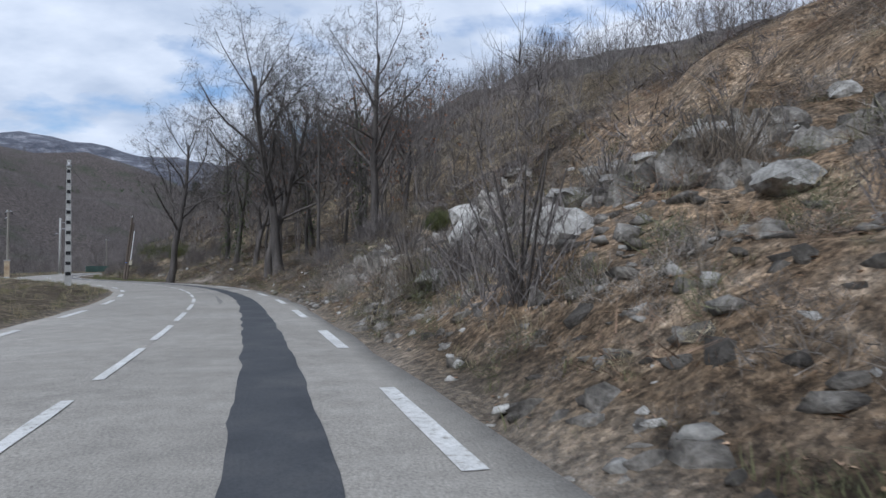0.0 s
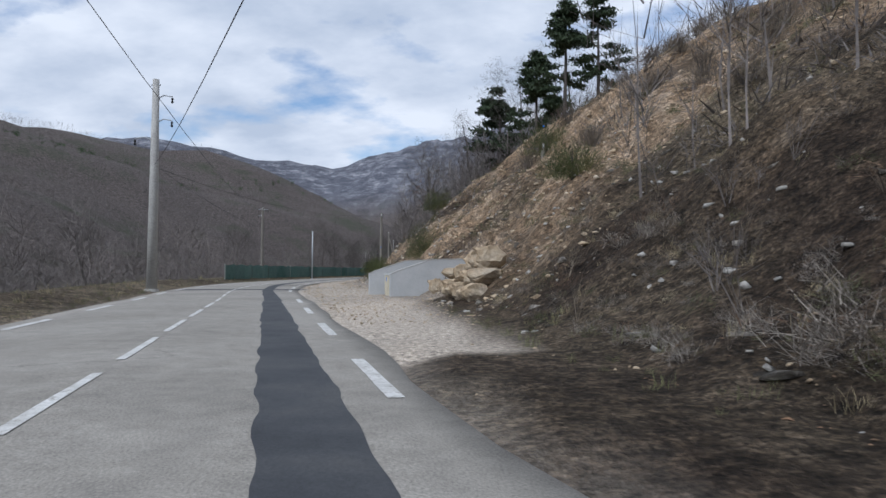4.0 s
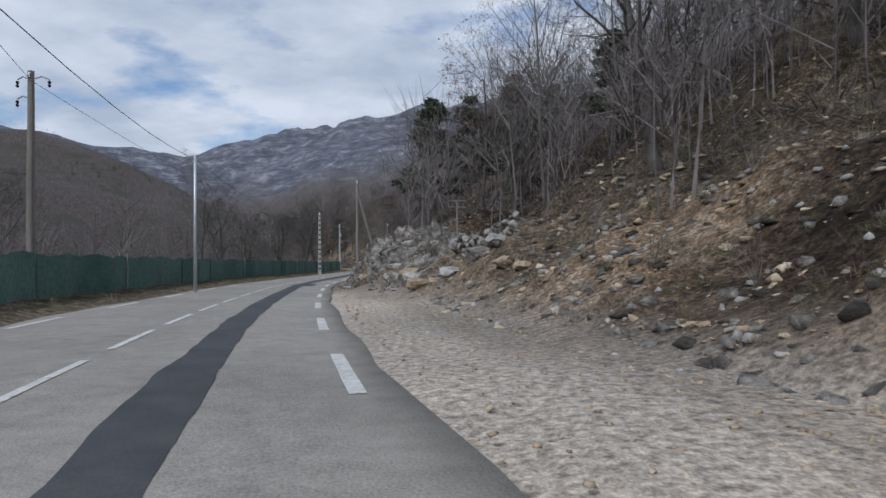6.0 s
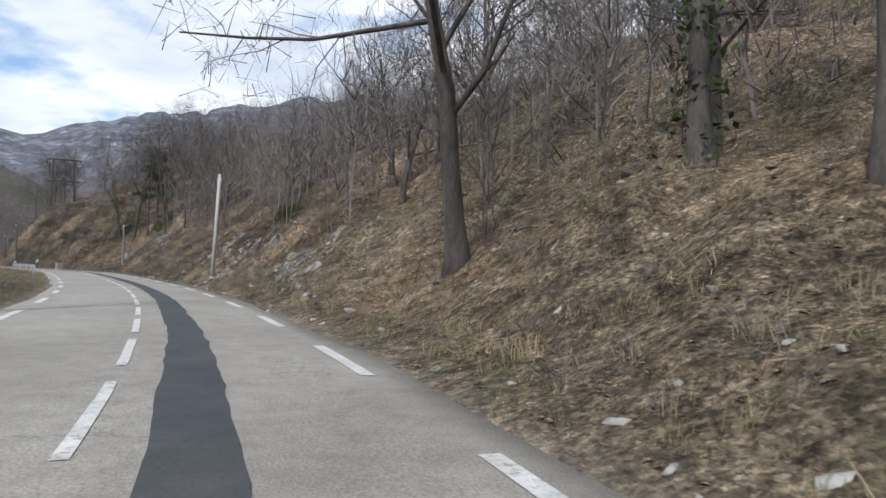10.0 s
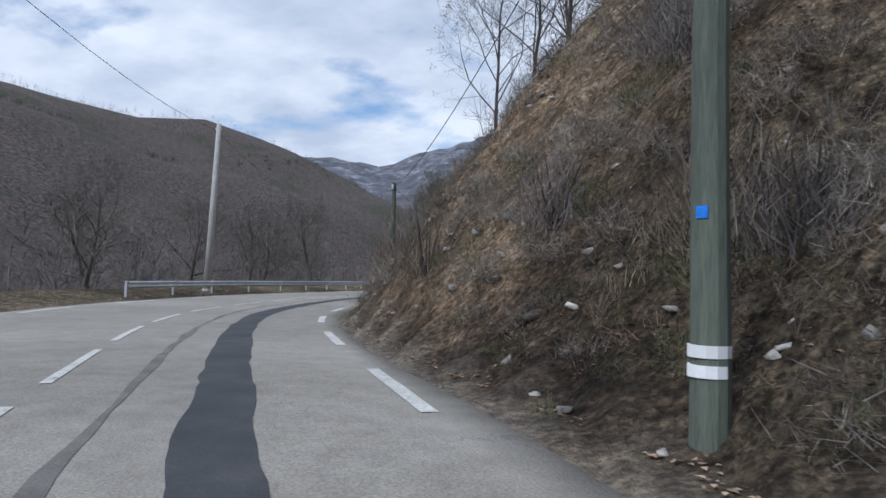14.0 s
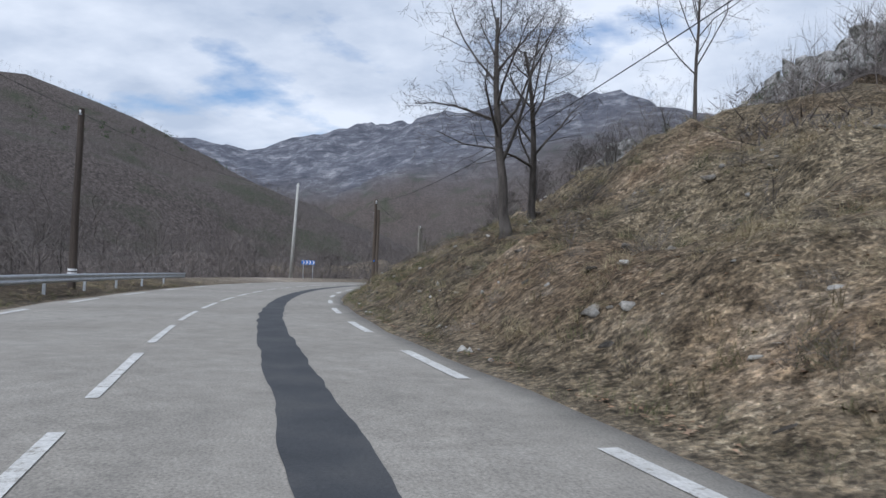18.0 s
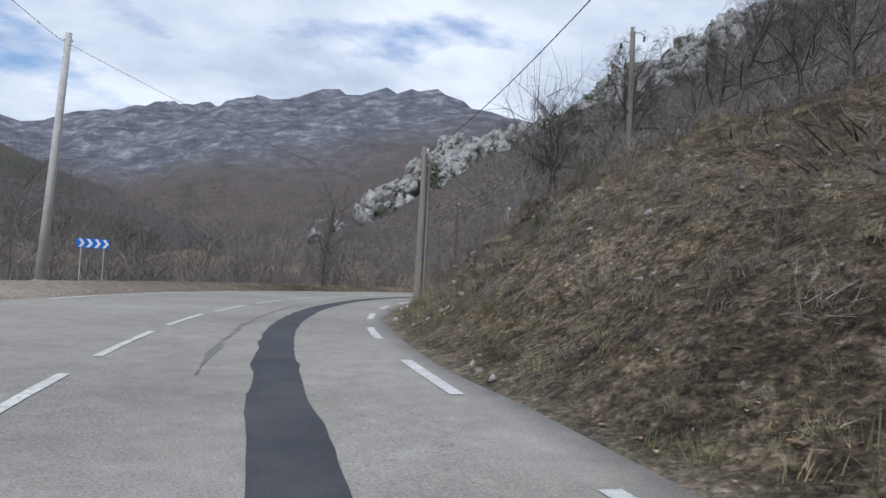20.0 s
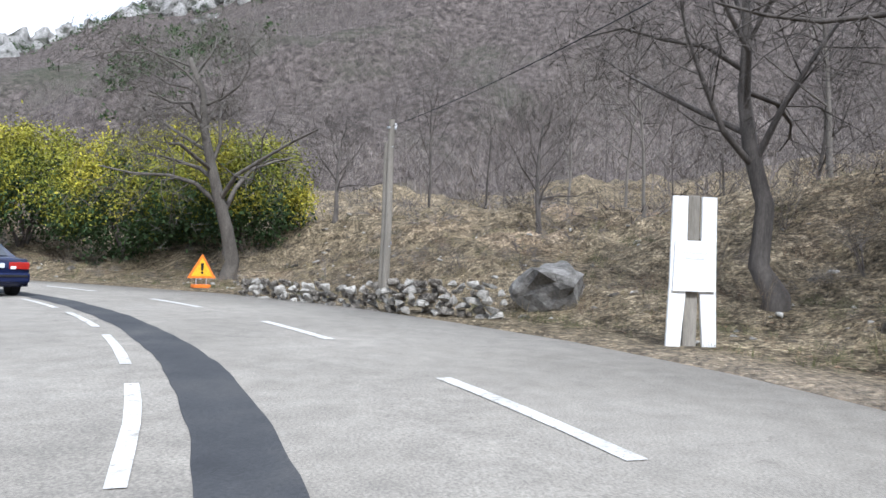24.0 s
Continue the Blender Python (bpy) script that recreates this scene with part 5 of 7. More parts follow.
strew("dry_grass", 201, 10000, grass_models, lambda rs, n: bank_places(rs, n, 0.05, 14, GRASSY, power=1.3), (0.12, 0.38), STRAW, "straw-coloured dry grass tufts on the banks", "grass", 0.2)
strew("verge_grass", 202, 4000, grass_models, lambda rs, n: bank_places(rs, n, -0.9, 1.2, table(-10, 0.3, 60, 0.4, 68, 1, 100, 1, 130, 0.4, 150, 0.03, 215, 0.05, 280, 0.5, 340, 0.6, 440, 0.3, 500, 0.5, 570, 1, 630, 1, 700, 0.6)), (0.10, 0.30), GREEN, "short green grass along the verge", "grass", 0.2)
strew("left_grass", 203, 3800, grass_models, lambda rs, n: bank_places(rs, n, 0.9, 12, lambda s, l: np.where((s > 90) & (s < 118) | (s > 565) & (s < 608), 0.08, 0.8), -1), (0.12, 0.40), STRAW, "dry grass on the valley side verge", "grass", 0.2)
strew("left_green_grass", 204, 3200, grass_models, lambda rs, n: bank_places(rs, n, 0.8, 6, lambda s, l: np.where((s > 90) & (s < 118) | (s > 565) & (s < 608), 0.05, 0.8), -1), (0.10, 0.26), GREEN, "green grass on the valley side verge", "grass", 0.2)
strew("dry_brush", 205, 2600, brush_models, lambda rs, n: bank_places(rs, n, 0.5, 24, SHRUBBY, power=1.4), (0.35, 1.15), BRUSH, "brown leafless brush and brambles on the banks", "brush", 0.25)
strew("grey_brush", 206, 2800, brush_models, lambda rs, n: bank_places(rs, n, 1.5, 34, SHRUBBY, power=1.3), (0.5, 1.6), TWIGS, "grey twiggy shrubs on the banks", "brush", 0.2)
strew("left_brush", 207, 2000, brush_models, lambda rs, n: bank_places(rs, n, 6.0, 40, lambda s, l: np.where((s > 90) & (s < 118) | (s > 565) & (s < 608), 0.2, 0.9), -1), (0.5, 1.7), TWIGS, "grey brush on the valley side", "brush", 0.2)
strew("stones", 208, 9000, pebbles, lambda rs, n: bank_places(rs, n, -0.35, 9, STONY, power=1.7), (0.04, 0.34), STONE, "pale broken limestone on the banks", "stones", 0.3, 0.8, 0.02)
strew("gravel", 209, 6500, pebbles, lambda rs, n: bank_places(rs, n, -5.5, 2.0, lambda s, l: np.where((s > 138) & (s < 222), 1.0, 0.02), power=1.0), (0.03, 0.12), STONE_WARM, "loose gravel on the lay-by", "gravel", 0.3, 0.8)
def bushy(lo, hi, keys, vals):
    return lambda rs, n: bank_places(rs, n, lo, hi, lambda s, l: np.interp(s, keys, vals) * np.clip(1.25 - 0.9 * np.abs(fractal(s, l, 6.0, 19, 2)), 0.1, 1), power=1.15)


strew("pale_bushes", 217, 7500, cushion_models, bushy(0.2, 8, (0, 40, 66, 130, 150, 200, 225, 262, 290, 340, 362, 400, 440, 490, 505, 556, 566, 600, 630, 645, 700), (0.6, 0.9, 0.6, 0.5, 0.12, 0.2, 0.4, 0.35, 0.15, 0.35, 0.7, 0.8, 1, 1, 0.25, 0.25, 0.8, 1, 0.8, 0.4, 0.4)), (0.35, 1.25), PALE_SCRUB, "bushy pale grey-brown scrub clumps on the bank", "scrub", 0.15, 0.9)
strew("olive_bushes", 218, 3200, cushion_models, bushy(0.1, 9, (0, 60, 70, 130, 150, 200, 225, 262, 290, 340, 440, 490, 505, 600, 630, 700), (0.7, 1.2, 1.0, 0.6, 0.1, 0.25, 0.4, 0.4, 0.4, 0.6, 0.9, 0.8, 0.2, 0.8, 0.8, 0.4)), (0.3, 1.15), OLIVE_BUSH, "bushy olive-green clumps on the bank", "scrub", 0.15, 0.9)
STEEP = (0, 30, 36, 66, 70, 128, 134, 224, 230, 262, 268, 345, 372, 400, 410, 494, 503, 590, 598, 630, 640, 660)
big_bushes = [cushion(230 + k, 420, (0.5, 0.62, 0.75)[k % 3], 0.42) for k in range(8)]
strew("tall_scrub", 221, 1500, big_bushes, bushy(0.7, 12, STEEP, (0.5, 0.5, 0.3, 0.3, 1, 0.9, 0, 0, 0.25, 0.25, 0, 0, 0.4, 0.5, 1, 1, 0, 0, 1, 1, 0.2, 0)), (0.8, 2.3), PALE_SCRUB, "waist-high bushy grey-brown scrub on the steep bank", "scrub", 0.15, 0.85)
strew("tall_green_scrub", 222, 560, big_bushes, bushy(0.7, 12, STEEP, (0.3, 0.2, 0.2, 0.2, 1, 0.6, 0, 0, 0.2, 0.2, 0, 0, 0.2, 0.3, 1, 1, 0, 0, 1, 1, 0.2, 0)), (0.7, 2.1), OLIVE_BUSH, "waist-high olive-green bushes on the steep bank", "scrub", 0.15, 0.9)
strew("straw_clumps", 219, 3200, cushion_models, bushy(0.4, 13, (0, 60, 130, 260, 280, 330, 345, 490, 500, 600, 640, 700), (0.3, 0.4, 0.1, 0.15, 1, 1, 0.3, 0.1, 1, 0.6, 0.4, 0.9)), (0.35, 1.1), STRAW_CLUMP, "clumps of pale dead grass on the bank", "grass", 0.15, 0.75)
strew("verge_turf", 220, 2600, grass_models, lambda rs, n: bank_places(rs, n, -2.4, 0.2, lambda s, l: np.where((s > 64) & (s < 92), 1.0, 0.0), span=(60, 96), power=1.0), (0.06, 0.17), GREEN, "short green turf on the wide verge", "grass", 0.2)
strew("rusty_scrub", 214, 5500, fine_mats, lambda rs, n: bank_places(rs, n, 0.2, 16, lambda s, l: np.interp(s, (0, 30, 60, 110, 150, 205, 215, 262, 280, 340, 400, 480, 500, 560, 600, 640, 700), (0.6, 1, 1, 0.4, 0.1, 0.6, 1, 1, 0.4, 0.5, 0.8, 0.7, 0.3, 0.2, 0.5, 0.5, 0.6)), power=1.0), (0.5, 1.5), RUST, "rust-brown brambles and dead bracken on the slope", "scrub", 0.25, 0.9)
strew("slope_brush", 215, 6500, mat_models, lambda rs, n: bank_places(rs, n, 7, 42, lambda s, l: np.where((s > 142) & (s < 182), 0.35, np.where((s > 496) & (s < 596), 0.25, 1.0)), power=1.15), (1.1, 3.4), TWIGS, "dense grey-brown thicket on the upper slope", "scrub", 0.2, 0.9)
rubble_models = [mesh_arrays(rock_model(180 + k, 1, 0.7)) for k in range(6)]
strew("rubble", 216, 7500, rubble_models, lambda rs, n: bank_places(rs, n, -0.2, 7, lambda s, l: np.where((s > 206) & (s < 266), 1.0, np.where((s > 2) & (s < 30), 0.8, np.where((s > 186) & (s < 206), 0.5, 0.03))), power=1.2), (0.10, 0.55), ROCKFACE, "angular broken rock and rubble lying on the bank", "stones", 0.3, 0.8, 0.03)
strew("warm_rubble", 223, 3600, rubble_models, lambda rs, n: bank_places(rs, n, -0.5, 17, lambda s, l: np.interp(s, (136, 146, 198, 210), (0, 1, 1, 0)), span=(136, 210), power=1.3), (0.07, 0.42), STONE_WARM, "ochre and pale broken stone lying on the bare slope", "stones", 0.3, 0.7, 0.03)
strew("slope_tufts", 224, 520, cushion_models, lambda rs, n: bank_places(rs, n, 1.0, 20, lambda s, l: np.interp(s, (138, 146, 180, 205), (1, 1, 1, 0.5)), span=(138, 205), power=0.9), (0.4, 1.3), OLIVE_BUSH, "dark olive tufts scattered over the bare slope", "scrub", 0.15, 0.9)
leaf_v = np.array(((-0.5, 0, 0.02), (0, -0.3, 0.10), (0.5, 0, 0.0), (0, 0.3, 0.14)))
strew("fallen_leaves", 210, 120000, [(leaf_v, np.array(((0, 1, 2, 3),)))], lambda rs, n: bank_places(rs, n, -0.5, 11, LEAFY, power=1.5), (0.05, 0.12), LITTER, "brown fallen leaves on the verge and bank", "leaf litter", 0.5)


crest = ((50, 1180), (100, 1152), (154, 1122), (205, 1078), (257, 1032), (264, 975), (300, 915), (340, 850))
crag_pts = []
for k in range(620):
    u = rs_cliff.uniform(0.8, 6.999)
    i = int(u)
    a, b = np.array(crest[i], float), np.array(crest[i + 1], float)
    down = np.array((-0.62, -0.78)) * 105 * rs_cliff.rand() ** 1.2
    crag_pts.append(a + (b - a) * (u - i) + down + rs_cliff.normal(0, 5, 2))
crag_pts = np.array(crag_pts)
strew("crags", 211, 620, [mesh_arrays(rock_model(150 + k, 2, 1.0)) for k in range(6)], lambda rs, n: crag_pts, (5.0, 25.0), CLIFF, "white limestone crags with dark scrub along the crest", "cliff", 0.2, 1.0, 2.0)


# rocks that stand out of the banks, each a thing of its own
WALL_STONES = [rock_model(340 + k, 2, 0.8) for k in range(6)]
for k, me in enumerate(WALL_STONES):
    me.materials.append(ROCKFACE if k % 2 else STONE)
ROCKS = [rock_model(300 + k, 3, sq) for k, sq in enumerate((0.7, 0.85, 0.6, 0.95, 0.75, 0.65))]
for k, me in enumerate(ROCKS):
    me.materials.append(STONE)
WARM_ROCKS = [rock_model(320 + k, 3, 0.75) for k in range(3)]
for me in WARM_ROCKS:
    me.materials.append(STONE_WARM)


def rock(s, l, w, d, h, turn, warm=False, k=0, rise=0.1, label="grey limestone boulder on the stony bank", group="boulders"):
    p = at(s, l)
    ob = new("boulder", (WARM_ROCKS if warm else ROCKS)[k % (3 if warm else 6)])
    ob.matrix_basis = pose(p.x, p.y, gz(p.x, p.y) + h * rise, 0, 0, turn) @ Matrix.Diagonal((w, d, h, 1))
    return tagged(ob, label, "rock", group)


def cell_blocks(u, v, seed):
    """Broken blocks: every cell a tilted facet, with a gap round it."""
    iu, iv = np.floor(u).astype(np.int64), np.floor(v).astype(np.int64)
    near, second, face = np.full(u.shape, 9.0), np.full(u.shape, 9.0), np.zeros(u.shape)

    def h(a, b, k):
        n = (a * 374761393 + b * 668265263 + (seed * 31 + k) * 974634777) & 0x7FFFFFFF
        n = ((n ^ (n >> 13)) * 1274126177) & 0x7FFFFFFF
        return ((n ^ (n >> 16)) & 0xFFFF) / 65535.0
    for a in (-1, 0, 1):
        for b in (-1, 0, 1):
            cu, cv = iu + a, iv + b
            du, dv = u - cu - h(cu, cv, 1), v - cv - h(cu, cv, 2)
            d = np.hypot(du, dv)
            f = h(cu, cv, 3) + (h(cu, cv, 4) - 0.5) * 1.5 * du + (h(cu, cv, 5) - 0.35) * 1.3 * dv
            closer = d < near
            second = np.where(closer, near, np.minimum(second, d))
            face = np.where(closer, f, face)
            near = np.where(closer, d, near)
    return face - 0.45 * np.clip(1 - (second - near) / 0.16, 0, 1)


def outcrop(s0, s1, d0, d1, amp, seed, label, sink=0.45, step=0.15):
    """Bare rock breaking out of the bank between two distances along the road."""
    ss, dd = np.meshgrid(np.arange(s0, s1, step), np.arange(d0, d1, step))
    s, d = ss.ravel(), dd.ravel()
    l = RIGHT_W(s) + VERGE(s) + d
    tx, ty = np.interp(s, AS, _tx), np.interp(s, AS, _ty)
    x, y = np.interp(s, AS, AX) + ty * l, np.interp(s, AS, AY) - tx * l
    z = ground_height(x, y)[0]
    u, v = s + 0.25 * fractal(s, d, 0.9, seed, 3), d * 1.25 + 0.25 * fractal(s + 40, d, 0.9, seed + 5, 3)
    h = 0.55 * cell_blocks(u / 0.95, v / 0.7, seed) + 0.34 * cell_blocks(u / 0.36, v / 0.28, seed + 1) + 0.16 * fractal(s, d, 0.3, seed + 2, 3) + 0.5 * fractal(s, d, 2.6, seed + 3, 3)
    rim = np.minimum(np.minimum(s - s0, s1 - s) / 2.5, np.minimum(d - d0, d1 - d) / 0.8).clip(0, 1)
    h = amp * (h - sink) * rim - 0.3 * (1 - rim)
    lean = np.arctan(CUT(s))
    x, y, z = x - ty * np.sin(lean) * h, y + tx * np.sin(lean) * h, z + np.cos(lean) * h
    n, m = ss.shape
    i = np.arange(n * m).reshape(n, m)
    f = np.stack([i[:-1, :-1], i[:-1, 1:], i[1:, 1:], i[1:, :-1]], -1).reshape(-1, 4)
    p, co = at((s0 + s1) / 2, float(RIGHT_W(s0)) + d0), np.stack([x, y, z], -1)
    root = empty("rock_outcrop", pose(p.x, p.y, gz(p.x, p.y)), label, "rock", "rock outcrops")
    chunk = np.floor((s[f[:, 0]] - s0) / 5.0).astype(int)
    for k in np.unique(chunk):
        used, back = np.unique(f[chunk == k], return_inverse=True)
        part("ledge", fast_mesh("ledge", co[used] - np.array((p.x, p.y, root.location.z)), back.reshape(-1, 4), ROCKFACE), ROCKFACE, root)
    return root


OUTCROP = "broken grey limestone outcrop breaking out of the bank"
outcrop(4, 30, 0.3, 8.0, 0.95, 901, OUTCROP, 0.62)
outcrop(208, 228, 0.05, 5.2, 0.95, 902, "weathered pale grey rock face with blocky ledges", 0.42)
outcrop(226, 264, 0.1, 6.0, 0.8, 903, OUTCROP, 0.62)
outcrop(264, 284, 1.5, 9.0, 0.6, 904, OUTCROP, 0.85)
outcrop(330, 362, 0.1, 5.0, 0.5, 905, OUTCROP, 0.8)
outcrop(376, 402, 1.0, 8.0, 0.6, 906, "reddish stony outcrop in the brushy bank", 0.95)
outcrop(500, 528, 6.0, 12.0, 0.8, 908, "grey rock ledges on the dry meadow slope", 0.6)
outcrop(608, 632, 0.05, 4.0, 0.5, 909, OUTCROP, 0.5)
outcrop(66, 78, 0.0, 3.0, 0.7, 910, OUTCROP, 0.8)
rs_rock = seeded(77)
# stony bank at the start
for k, (s, d, w, h) in enumerate(((9.0, 2.0, 1.3, 1.1), (12.5, 2.6, 1.5, 1.3), (14.5, 1.6, 1.1, 0.8), (16.5, 3.2, 1.7, 1.4), (18.0, 4.4, 2.0, 1.5), (14.0, 4.8, 1.8, 1.2), (20.0, 2.2, 1.2, 0.8), (22.5, 5.2, 1.9, 1.3), (10.5, 5.6, 1.5, 1.0), (17.5, 7.6, 1.8, 1.3), (24.5, 3.0, 1.2, 0.9), (7.0, 4.0, 1.2, 0.9))):
    rock(s, float(RIGHT_W(s) + VERGE(s)) + d, w * 0.95, w * 0.8, h, 40 * k, k=k, rise=0.12)
# low outcrops of the first bank
for k in range(46):
    s = rs_rock.uniform(2, 30)
    d = rs_rock.uniform(0.2, 8.5)
    w = 0.3 + 0.9 * rs_rock.rand() ** 2
    rock(s, float(RIGHT_W(s) + VERGE(s)) + d, w, w * 0.85, w * rs_rock.uniform(0.6, 1.0), rs_rock.uniform(0, 360), k % 5 == 0, k, 0.05, "rough grey rock of the low outcrop")
# the block of rock and rocks of the steep bank
for x, y, w, h, k in ((-52.2, 209.8, 1.5, 1.2, 1), (-51.2, 210.4, 1.1, 1.0, 4), (-52.6, 212.4, 1.1, 0.95, 2), (-52.9, 214.6, 0.9, 0.8, 5), (-48.4, 250.2, 1.5, 1.5, 0), (-48.0, 251.9, 1.3, 1.2, 5), (-48.9, 248.6, 1.2, 1.0, 3)):
    ob = new("boulder", ROCKS[k])
    ob.matrix_basis = pose(x, y, gz(x, y) + h * 0.2, 0, 0, 37 * k) @ Matrix.Diagonal((w, w * 0.8, h, 1))
    tagged(ob, "large weathered block of grey limestone in the bank", "rock", "boulders")
for k in range(46):
    s = rs_rock.uniform(209, 264)
    d = rs_rock.uniform(0.2, 6.0)
    w = 0.25 + 0.6 * rs_rock.rand() ** 2
    rock(s, float(RIGHT_W(s) + VERGE(s)) + d, w, w * 0.8, w * rs_rock.uniform(0.6, 1.0), rs_rock.uniform(0, 360), k=k, rise=0.1, label="weathered grey rock jutting from the steep bank")
for k in range(22):
    s = rs_rock.choice((rs_rock.uniform(26, 66), rs_rock.uniform(330, 480), rs_rock.uniform(590, 625)))
    d = rs_rock.uniform(0.3, 7.0)
    w = rs_rock.uniform(0.25, 0.7)
    rock(s, float(RIGHT_W(s) + VERGE(s)) + d, w, w * 0.8, w * 0.7, rs_rock.uniform(0, 360), k=k, rise=0.1, label="small pale stone half buried in the bank", group="small stones")
# boulder wall of the lay-by: two rows
for row in range(3):
    for k in range(9 - row * 2):
        s = 144.2 + k * 1.05 + 0.6 * row
        w = rs_rock.uniform(0.7, 1.65)
        rock(s, float(RIGHT_W(s) + VERGE(s)) + 0.3 + 0.42 * row, w, w * 0.8, rs_rock.uniform(0.85, 1.15), rs_rock.uniform(-40, 40) + bearing(s), True, k + row, rise=0.25 + 0.22 * row, label="pale ochre boulder stacked at the foot of the slope", group="stacked boulders")
# pale rubble at the end of the lay-by
for k in range(16):
    s = rs_rock.uniform(198, 219)
    w = rs_rock.uniform(0.5, 1.3)
    rock(s, float(RIGHT_W(s) + VERGE(s)) + rs_rock.uniform(0.2, 2.4), w, w * 0.9, w * 0.6, rs_rock.uniform(0, 360), k % 2 == 0, k, label="pale broken rock at the edge of the lay-by", group="pale rubble")
rock(118.0, 8.0, 1.5, 1.3, 1.1, 20, False, 1, 0.3, "heap of pale rock beside the dirt entrance", "pale rubble")
rock(116.5, 7.2, 1.0, 0.9, 0.7, 70, False, 2, 0.3, "heap of pale rock beside the dirt entrance", "pale rubble")
# boulder by the tall white sign
p_b = (-20.9, 626.6)
ob = new("boulder", ROCKS[3])
ob.matrix_basis = pose(*p_b, gz(*p_b) + 0.35, 0, 0, 25) @ Matrix.Diagonal((2.6, 2.1, 1.7, 1))
ob.data = ob.data.copy()
ob.data.materials[0] = BOULDER
tagged(ob, "large grey boulder beside the tall white sign", "rock", "boulders")


def dry_wall(name, s0, s1, l0, l1, height, label, size=0.34, seed=0, group="dry stone walls", ends=None):
    """A dry stone wall of single stones."""
    rs = seeded(seed)
    a, b = (Vector((*ends[0], 0)), Vector((*ends[1], 0))) if ends else (at(s0, l0), at(s1, l1))
    a.z, b.z = gz(a.x, a.y), gz(b.x, b.y)
    length = (b - a).length
    ang = math.degrees(math.atan2(b.y - a.y, b.x - a.x))
    root = empty(name, pose(a.x, a.y, a.z, 0, 0, ang), label, "stone wall", group)
    rows, count = max(2, int(height / (size * 0.55))), 0
    for r in range(rows):
        x = rs.uniform(0, size * 0.5)
        while x < length and count < 150:
            w = size * rs.uniform(0.6, 1.5)
            g = gz(a.x + (b.x - a.x) * x / length, a.y + (b.y - a.y) * x / length) - a.z
            if r * size * 0.55 < height * (0.75 + 0.3 * lattice(np.array([x * 0.6]), np.array([seed * 1.0]), 8)[0] + 0.15):
                st = new("stone", WALL_STONES[rs.randint(6)])
                st.parent = root
                st.matrix_basis = pose(x + w / 2, rs.normal(0, 0.12), g + (r + rs.uniform(0.2, 0.6)) * size * 0.55, rs.uniform(-25, 25), rs.uniform(-30, 30), rs.uniform(0, 180)) @ Matrix.Diagonal((w * 1.15, w * rs.uniform(0.8, 1.2), size * rs.uniform(0.6, 1.2), 1))
                count += 1
            x += w * 0.93
    return root


dry_wall("dry_stone_wall", 272, 283, 9.0, 10.5, 2.2, "ruined grey dry stone wall above the leafy bank", 0.55, 1)
dry_wall("dry_stone_wall", 291, 302, 11.5, 13.0, 1.2, "low grey terrace wall in the dry grass", 0.45, 2)
dry_wall("dry_stone_wall", 297, 309, 16.5, 18.5, 1.0, "low grey terrace wall higher on the slope", 0.45, 3)
dry_wall("dry_stone_wall", 0, 0, 0, 0, 0.8, "broken dry stone wall behind the verge", 0.36, 4, ends=((-29.6, 614.6), (-26.0, 619.4)))
dry_wall("dry_stone_wall", 665.5, 674.0, 8.0, 6.4, 1.15, "pale dry stone wall by the warning sign", 0.30, 5)
dry_wall("dry_stone_wall", 502, 514, 10.8, 13.0, 0.9, "crumbling grey dry stone wall on the meadow slope", 0.36, 6)
dry_wall("dry_stone_wall", 203, 209, 9.6, 8.6, 0.9, "low grey wall of squared stones above the lay-by", 0.42, 7)


# ---------------------------------------------------------------- shrubs and evergreens
def blade_cloud(rs, n, rad, height, blade, width, upright):
    """Upright thin stems filling a rounded shrub."""
    a, r, u = rs.uniform(0, 6.28, n), rad * rs.rand(n) ** 0.5, rs.rand(n)
    top = height * np.sqrt(np.clip(1 - (r / rad) ** 2, 0.05, 1)) * rs.uniform(0.75, 1.08, n)
    z = top * u**0.7
    p = np.column_stack([np.cos(a) * r, np.sin(a) * r, z])
    d = np.column_stack([np.cos(a) * r / rad * (1 - upright) + rs.normal(0, 0.38, n), np.sin(a) * r / rad * (1 - upright) + rs.normal(0, 0.38, n), np.full(n, 0.8)])
    d /= np.linalg.norm(d, axis=1, keepdims=True)
    c = np.cross(d, rs.normal(size=(n, 3)))
    c = c / np.linalg.norm(c, axis=1, keepdims=True) * width
    ln = blade * rs.uniform(0.5, 1.2, (n, 1))
    v = np.stack([p - c - d * ln * 0.5, p + c - d * ln * 0.5, p + d * ln * 0.5], 1).reshape(-1, 3)
    return v, np.arange(len(v)).reshape(-1, 3)


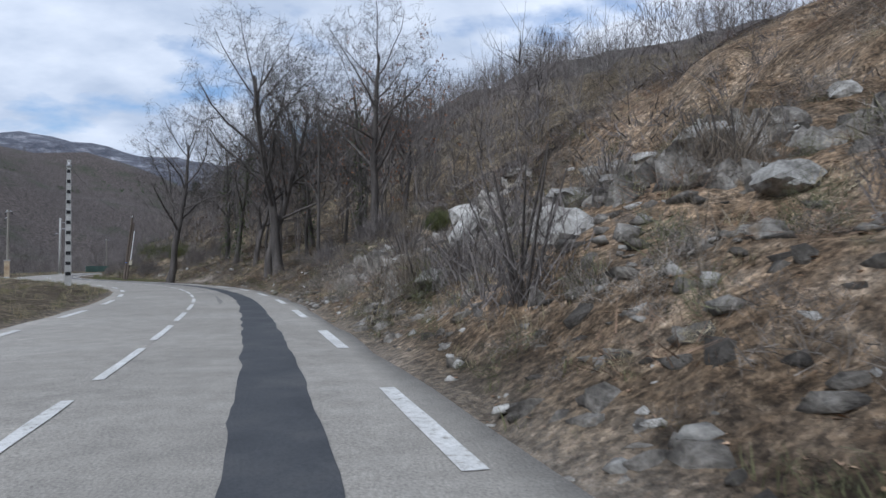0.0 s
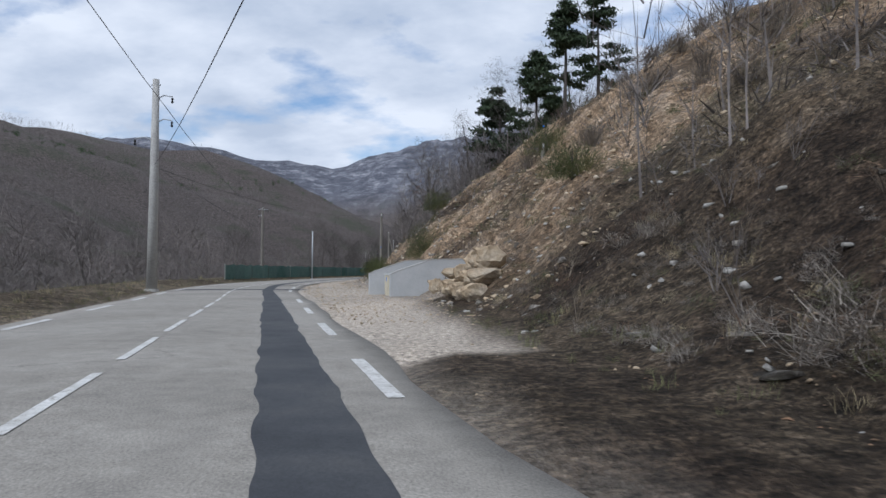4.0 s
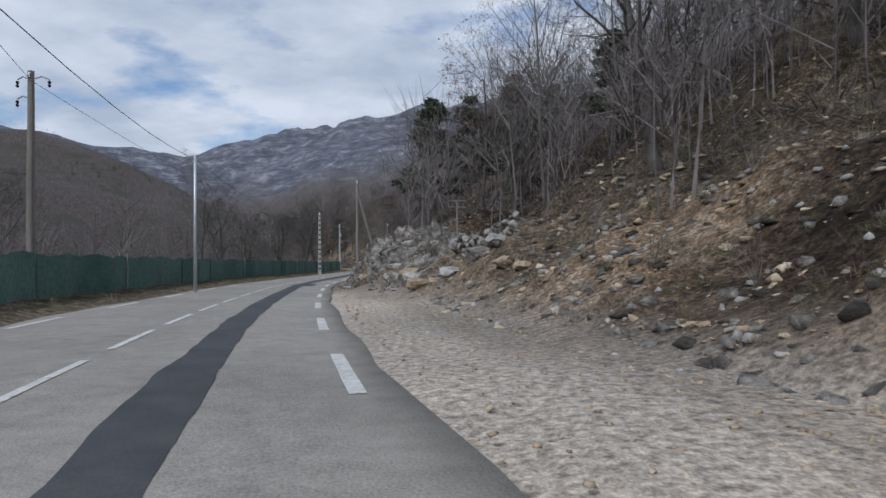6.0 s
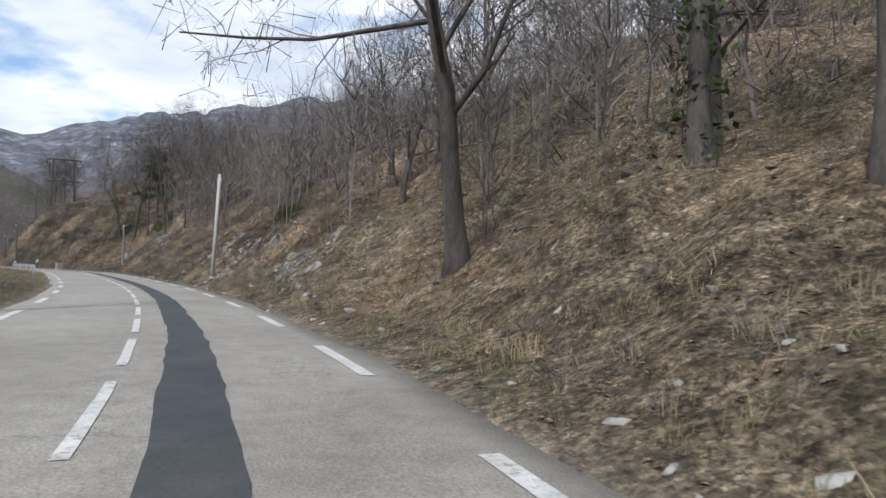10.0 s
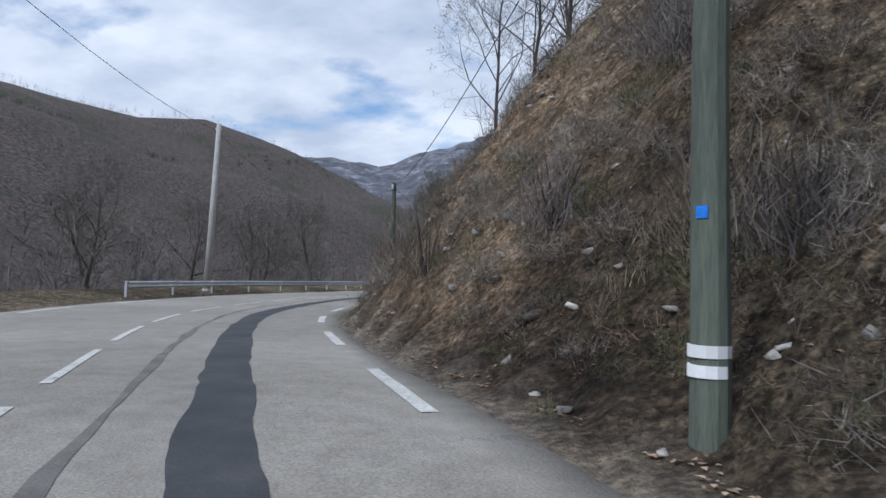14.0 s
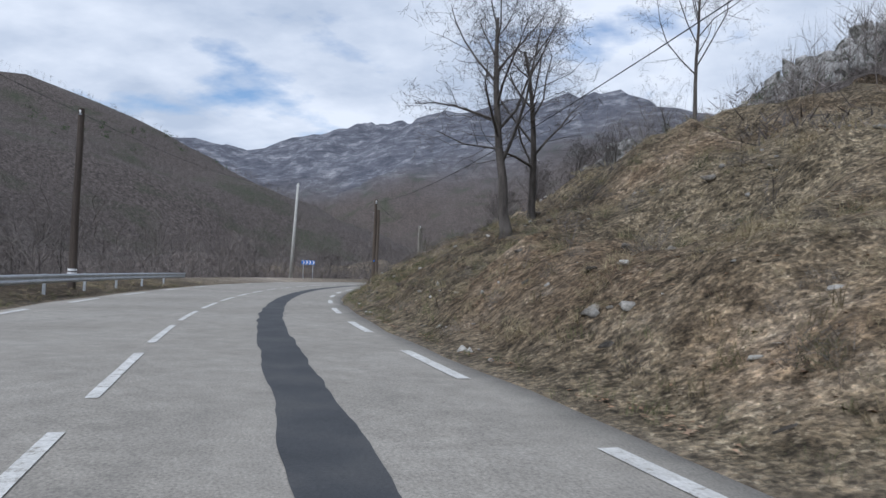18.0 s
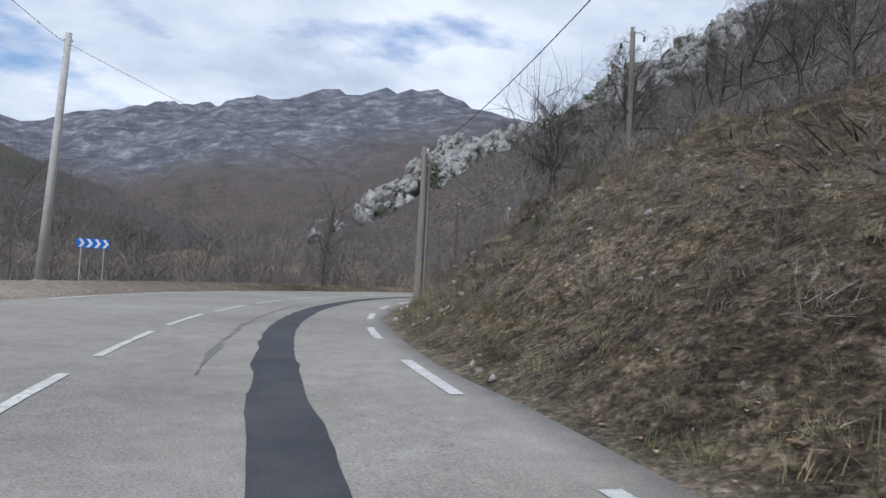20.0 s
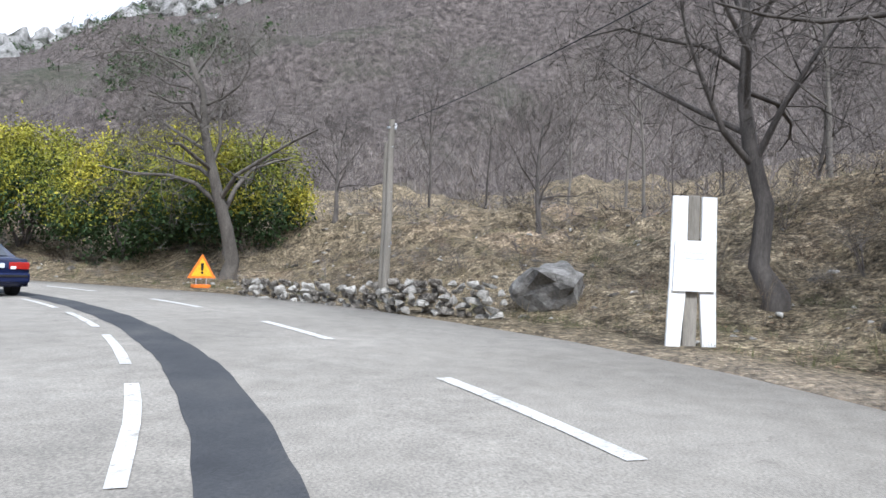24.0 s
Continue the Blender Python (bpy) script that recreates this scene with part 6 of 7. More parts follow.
def shrub(name, x, y, rad, height, mat, label, seed, n=1500, blade=0.4, width=0.012, upright=0.5, group="shrubs", category="shrub"):
    rs = seeded(seed)
    root = empty(name, pose(x, y, gz(x, y) - 0.1), label, category, group)
    segs = []
    for k in range(9):
        a, o = rs.uniform(0, 6.28), rs.uniform(0.2, 0.8) * rad
        segs.append(((rs.normal(0, 0.06), rs.normal(0, 0.06), -0.2), (math.cos(a) * o, math.sin(a) * o, height * rs.uniform(0.55, 0.85)), 0.03, 0.008, 4))
    part("framework", sticks_mesh("framework", segs, BARK), BARK, root)
    vs, fs, base = [], [], 0
    for k in range(6):
        a, o = k * 1.05 + rs.rand(), rad * (0.0 if k == 0 else rs.uniform(0.3, 0.62))
        v, f = blade_cloud(rs, n // 6, rad * rs.uniform(0.45, 0.7), height * rs.uniform(0.7, 1.0), blade, width, upright)
        v[:, 0] += math.cos(a) * o
        v[:, 1] += math.sin(a) * o
        vs.append(v)
        fs.append(f + base)
        base += len(v)
    part("foliage", fast_mesh("foliage", np.concatenate(vs), np.concatenate(fs), mat), mat, root)
    return root


GREENISH = "green broom bush with upright stems on the bank"
for k, (s, d, rad, h) in enumerate(((171, 0.8, 1.25, 1.9), (167, 2.6, 1.5, 2.8), (181, 1.8, 1.2, 1.6), (160, 9, 1.7, 2.2), (180, 7, 1.5, 2.2), (149, 5.5, 1.4, 2.0), (460.5, 4.6, 1.3, 1.7), (466.5, 5.0, 1.4, 1.8), (462, 2.8, 1.0, 1.3), (470.5, 6.2, 1.5, 2.0), (478.5, 4.6, 1.6, 2.6), (477.0, 5.8, 1.8, 2.8), (474.5, 4.0, 1.6, 2.2), (473, 2.6, 1.2, 1.6),
                                    (452.5, 3.0, 1.2, 1.8), (14.0, 3.6, 1.0, 0.9), (27.0, 6.0, 1.1, 1.0), (398, 6.5, 1.2, 1.6), (420, 4.2, 1.1, 1.4), (436, 5.5, 1.2, 1.6), (614, 3.6, 1.3, 1.8), (623, 3.0, 1.2, 1.7), (627, 4.6, 1.5, 2.0), (606, 4.6, 1.1, 1.5),
                                    (631, 3.6, 1.3, 1.9), (627, 3.0, 1.2, 1.8), (634, 4.2, 1.3, 1.9), (624, 4.4, 1.3, 1.9), (629.5, 6.0, 1.6, 2.4), (636.5, 4.2, 1.1, 1.6), (78, 5.0, 1.5, 2.2), (86, 5.5, 1.6, 2.4), (94, 6.0, 1.7, 2.4), (104, 6.0, 1.8, 2.6), (246, 5.0, 0.9, 1.0), (353, 6.0, 1.2, 1.3), (586, 4.5, 1.1, 1.2))):
    p = at(s, float(RIGHT_W(s) + VERGE(s)) + d)
    shrub("broom_bush", p.x, p.y, rad, h, BROOM, GREENISH, 400 + k, 5400, 0.34, 0.006, 0.35, "broom bushes")
for k in range(170):
    s = rs_rock.uniform(142, 164) if k % 6 == 0 else rs_rock.choice((rs_rock.uniform(66, 132), rs_rock.uniform(66, 110), rs_rock.uniform(395, 490), rs_rock.uniform(425, 478), rs_rock.uniform(596, 630), rs_rock.uniform(0, 40)))
    d = rs_rock.uniform(8, 20) if k % 6 == 0 else rs_rock.uniform(0.9, 8.0)
    p = at(s, float(RIGHT_W(s) + VERGE(s)) + d)
    shrub("leafless_shrub", p.x, p.y, rs_rock.uniform(0.7, 1.3), rs_rock.uniform(1.0, 2.4), TWIGS if k % 3 else BRUSH, "grey-brown leafless shrub on the bank", 500 + k, 900, 0.5, 0.007, 0.45, "leafless shrubs")
for k, (x, y, rad, h) in enumerate(((-14.5, 645.0, 3.2, 5.0), (-16.5, 650.5, 3.4, 6.0), (-18.5, 656.5, 3.3, 5.8), (-20.5, 662.5, 3.3, 5.9), (-23.5, 668.5, 3.2, 5.4), (-13.0, 652.0, 3.2, 6.3))):
    rs = seeded(600 + k)
    root = empty("mimosa_bush", pose(x, y, gz(x, y) - 0.1), "dense evergreen bush with yellow-green leaf tips", "bush", "yellow-green bushes")
    segs = [((rs.normal(0, 0.2), rs.normal(0, 0.2), -0.2), (math.cos(a) * rad * 0.6, math.sin(a) * rad * 0.6, h * 0.7), 0.07, 0.015, 5) for a in np.linspace(0, 5.6, 8)]
    part("framework", sticks_mesh("framework", segs, BARK), BARK, root)
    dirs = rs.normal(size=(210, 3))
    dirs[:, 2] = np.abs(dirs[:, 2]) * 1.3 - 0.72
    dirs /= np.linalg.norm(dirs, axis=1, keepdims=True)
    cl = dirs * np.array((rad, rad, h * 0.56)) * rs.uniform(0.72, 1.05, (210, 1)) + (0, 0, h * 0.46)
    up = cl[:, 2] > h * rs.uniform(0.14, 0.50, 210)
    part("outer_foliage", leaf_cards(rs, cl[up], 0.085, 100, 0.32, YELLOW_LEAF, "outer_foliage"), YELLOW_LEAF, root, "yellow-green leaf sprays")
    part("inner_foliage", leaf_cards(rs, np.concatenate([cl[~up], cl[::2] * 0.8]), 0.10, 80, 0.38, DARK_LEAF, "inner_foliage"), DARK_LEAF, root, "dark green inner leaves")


def pine_model(seed, height, full):
    rs = seeded(seed)
    segs = [((0, 0, -0.4), (0.1, 0, height * 0.5), 0.17, 0.11, 8), ((0.1, 0, height * 0.5), (0.0, 0.1, height), 0.11, 0.02, 6)]
    tips = []
    limbs = []
    for k in range(int(26 * full)):
        z = height * rs.uniform(0.28, 0.98)
        a = k * 2.4 + rs.rand()
        ln = (1 - z / height) * height * 0.34 + 0.4
        e = np.array((math.cos(a) * ln, math.sin(a) * ln, z + rs.uniform(-0.3, 0.4)))
        limbs.append(((0.05, 0.03, z), e, 0.04, 0.006, 4))
        for u in np.linspace(0.35, 1.05, 6):
            tips.append(np.array((0.05, 0.03, z)) * (1 - u) + e * u)
    return sticks_mesh("trunk", segs, BARK), sticks_mesh("crown", limbs, BARK), leaf_cards(rs, tips, 0.15, 44, (0.26, 0.26, 0.12), NEEDLES, "needle_mass")


PINES = [pine_model(700, 9.5, 1.2), pine_model(701, 8.0, 1.0), pine_model(702, 11.0, 1.0)]
for x, y, k, sc_ in ((-36.5, 172.0, 0, 1.0), (-34.0, 176.0, 1, 1.0), (-32.0, 168.0, 2, 0.9), (-39.0, 181.0, 1, 1.45), (-47.0, 226.5, 0, 1.15), (-44.0, 224.5, 1, 1.1), (-35.5, 163.0, 0, 0.9), (-39.5, 234.0, 0, 1.0), (-33.0, 236.0, 2, 0.9), (-38.0, 229.0, 1, 1.0), (-41.2, 221.0, 1, 1.0), 
                     (-47.8, 396.5, 0, 1.0), (-40.5, 206.0, 0, 0.7)):
    root = empty("pine", pose(x, y, gz(x, y), 0, 0, 47 * k + x), "dark green pine with layered branches on the slope", "tree", "pines")
    root.scale = (sc_, sc_, sc_)
    for nm, me in zip(("trunk", "crown", "needle_mass"), PINES[k]):
        ob = new(nm, me)
        ob.parent = root

# dark evergreen scrub on the hillside under the crags
rs_scrub = seeded(95)
scrub_at = []
for cx, cy, n, r in ((130, 850, 60, 16), (160, 905, 50, 20), (95, 800, 25, 14), (200, 980, 45, 22), (110, 1060, 40, 22), (175, 1010, 30, 16)):
    scrub_at += [(cx + rs_scrub.normal(0, r), cy + rs_scrub.normal(0, r * 0.7)) for _ in range(n)]
for k in range(150):
    u = rs_scrub.rand()
    scrub_at.append((-690 + 400 * u + rs_scrub.normal(0, 22), 470 + 960 * u + rs_scrub.normal(0, 30)))
for k in range(190):
    u = rs_scrub.rand()
    v = 95 * rs_scrub.rand()
    scrub_at.append((110 + 230 * u - 0.62 * v + rs_scrub.normal(0, 10), 1120 - 270 * u - 0.78 * v + rs_scrub.normal(0, 16)))
scrub_at = np.array(scrub_at)
scrub_z = ground_height(scrub_at[:, 0], scrub_at[:, 1])[0] + 1.8
tagged(new("evergreen_scrub", leaf_cards(rs_scrub, np.column_stack([scrub_at, scrub_z]), 0.7, 46, (1.9, 1.9, 1.3), DARK_LEAF, "evergreen_scrub")), "dark evergreen scrub scattered over the hillside", "scrub", kind="stuff")


# ---------------------------------------------------------------- poles and wires
def mark_bands(root, z, r, mats, h=0.09):
    for k, mat in enumerate(mats):
        part("marker_plate", tube(((0, 0, z + k * h * 1.6), (0, 0, z + k * h * 1.6 + h)), (r, r), 12), mat, root)


def wood_pole(x, y, top, mat, label, radius=0.12, twin=0.0, turn=0.0, lean=(0, 0), bands=(), tag=True, arms=False, base=None):
    z = gz(x, y) if base is None else base
    root = empty("utility_pole", pose(x, y, z, lean[0], lean[1], turn), label, "utility pole", "utility poles")
    h = top - z
    for k in range(2 if twin else 1):
        part("post", tube([(k * twin + 0.01 * math.sin(j * 1.7), 0.01 * math.cos(j), -0.5 + (h * (0.88 if k else 1) + 0.5) * j / 6) for j in range(7)], [radius * (1.1 - 0.3 * j / 6) for j in range(7)], 12), mat, root)
    if twin:
        for u in (0.3, 0.6, 0.85):
            part("bolt", tube(((-radius, 0, h * u), (twin + radius, 0, h * u)), (0.018, 0.018), 6), STEEL, root)
    if tag:
        part("tag", box(0.09, 0.012, 0.09, pose(0, -radius * 1.02, 1.75)), BLUE, root, "small blue plastic tag")
    if bands:
        mark_bands(root, 0.55, radius * 1.12, bands)
    part("cap_bracket", box(0.10, 0.30, 0.06, pose(0, 0, h - 0.25), 0.01), STEEL, root)
    part("insulator", tube(((0, -0.14, h - 0.22), (0, -0.14, h - 0.12), (0, -0.14, h - 0.08)), (0.03, 0.045, 0.02), 8), WHITE, root)
    if arms:
        for a in arms:
            zz, ln, sd = a
            part("crossarm", tube(((0, 0, h - zz), (sd * ln * 0.6, 0, h - zz + 0.12), (sd * ln, 0, h - zz)), (0.035, 0.03, 0.03), 6), STEEL, root)
            part("insulator", tube([(sd * ln, 0, h - zz - 0.05 - 0.07 * j) for j in range(5)], (0.03, 0.075, 0.03, 0.075, 0.03), 8), BLACK, root)
    return root


def ladder_pole(x, y, top, turn, label, recess_shades=True):
    """A tapered concrete pole with a column of recesses, their shade put on as black plates."""
    z = gz(x, y)
    h = top - z
    root = empty("concrete_pole", pose(x, y, z, 0, 0, turn), label, "utility pole", "utility poles")
    part("shaft", tube([(0, 0, -0.5), (0, 0, h)], [0.27, 0.15], 4), CONCRETE, root)
    if recess_shades:
        n = int(h / 0.62)
        for k in range(n):
            zz = 0.7 + k * 0.6
            w = 0.27 - 0.12 * zz / h
            # thin black plate stands in for the shade inside; nothing is hollowed out
            part("recess", box(w * 1.05, 0.02, 0.2, pose(0, 0, zz) @ pose(0, -w * 0.72, 0, 0, 0, 0), 0.004), BLACK, root)
    part("clamp", box(0.26, 0.34, 0.07, pose(0, 0, h - 0.35), 0.01), STEEL, root)
    part("insulator", tube(((0, -0.22, h - 0.33), (0, -0.22, h - 0.22), (0, -0.22, h - 0.16)), (0.03, 0.05, 0.02), 8), WHITE, root)
    return root


def round_pole(x, y, top, mat, r0, r1, label, lean=(0, 0), name="concrete_pole"):
    z = gz(x, y)
    h = top - z
    root = empty(name, pose(x, y, z, *lean, 0), label, "utility pole", "utility poles")
    part("shaft", tube([(0, 0, -0.5), (0, 0, h * 0.5), (0, 0, h)], [r0, (r0 + r1) / 2, r1], 14), mat, root, smooth=True)
    part("collar", tube([(0, 0, 0), (0, 0, 0.12)], [r0 * 1.35, r0 * 1.25], 14), mat, root)
    part("clamp", box(r1 * 3, 0.1, 0.07, pose(0, 0, h - 0.3), 0.01), STEEL, root)
    return root


GREY_WOOD = "weathered grey wooden telephone pole beside the road"
ladder_pole(-16.5, 42.6, 7.6, 20, "tall concrete pole with recessed steps on the grass")
bigp = round_pole(-59.9, 150.6, 11.6, CONCRETE, 0.29, 0.17, "thick round concrete power pole beside the road")
for zz, sd in ((9.3, 1), (8.3, -1), (10.6, 1)):
    part("crossarm", tube(((0, 0, zz - 0.1), (sd * 0.5, -0.1, zz + 0.1), (sd * 1.0, -0.2, zz)), (0.04, 0.035, 0.03), 6), STEEL, bigp)
    part("insulator", tube([(sd * 1.0, -0.2, zz - 0.05 - 0.08 * j) for j in range(5)], (0.03, 0.08, 0.03, 0.08, 0.03), 8), BLACK, bigp)
lp = wood_pole(-22.6, 72.0, 6.6, WOOD_BROWN, "leaning dark twin wooden pole with a white cable box", 0.12, 0.22, 10, (0, 6.5))
part("conduit", tube(((0.36, -0.08, 2.0), (0.36, -0.08, 5.0)), (0.035, 0.035), 8), WHITE, lp, "white plastic pipe")
jb = part("cable_box", box(0.26, 0.16, 0.42, pose(0.40, -0.1, 1.78), 0.02), CABINET, lp, "dirty white cable box")
part("lid", box(0.28, 0.18, 0.06, pose(0.40, -0.1, 2.0), 0.01), STONE_WARM, jb, "rusty lid")
ARMS = ((0.35, 0.75, 1), (0.35, 0.55, -1), (1.15, 0.55, -1))
wood_pole(-43.2, 93.0, 8.7, WOOD_POLE, "tall wooden power pole with three insulator arms", 0.15, arms=ARMS, tag=False, turn=-30)
wood_pole(-68.1, 201.8, 9.3, WOOD_POLE, "tall power pole with curved insulator arms", 0.16, arms=ARMS, tag=False, turn=-10)
wood_pole(-38.3, 153.6, 8.8, WOOD_POLE, "wooden pole on the stony slope above the lay-by", 0.12)
wood_pole(-50.1, 176.5, 6.5, WOOD_POLE, GREY_WOOD + " lay-by")
round_pole(-62.1, 204.4, 6.4, STEEL, 0.085, 0.06, "slim galvanised steel pole by the green fence", name="steel_pole")
ladder_pole(-55.8, 257.6, 7.7, 8, "tall concrete pole with a column of recesses")
tp = ladder_pole(-50.9, 316.9, 9.7, 5, "concrete power pole with a small transformer", False)
for k, sd in enumerate((-1, 1)):
    part("crossarm", tube(((0, 0, 8.9), (sd * 1.0, 0, 8.95)), (0.04, 0.035), 6), STEEL, tp)
    part("insulator", tube([(sd * 0.95, 0, 8.85 - 0.07 * j) for j in range(5)], (0.03, 0.08, 0.03, 0.08, 0.03), 8), BLACK, tp)
part("transformer", box(0.5, 0.42, 0.7, pose(0.05, -0.42, 7.2), 0.05), STEEL, tp, "grey transformer can")
wood_pole(-53.5, 221.4, 7.4, WOOD_POLE, "wooden pole with a slanting strut on the rocky bank", 0.12)
sp = empty("pole_strut", pose(-52.1, 221.9, gz(-52.1, 221.9), 0, 0, 0), "slanting timber strut against the wooden pole", "pole strut", "utility poles")
part("post", tube(((0.3, 0.1, -0.4), (-1.35, -0.5, 6.3 - gz(-52.1, 221.9))), (0.11, 0.09), 10), WOOD_POLE, sp)
an = empty("wire_frame_post", pose(-50.0, 203.0, gz(-50.0, 203.0)), "thin post with short crossbars on the bank", "post", "utility poles")
part("post", tube(((0, 0, -0.3), (0, 0, 2.1)), (0.04, 0.035), 8), WOOD_POLE, an)
for zz in (1.75, 2.05):
    part("crossbar", tube(((-0.42, 0, zz), (0.42, 0, zz)), (0.025, 0.025), 6), WOOD_POLE, an)
wood_pole(-47.2, 258.6, 6.4, WOOD_POLE, GREY_WOOD, 0.12)
wood_pole(-42.3, 299.4, 6.9, WOOD_POLE, GREY_WOOD, 0.10)
pw = at(350, 4.6)
round_pole(pw.x, pw.y, 6.2, CONCRETE, 0.11, 0.08, "slim pale concrete pole leaning over the bend", (0, 2))
wood_pole(-50.9, 385.0, 5.4, WOOD_POLE, GREY_WOOD, 0.10)
round_pole(-86.0, 451.3, 9.9, CONCRETE, 0.22, 0.13, "tall round concrete pole behind the crash barrier", (0, 2))
wood_pole(-75.2, 406.0, 8.6, WOOD_DARK, "dark creosoted power pole with short arms", 0.16, arms=((0.3, 0.6, 1), (0.3, 0.6, -1)), tag=False, bands=(WHITE,))
wood_pole(-67.6, 418.3, 6.4, WOOD_GREEN, "green-treated wooden pole with two white bands", 0.14, 0, -40, bands=(WHITE, WHITE))
wood_pole(-73.9, 442.8, 5.4, WOOD_GREEN, "green-treated wooden pole with a white band", 0.11, 0, -20, bands=(WHITE,))
round_pole(-71.9, 494.4, 6.2, STEEL, 0.075, 0.055, "galvanised steel pole in the dry grass", name="steel_pole")
wood_pole(-71.6, 466.9, 5.4, WOOD_POLE, GREY_WOOD, 0.11)
wood_pole(-90.6, 533.0, 7.5, WOOD_DARK, "dark creosoted pole behind the crash barrier", 0.15, bands=(WHITE, WHITE), tag=False)
wood_pole(-78.5, 550.2, 6.2, WOOD_BROWN, "dark weathered twin pole at the foot of the grass bank", 0.12, 0.2, 10)
round_pole(-87.7, 582.1, 11.0, CONCRETE, 0.21, 0.13, "tall round concrete pole by the bend sign", (0, 2))
wood_pole(-74.0, 573.0, 6.2, WOOD_POLE, GREY_WOOD, 0.14, 0.24, 30)
wood_pole(-61.5, 577.5, 14.6, WOOD_POLE, "tall power pole on the meadow slope", 0.15, arms=((0.3, 0.7, 1), (0.9, 0.7, -1)), tag=False)
wood_pole(-57.4, 609.4, 8.8, WOOD_BROWN, "twin dark wooden pole on the valley verge", 0.13, 0.26, 60)
wood_pole(-59.2, 595.0, 7.0, WOOD_POLE, "twin weathered wooden pole at the foot of the bank", 0.13, 0.25, 35)
wood_pole(-36.9, 637.9, 6.9, WOOD_POLE, "thin wooden pole on the grass inside the bend", 0.10)
wood_pole(-20.2, 632.2, 5.5, WOOD_POLE, "twin grey wooden pole by the dry stone wall", 0.11, 0.2, 70)
wood_pole(-35.2, 611.4, 6.0, WOOD_POLE, "pale weathered wooden pole on the leafy verge", 0.12)

# portal pole of the power line on the crest
hp = empty("portal_pole", pose(-63.6, 431.8, 0), "tall two-legged wooden power line portal on the crest", "power pylon")
for sx in (-1.6, 1.6):
    g = gz(-63.6 + sx, 431.8)
    part("leg", tube(((sx * 1.06, 0, g - 0.6), (sx, 0, 18.5)), (0.16, 0.12), 10), WOOD_DARK, hp)
for zz, ln in ((18.3, 2.7), (14.6, 2.5)):
    part("crossbeam", box(ln * 2, 0.14, 0.2, pose(0, 0, zz), 0.02), WOOD_DARK, hp)
for sx in (-2.5, 0, 2.5):
    part("insulator", tube([(sx, 0, 18.15 - 0.1 * j) for j in range(6)], (0.03, 0.09, 0.03, 0.09, 0.03, 0.02), 8), BLACK, hp)


def wire(a, b, sag, r=0.010, label="black telephone cable slung between poles"):
    n = 14
    pts = [Vector(a).lerp(Vector(b), k / n) - Vector((0, 0, sag * 4 * (k / n) * (1 - k / n))) for k in range(n + 1)]
    me = bpy.data.meshes.new("cable")
    bm = tube(pts, [r] * (n + 1), 5)
    bm.to_mesh(me)
    bm.free()
    me.materials.append(BLACK)
    tagged(new("cable", me), label, "cable", "overhead cables")


for a, b, sag in (((-16.5, 42.6, 7.3), (-21.9, 72.0, 6.4), 0.7), ((-21.9, 72.0, 6.4), (-59.9, 150.6, 6.9), 1.8), ((-59.9, 150.6, 6.9), (-62.1, 204.4, 6.2), 1.6), ((-59.9, 150.6, 6.8), (-50.1, 176.5, 6.3), 0.9), ((-38.3, 153.6, 8.5), (-50.1, 176.5, 6.3), 0.7),
                  ((-62.1, 204.4, 6.2), (-55.8, 257.6, 7.4), 1.5), ((-53.5, 221.4, 7.2), (-55.8, 257.6, 7.4), 1.0), ((-55.8, 257.6, 7.4), (-47.2, 258.6, 6.2), 0.3), ((-47.2, 258.6, 6.2), (-42.3, 299.4, 6.7), 0.9), ((-55.8, 257.6, 7.4), (-50.9, 316.9, 8.9), 1.2),
                  ((-50.9, 316.9, 8.9), (-75.2, 406.0, 8.2), 2.0), ((-75.2, 406.0, 8.2), (-86.0, 451.3, 9.6), 1.3), ((-50.9, 385.0, 5.2), (-67.6, 418.3, 6.2), 0.8), ((-67.6, 418.3, 6.2), (-73.9, 442.8, 5.2), 0.6), ((-73.9, 442.8, 5.2), (-71.6, 466.9, 5.2), 0.6),
                  ((-71.6, 466.9, 5.2), (-71.9, 494.4, 6.0), 0.5), ((-86.0, 451.3, 9.6), (-90.6, 533.0, 7.3), 1.8), ((-71.9, 494.4, 6.0), (-78.5, 550.2, 6.0), 1.2), ((-90.6, 533.0, 7.3), (-87.7, 582.1, 10.7), 0.9), ((-78.5, 550.2, 6.0), (-74.0, 572.6, 6.0), 0.5),
                  ((-74.0, 572.6, 6.0), (-59.0, 594.8, 6.8), 0.6), ((-87.7, 582.1, 10.7), (-57.4, 609.4, 8.5), 1.2), ((-57.4, 609.4, 8.5), (-36.9, 637.9, 6.7), 0.9), ((-59.0, 594.8, 6.8), (-35.2, 611.4, 5.8), 0.6), ((-35.2, 611.4, 5.8), (-20.2, 632.2, 5.3), 0.5),
                  ((-43.2, 93.0, 8.3), (-68.1, 201.8, 8.9), 2.2), ((-68.1, 201.8, 8.9), (-50.9, 316.9, 8.8), 2.4)):
    wire(a, b, sag)


# ---------------------------------------------------------------- barriers and fence
def w_profile():
    return [(0.0, -0.155), (0.05, -0.11), (0.05, -0.06), (0.0, -0.02), (0.0, 0.02), (0.05, 0.06), (0.05, 0.11), (0.0, 0.155)]


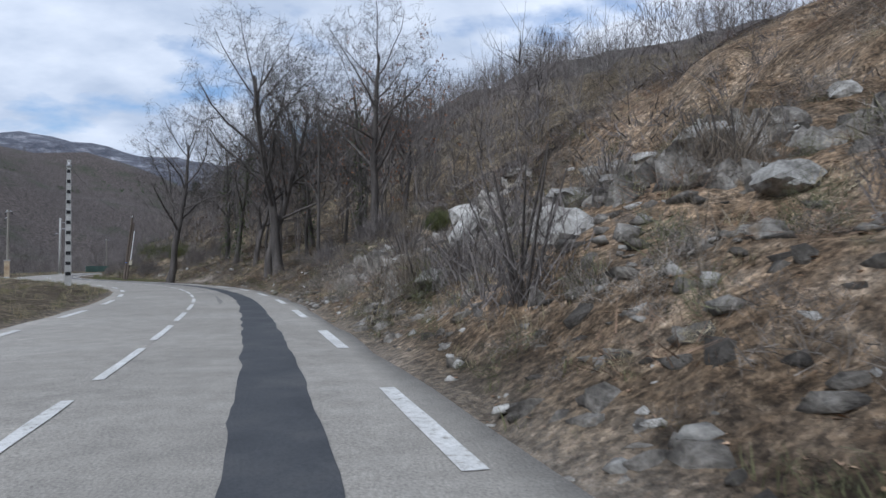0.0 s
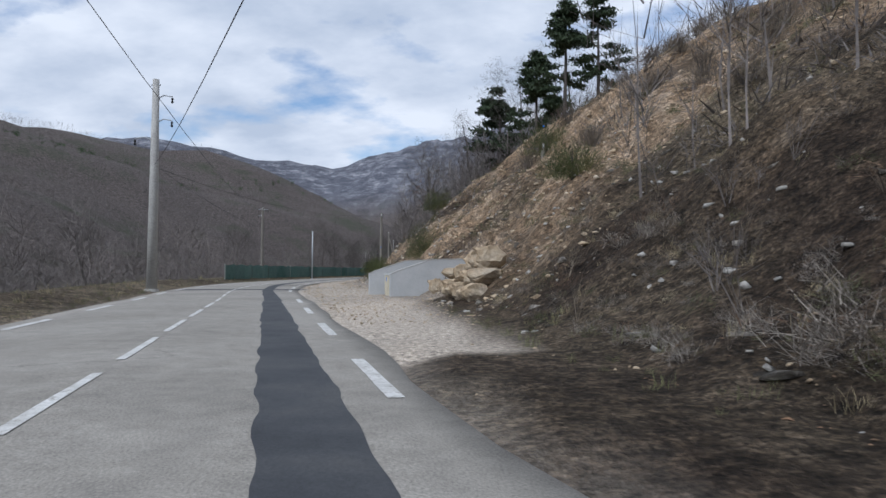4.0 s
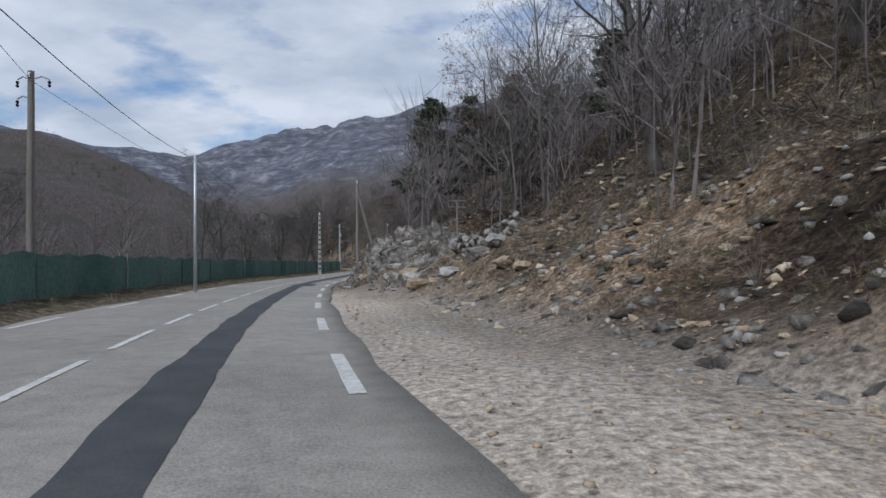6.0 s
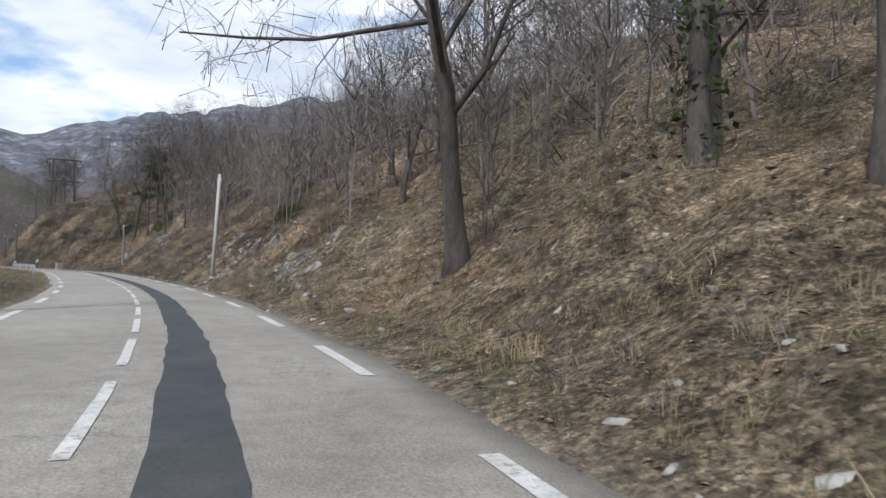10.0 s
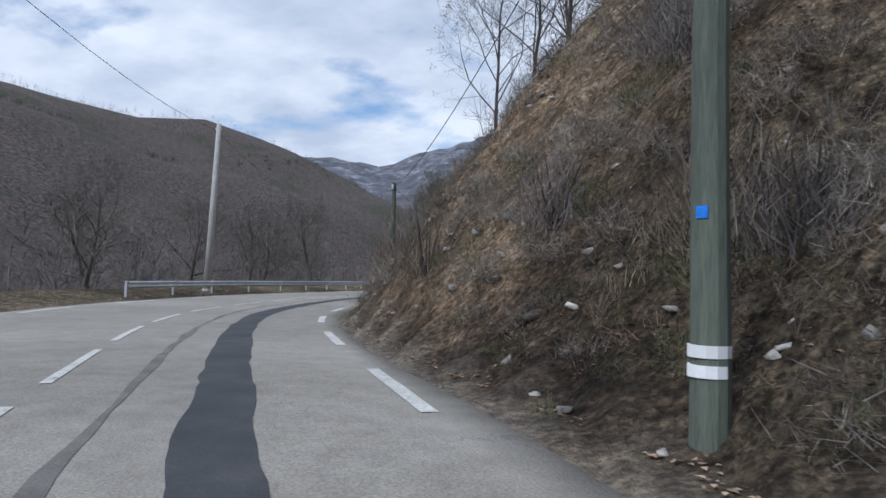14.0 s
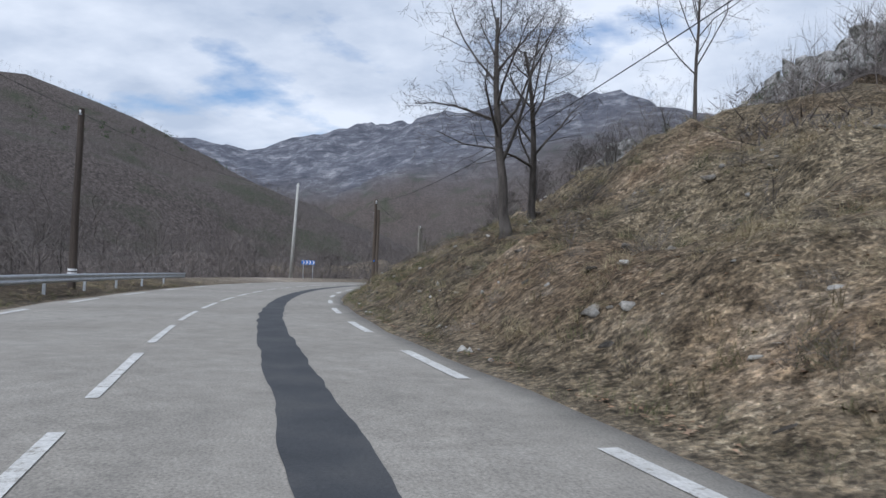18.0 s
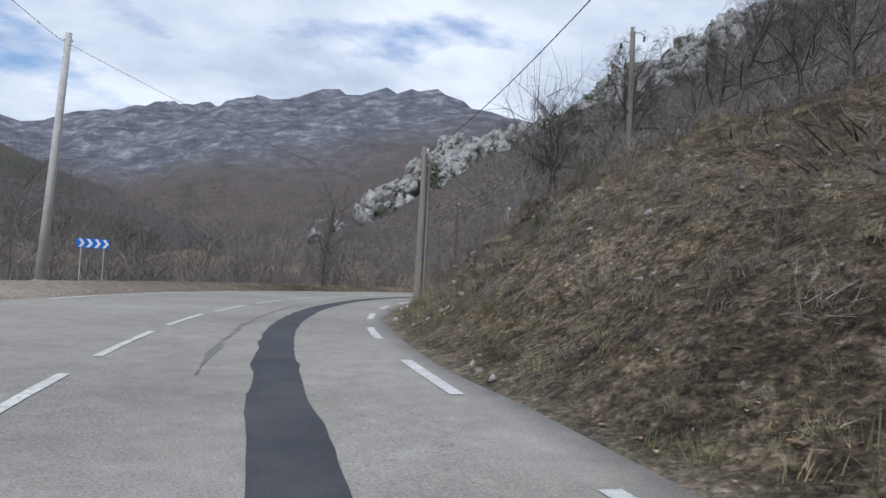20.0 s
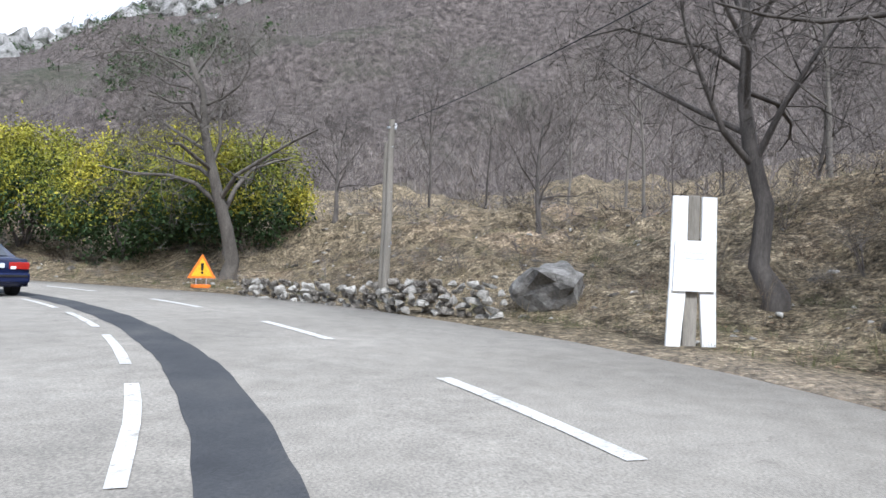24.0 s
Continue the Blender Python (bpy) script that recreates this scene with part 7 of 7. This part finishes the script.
def guardrail(s0, s1, off, label, lo=0.55):
    root = empty("crash_barrier", Matrix(), label, "crash barrier", "crash barriers")
    prof = w_profile()
    seg = 4.0
    for k in range(int((s1 - s0) / seg)):
        rows = []
        for s in np.linspace(s0 + k * seg, s0 + (k + 1) * seg, 4):
            l = -(float(LEFT_W(s)) + off)
            p = at(s, l)
            g = gz(p.x, p.y)
            q = at(s, l + 0.1)
            n = (q - p).normalized()
            rows.append([p + n * a + Vector((0, 0, g + lo + b)) for a, b in prof])
        part("rail", ribbon("rail", rows, STEEL), STEEL, root)
        p = at(s0 + k * seg, -(float(LEFT_W(s0 + k * seg)) + off + 0.08))
        part("post", box(0.1, 0.06, lo + 0.75, pose(p.x, p.y, gz(p.x, p.y) + lo / 2 - 0.22, 0, 0, bearing(s0 + k * seg)), 0.008), STEEL, root)
    return root


guardrail(376, 400, 1.3, "galvanised crash barrier on the valley side")
guardrail(458, 506, 1.5, "long galvanised crash barrier round the bend")
guardrail(522, 566, 1.6, "galvanised crash barrier on the valley side")

fence = empty("netting_fence", Matrix(), "green netting fence on thin posts along the verge", "fence")
for k in range(40):
    s0 = 190 + k * 3.0
    rows = []
    for s in np.linspace(s0, s0 + 3.0, 5):
        p = at(s, -(float(LEFT_W(s)) + 2.6 + 0.12 * math.sin(s * 1.3)))
        g = gz(p.x, p.y)
        rows.append([p + Vector((0.03 * math.sin(s * 3.1 + z * 5), 0, g - 0.05 + z)) for z in (0, 0.5, 1.0, 1.5 + 0.07 * math.sin(s * 2.1))])
    part("netting", ribbon("netting", rows, MESH_GREEN), MESH_GREEN, fence)
    p = at(s0, -(float(LEFT_W(s0)) + 2.66))
    part("post", tube(((p.x, p.y, gz(p.x, p.y) - 0.3), (p.x, p.y, gz(p.x, p.y) + 1.62)), (0.035, 0.03), 6), WOOD_GREEN if k % 4 else CONCRETE, fence)


# ---------------------------------------------------------------- masonry
def gate_pillar(x, y, top, turn):
    z = gz(x, y)
    h = top - z
    root = empty("gate_pillar", pose(x, y, z, 0, 0, turn), "pale rendered gate pillar with a flat stone cap", "gate pillar", "gate pillars")
    part("shaft", box(0.55, 0.55, h, pose(0, 0, h / 2 - 0.2), 0.02), STONE_WARM, root)
    part("cap", box(0.72, 0.72, 0.12, pose(0, 0, h - 0.2 + 0.06), 0.02), CONCRETE, root)
    part("plinth", box(0.64, 0.64, 0.25, pose(0, 0, 0.05), 0.02), CONCRETE, root)


gate_pillar(-41.7, 89.6, 2.35, 20)
gate_pillar(-42.3, 85.3, 2.45, 20)

# concrete headwall of two wing walls with a meter cabinet between
def wing(s, label, l=7.5):
    p = at(s, l)
    root = empty("wing_wall", pose(p.x, p.y, 0, 0, 0, bearing(s)), label, "concrete wall", "wing walls")
    out = ((0, -0.4), (4.6, -0.4), (4.6, 1.9), (1.9, 1.75), (0.35, 1.22), (0, 1.05))
    part("wall", prism(out, 0.24), CEMENT, root)
    part("coping", prism(((0, 1.05), (0.35, 1.22), (1.9, 1.75), (4.6, 1.9), (4.6, 1.93), (1.9, 1.78), (0.33, 1.25), (-0.02, 1.08)), 0.26), CONCRETE, root)


wing(153.9, "smooth grey concrete wing wall beside the lay-by")
wing(157.0, "smooth grey concrete wing wall of the cabinet recess", 7.0)
pc = at(155.45, 7.8)
cab = empty("meter_cabinet", pose(pc.x, pc.y, 0, 0, 0, bearing(155) - 90), "beige meter cabinet between the concrete walls", "cabinet")
part("body", box(0.86, 0.34, 1.05, pose(0, 0, 0.5), 0.015), CABINET, cab)
part("door", box(0.76, 0.03, 0.85, pose(0, -0.18, 0.55), 0.01), CABINET, cab)
part("label", box(0.13, 0.012, 0.2, pose(0.08, -0.2, 0.82)), BLUE, cab, "small blue label")
part("roof", box(0.94, 0.42, 0.06, pose(0, 0, 1.04), 0.015), CEMENT, cab)

# block pier at the foot of the bank
bp = empty("block_pier", pose(-59.1, 398.8, gz(-59.1, 398.8) - 0.05, 0, 0, 25) @ Matrix.Diagonal((0.78, 0.7, 0.76, 1)), "short pier of squared grey stone blocks", "stone pier")
part("core", box(0.86, 0.66, 1.28, pose(0, 0, 0.6)), STONE, bp)
block_me = {}
for r in range(5):
    for k in range(3 if r % 2 else 2):
        n = 3 if r % 2 else 2
        w = 0.96 / n
        if n not in block_me:
            b = box(w - 0.025, 0.76, 0.235, None, 0.02)
            block_me[n] = bpy.data.meshes.new("block")
            b.to_mesh(block_me[n])
            b.free()
            block_me[n].materials.append(STONE)
        ob = new("block", block_me[n])
        ob.parent = bp
        ob.matrix_basis = pose(-0.48 + w * (k + 0.5) + 0.02 * math.sin(r * 3 + k), 0.035 * math.sin(r * 7 + 3 * k), 0.15 + 0.26 * r, 2.5 * math.sin(r * 2 + k), 2 * math.cos(r * 3 + k), 5 * math.sin(r * 5 + k)) @ Matrix.Diagonal((1 + 0.05 * math.sin(4 * r + 9 * k), 1, 1 - 0.07 * abs(math.cos(r * 3 + 5 * k)), 1))

ms = empty("milestone", pose(-63.4, 409.6, gz(-63.4, 409.6) - 0.05, 0, 12, 20), "leaning white milestone with a red-brown foot", "milestone")
part("body", prism(((-0.14, 0.1), (0.14, 0.1), (0.14, 0.42), (0.08, 0.52), (-0.08, 0.52), (-0.14, 0.42)), 0.14), WHITE, ms)
part("foot", box(0.3, 0.16, 0.22, pose(0, 0, 0.02), 0.02), STONE_WARM, ms)


# ---------------------------------------------------------------- signs
hs = empty("letter_sign", pose(-24.7, 622.5, gz(-24.7, 622.5) - 0.1, 0, 0, -52), "tall white board cut as the letter H on a weathered post", "sign")
part("left_leg", prism(((-0.44, 0.02), (-0.20, 0.02), (-0.125, 0.98), (-0.125, 2.6), (-0.38, 2.6), (-0.40, 1.1)), 0.05, pose(0, -0.12, 0)), WHITE, hs)
part("right_leg", prism(((0.44, 0.02), (0.20, 0.02), (0.125, 0.98), (0.125, 2.6), (0.38, 2.6), (0.40, 1.1)), 0.05, pose(0, -0.12, 0)), WHITE, hs)
part("crossbar", prism(((-0.37, 1.02), (0.37, 1.02), (0.34, 1.86), (-0.34, 1.86)), 0.04, pose(0, -0.17, 0)), WHITE, hs)
part("post", box(0.24, 0.16, 2.85, pose(0, 0, 1.2), 0.02), WOOD_POLE, hs, "weathered timber post")
for k, w in enumerate((0.42, 0.34, 0.30)):
    part("text_line", box(w, 0.006, 0.03, pose(0, -0.193, 1.66 - 0.09 * k)), PLATE, hs, "faint grey line of writing")

wsn = empty("warning_sign", pose(-20.7, 639.9, gz(-20.7, 639.9) + 0.02, 0, 0, -20), "orange temporary warning triangle with exclamation mark", "traffic sign")
TRI = lambda r, z: ((-r, z - r * 0.58), (r, z - r * 0.58), (0, z + r * 1.15))
part("face", prism(TRI(0.50, 0.62), 0.03), ORANGE, wsn)
part("panel", prism(TRI(0.37, 0.62), 0.012, pose(0, -0.022, 0)), YELLOW, wsn, "yellow inner triangle")
part("mark", prism(((-0.035, 0.60), (0.035, 0.60), (0.055, 0.86), (-0.055, 0.86)), 0.01, pose(0, -0.033, 0)), BLACK, wsn)
part("dot", tube(((0, -0.04, 0.53), (0, -0.028, 0.53)), (0.042, 0.042), 12), BLACK, wsn)
part("foot", box(0.6, 0.34, 0.12, pose(0, 0.05, 0.05), 0.02), ORANGE, wsn)
for sx in (-0.18, 0.18):
    part("leg", tube(((sx, 0.03, 0.08), (sx, 0.03, 0.36)), (0.018, 0.018), 6), STEEL, wsn)

chv = empty("chevron_sign", pose(-86.9, 593.7, 0.5, 0, 0, 6), "blue bend sign with white chevrons on two posts", "traffic sign")
part("panel", box(1.7, 0.04, 0.55, pose(0, 0, 1.75), 0.01), BLUE, chv)
for k in range(4):
    x = -0.66 + k * 0.42
    part("chevron", prism(((x - 0.1, 1.99), (x + 0.06, 1.99), (x + 0.24, 1.75), (x + 0.06, 1.51), (x - 0.1, 1.51), (x + 0.08, 1.75)), 0.012, pose(0, -0.028, 0)), WHITE, chv)
for sx in (-0.6, 0.6):
    part("post", tube(((sx, 0.04, gz(-86.9, 593.7) - 0.8), (sx, 0.04, 1.9)), (0.035, 0.035), 8), STEEL, chv)

dl = at(427, -9.0)
dm = empty("delineator", pose(dl.x, dl.y, gz(dl.x, dl.y)), "small white marker post on the gravel", "marker post")
part("post", tube(((0, 0, -0.1), (0, 0, 0.62), (0, 0, 0.72)), (0.07, 0.06, 0.02), 10), WHITE, dm)
part("band", tube(((0, 0, 0.5), (0, 0, 0.58)), (0.069, 0.067), 10), RED_LENS, dm)


# ---------------------------------------------------------------- the car ahead
def build_car(m):
    car = empty("coupe_car", m, "dark blue two-door coupe standing in the lane", "car")
    prof = ((-2.12, 0.42), (-2.14, 0.62), (-2.10, 0.80), (-2.02, 0.93), (-1.45, 0.96), (-1.30, 0.97), (-0.62, 1.30), (-0.20, 1.36), (0.30, 1.33), (1.02, 0.98), (1.2, 0.93), (1.95, 0.80), (2.2, 0.66), (2.24, 0.45), (2.1, 0.25), (-2.0, 0.25))
    rows = []
    for u in (-1, -0.94, -0.6, 0, 0.6, 0.94, 1):
        row = []
        for y, z in prof:
            half = 0.85 if z < 0.98 else 0.85 - (z - 0.97) * 0.62
            pinch = 0.97 if abs(y) > 2.0 else 1.0
            zz = z - (0.05 if abs(u) > 0.95 else 0.0) * (z > 0.5)
            row.append((u * half * pinch, y * (1 - 0.03 * abs(u) ** 4), zz))
        rows.append(row)
    v = [p for r in rows for p in r]
    w = len(prof)
    f = [(k * w + j, k * w + (j + 1) % w, (k + 1) * w + (j + 1) % w, (k + 1) * w + j) for k in range(len(rows) - 1) for j in range(w)]
    f += [tuple(range(w)), tuple(range((len(rows) - 1) * w, len(rows) * w))[::-1]]
    me = mesh_from("body", v, f, CAR_BLUE, True)
    bm = bmesh.new()
    bm.from_mesh(me)
    bmesh.ops.recalc_face_normals(bm, faces=bm.faces[:])
    bm.to_mesh(me)
    bm.free()
    part("body", me, CAR_BLUE, car)
    slope = math.degrees(math.atan2(0.33, 0.68))
    part("rear_window", box(1.20, 0.72, 0.02, pose(0, -0.965, 1.152, slope) , 0.008), CAR_GLASS, car)
    part("windscreen", box(1.24, 0.74, 0.02, pose(0, 0.67, 1.165, -26), 0.008), CAR_GLASS, car)
    for sx in (-1, 1):
        part("side_window", prism(((-1.15, 1.0), (0.85, 1.0), (0.28, 1.27), (-0.55, 1.24)), 0.02, pose(sx * 0.80, 0, 0, 0, -sx * 18, 90) @ Matrix.Identity(4)), CAR_GLASS, car)
        lamp = part("tail_lamp", box(0.44, 0.06, 0.17, pose(sx * 0.58, -2.12, 0.77), 0.02), RED_LENS, car, "red tail lamp")
        part("reverse_lamp", box(0.12, 0.07, 0.07, pose(sx * 0.44, -2.125, 0.72), 0.01), WHITE, lamp)
        part("mirror", box(0.2, 0.12, 0.13, pose(sx * 0.93, 0.62, 1.0), 0.03), CAR_BLUE, car)
        part("exhaust", tube(((-0.45 + sx * 0.05, -2.18, 0.24), (-0.45 + sx * 0.05, -1.9, 0.24)), (0.03, 0.03), 8), STEEL, car)
        for y in (-1.32, 1.36):
            wh = part("wheel", tube([(sx * 0.60, y, 0.31), (sx * 0.62, y, 0.31), (sx * 0.80, y, 0.31), (sx * 0.83, y, 0.31)], (0.28, 0.315, 0.315, 0.28), 24), BLACK, car)
            part("rim", tube(((sx * 0.80, y, 0.31), (sx * 0.84, y, 0.31)), (0.21, 0.19), 16), STEEL, wh)
    part("bumper", box(1.62, 0.16, 0.24, pose(0, -2.12, 0.48), 0.05), CAR_BLUE, car)
    part("bumper_strip", box(1.5, 0.03, 0.05, pose(0, -2.205, 0.52), 0.01), BLACK, car)
    part("number_plate", box(0.50, 0.02, 0.11, pose(0, -2.15, 0.77), 0.006), PLATE, car)
    part("boot_line", box(1.5, 0.015, 0.012, pose(0, -2.075, 0.90)), BLACK, car)
    part("badge", tube(((0, -2.085, 0.87), (0, -2.1, 0.865)), (0.04, 0.04), 14), STEEL, car)
    return car


build_car(pose(-28.3, 639.7, 0.02, 0, 0, bearing(676)))
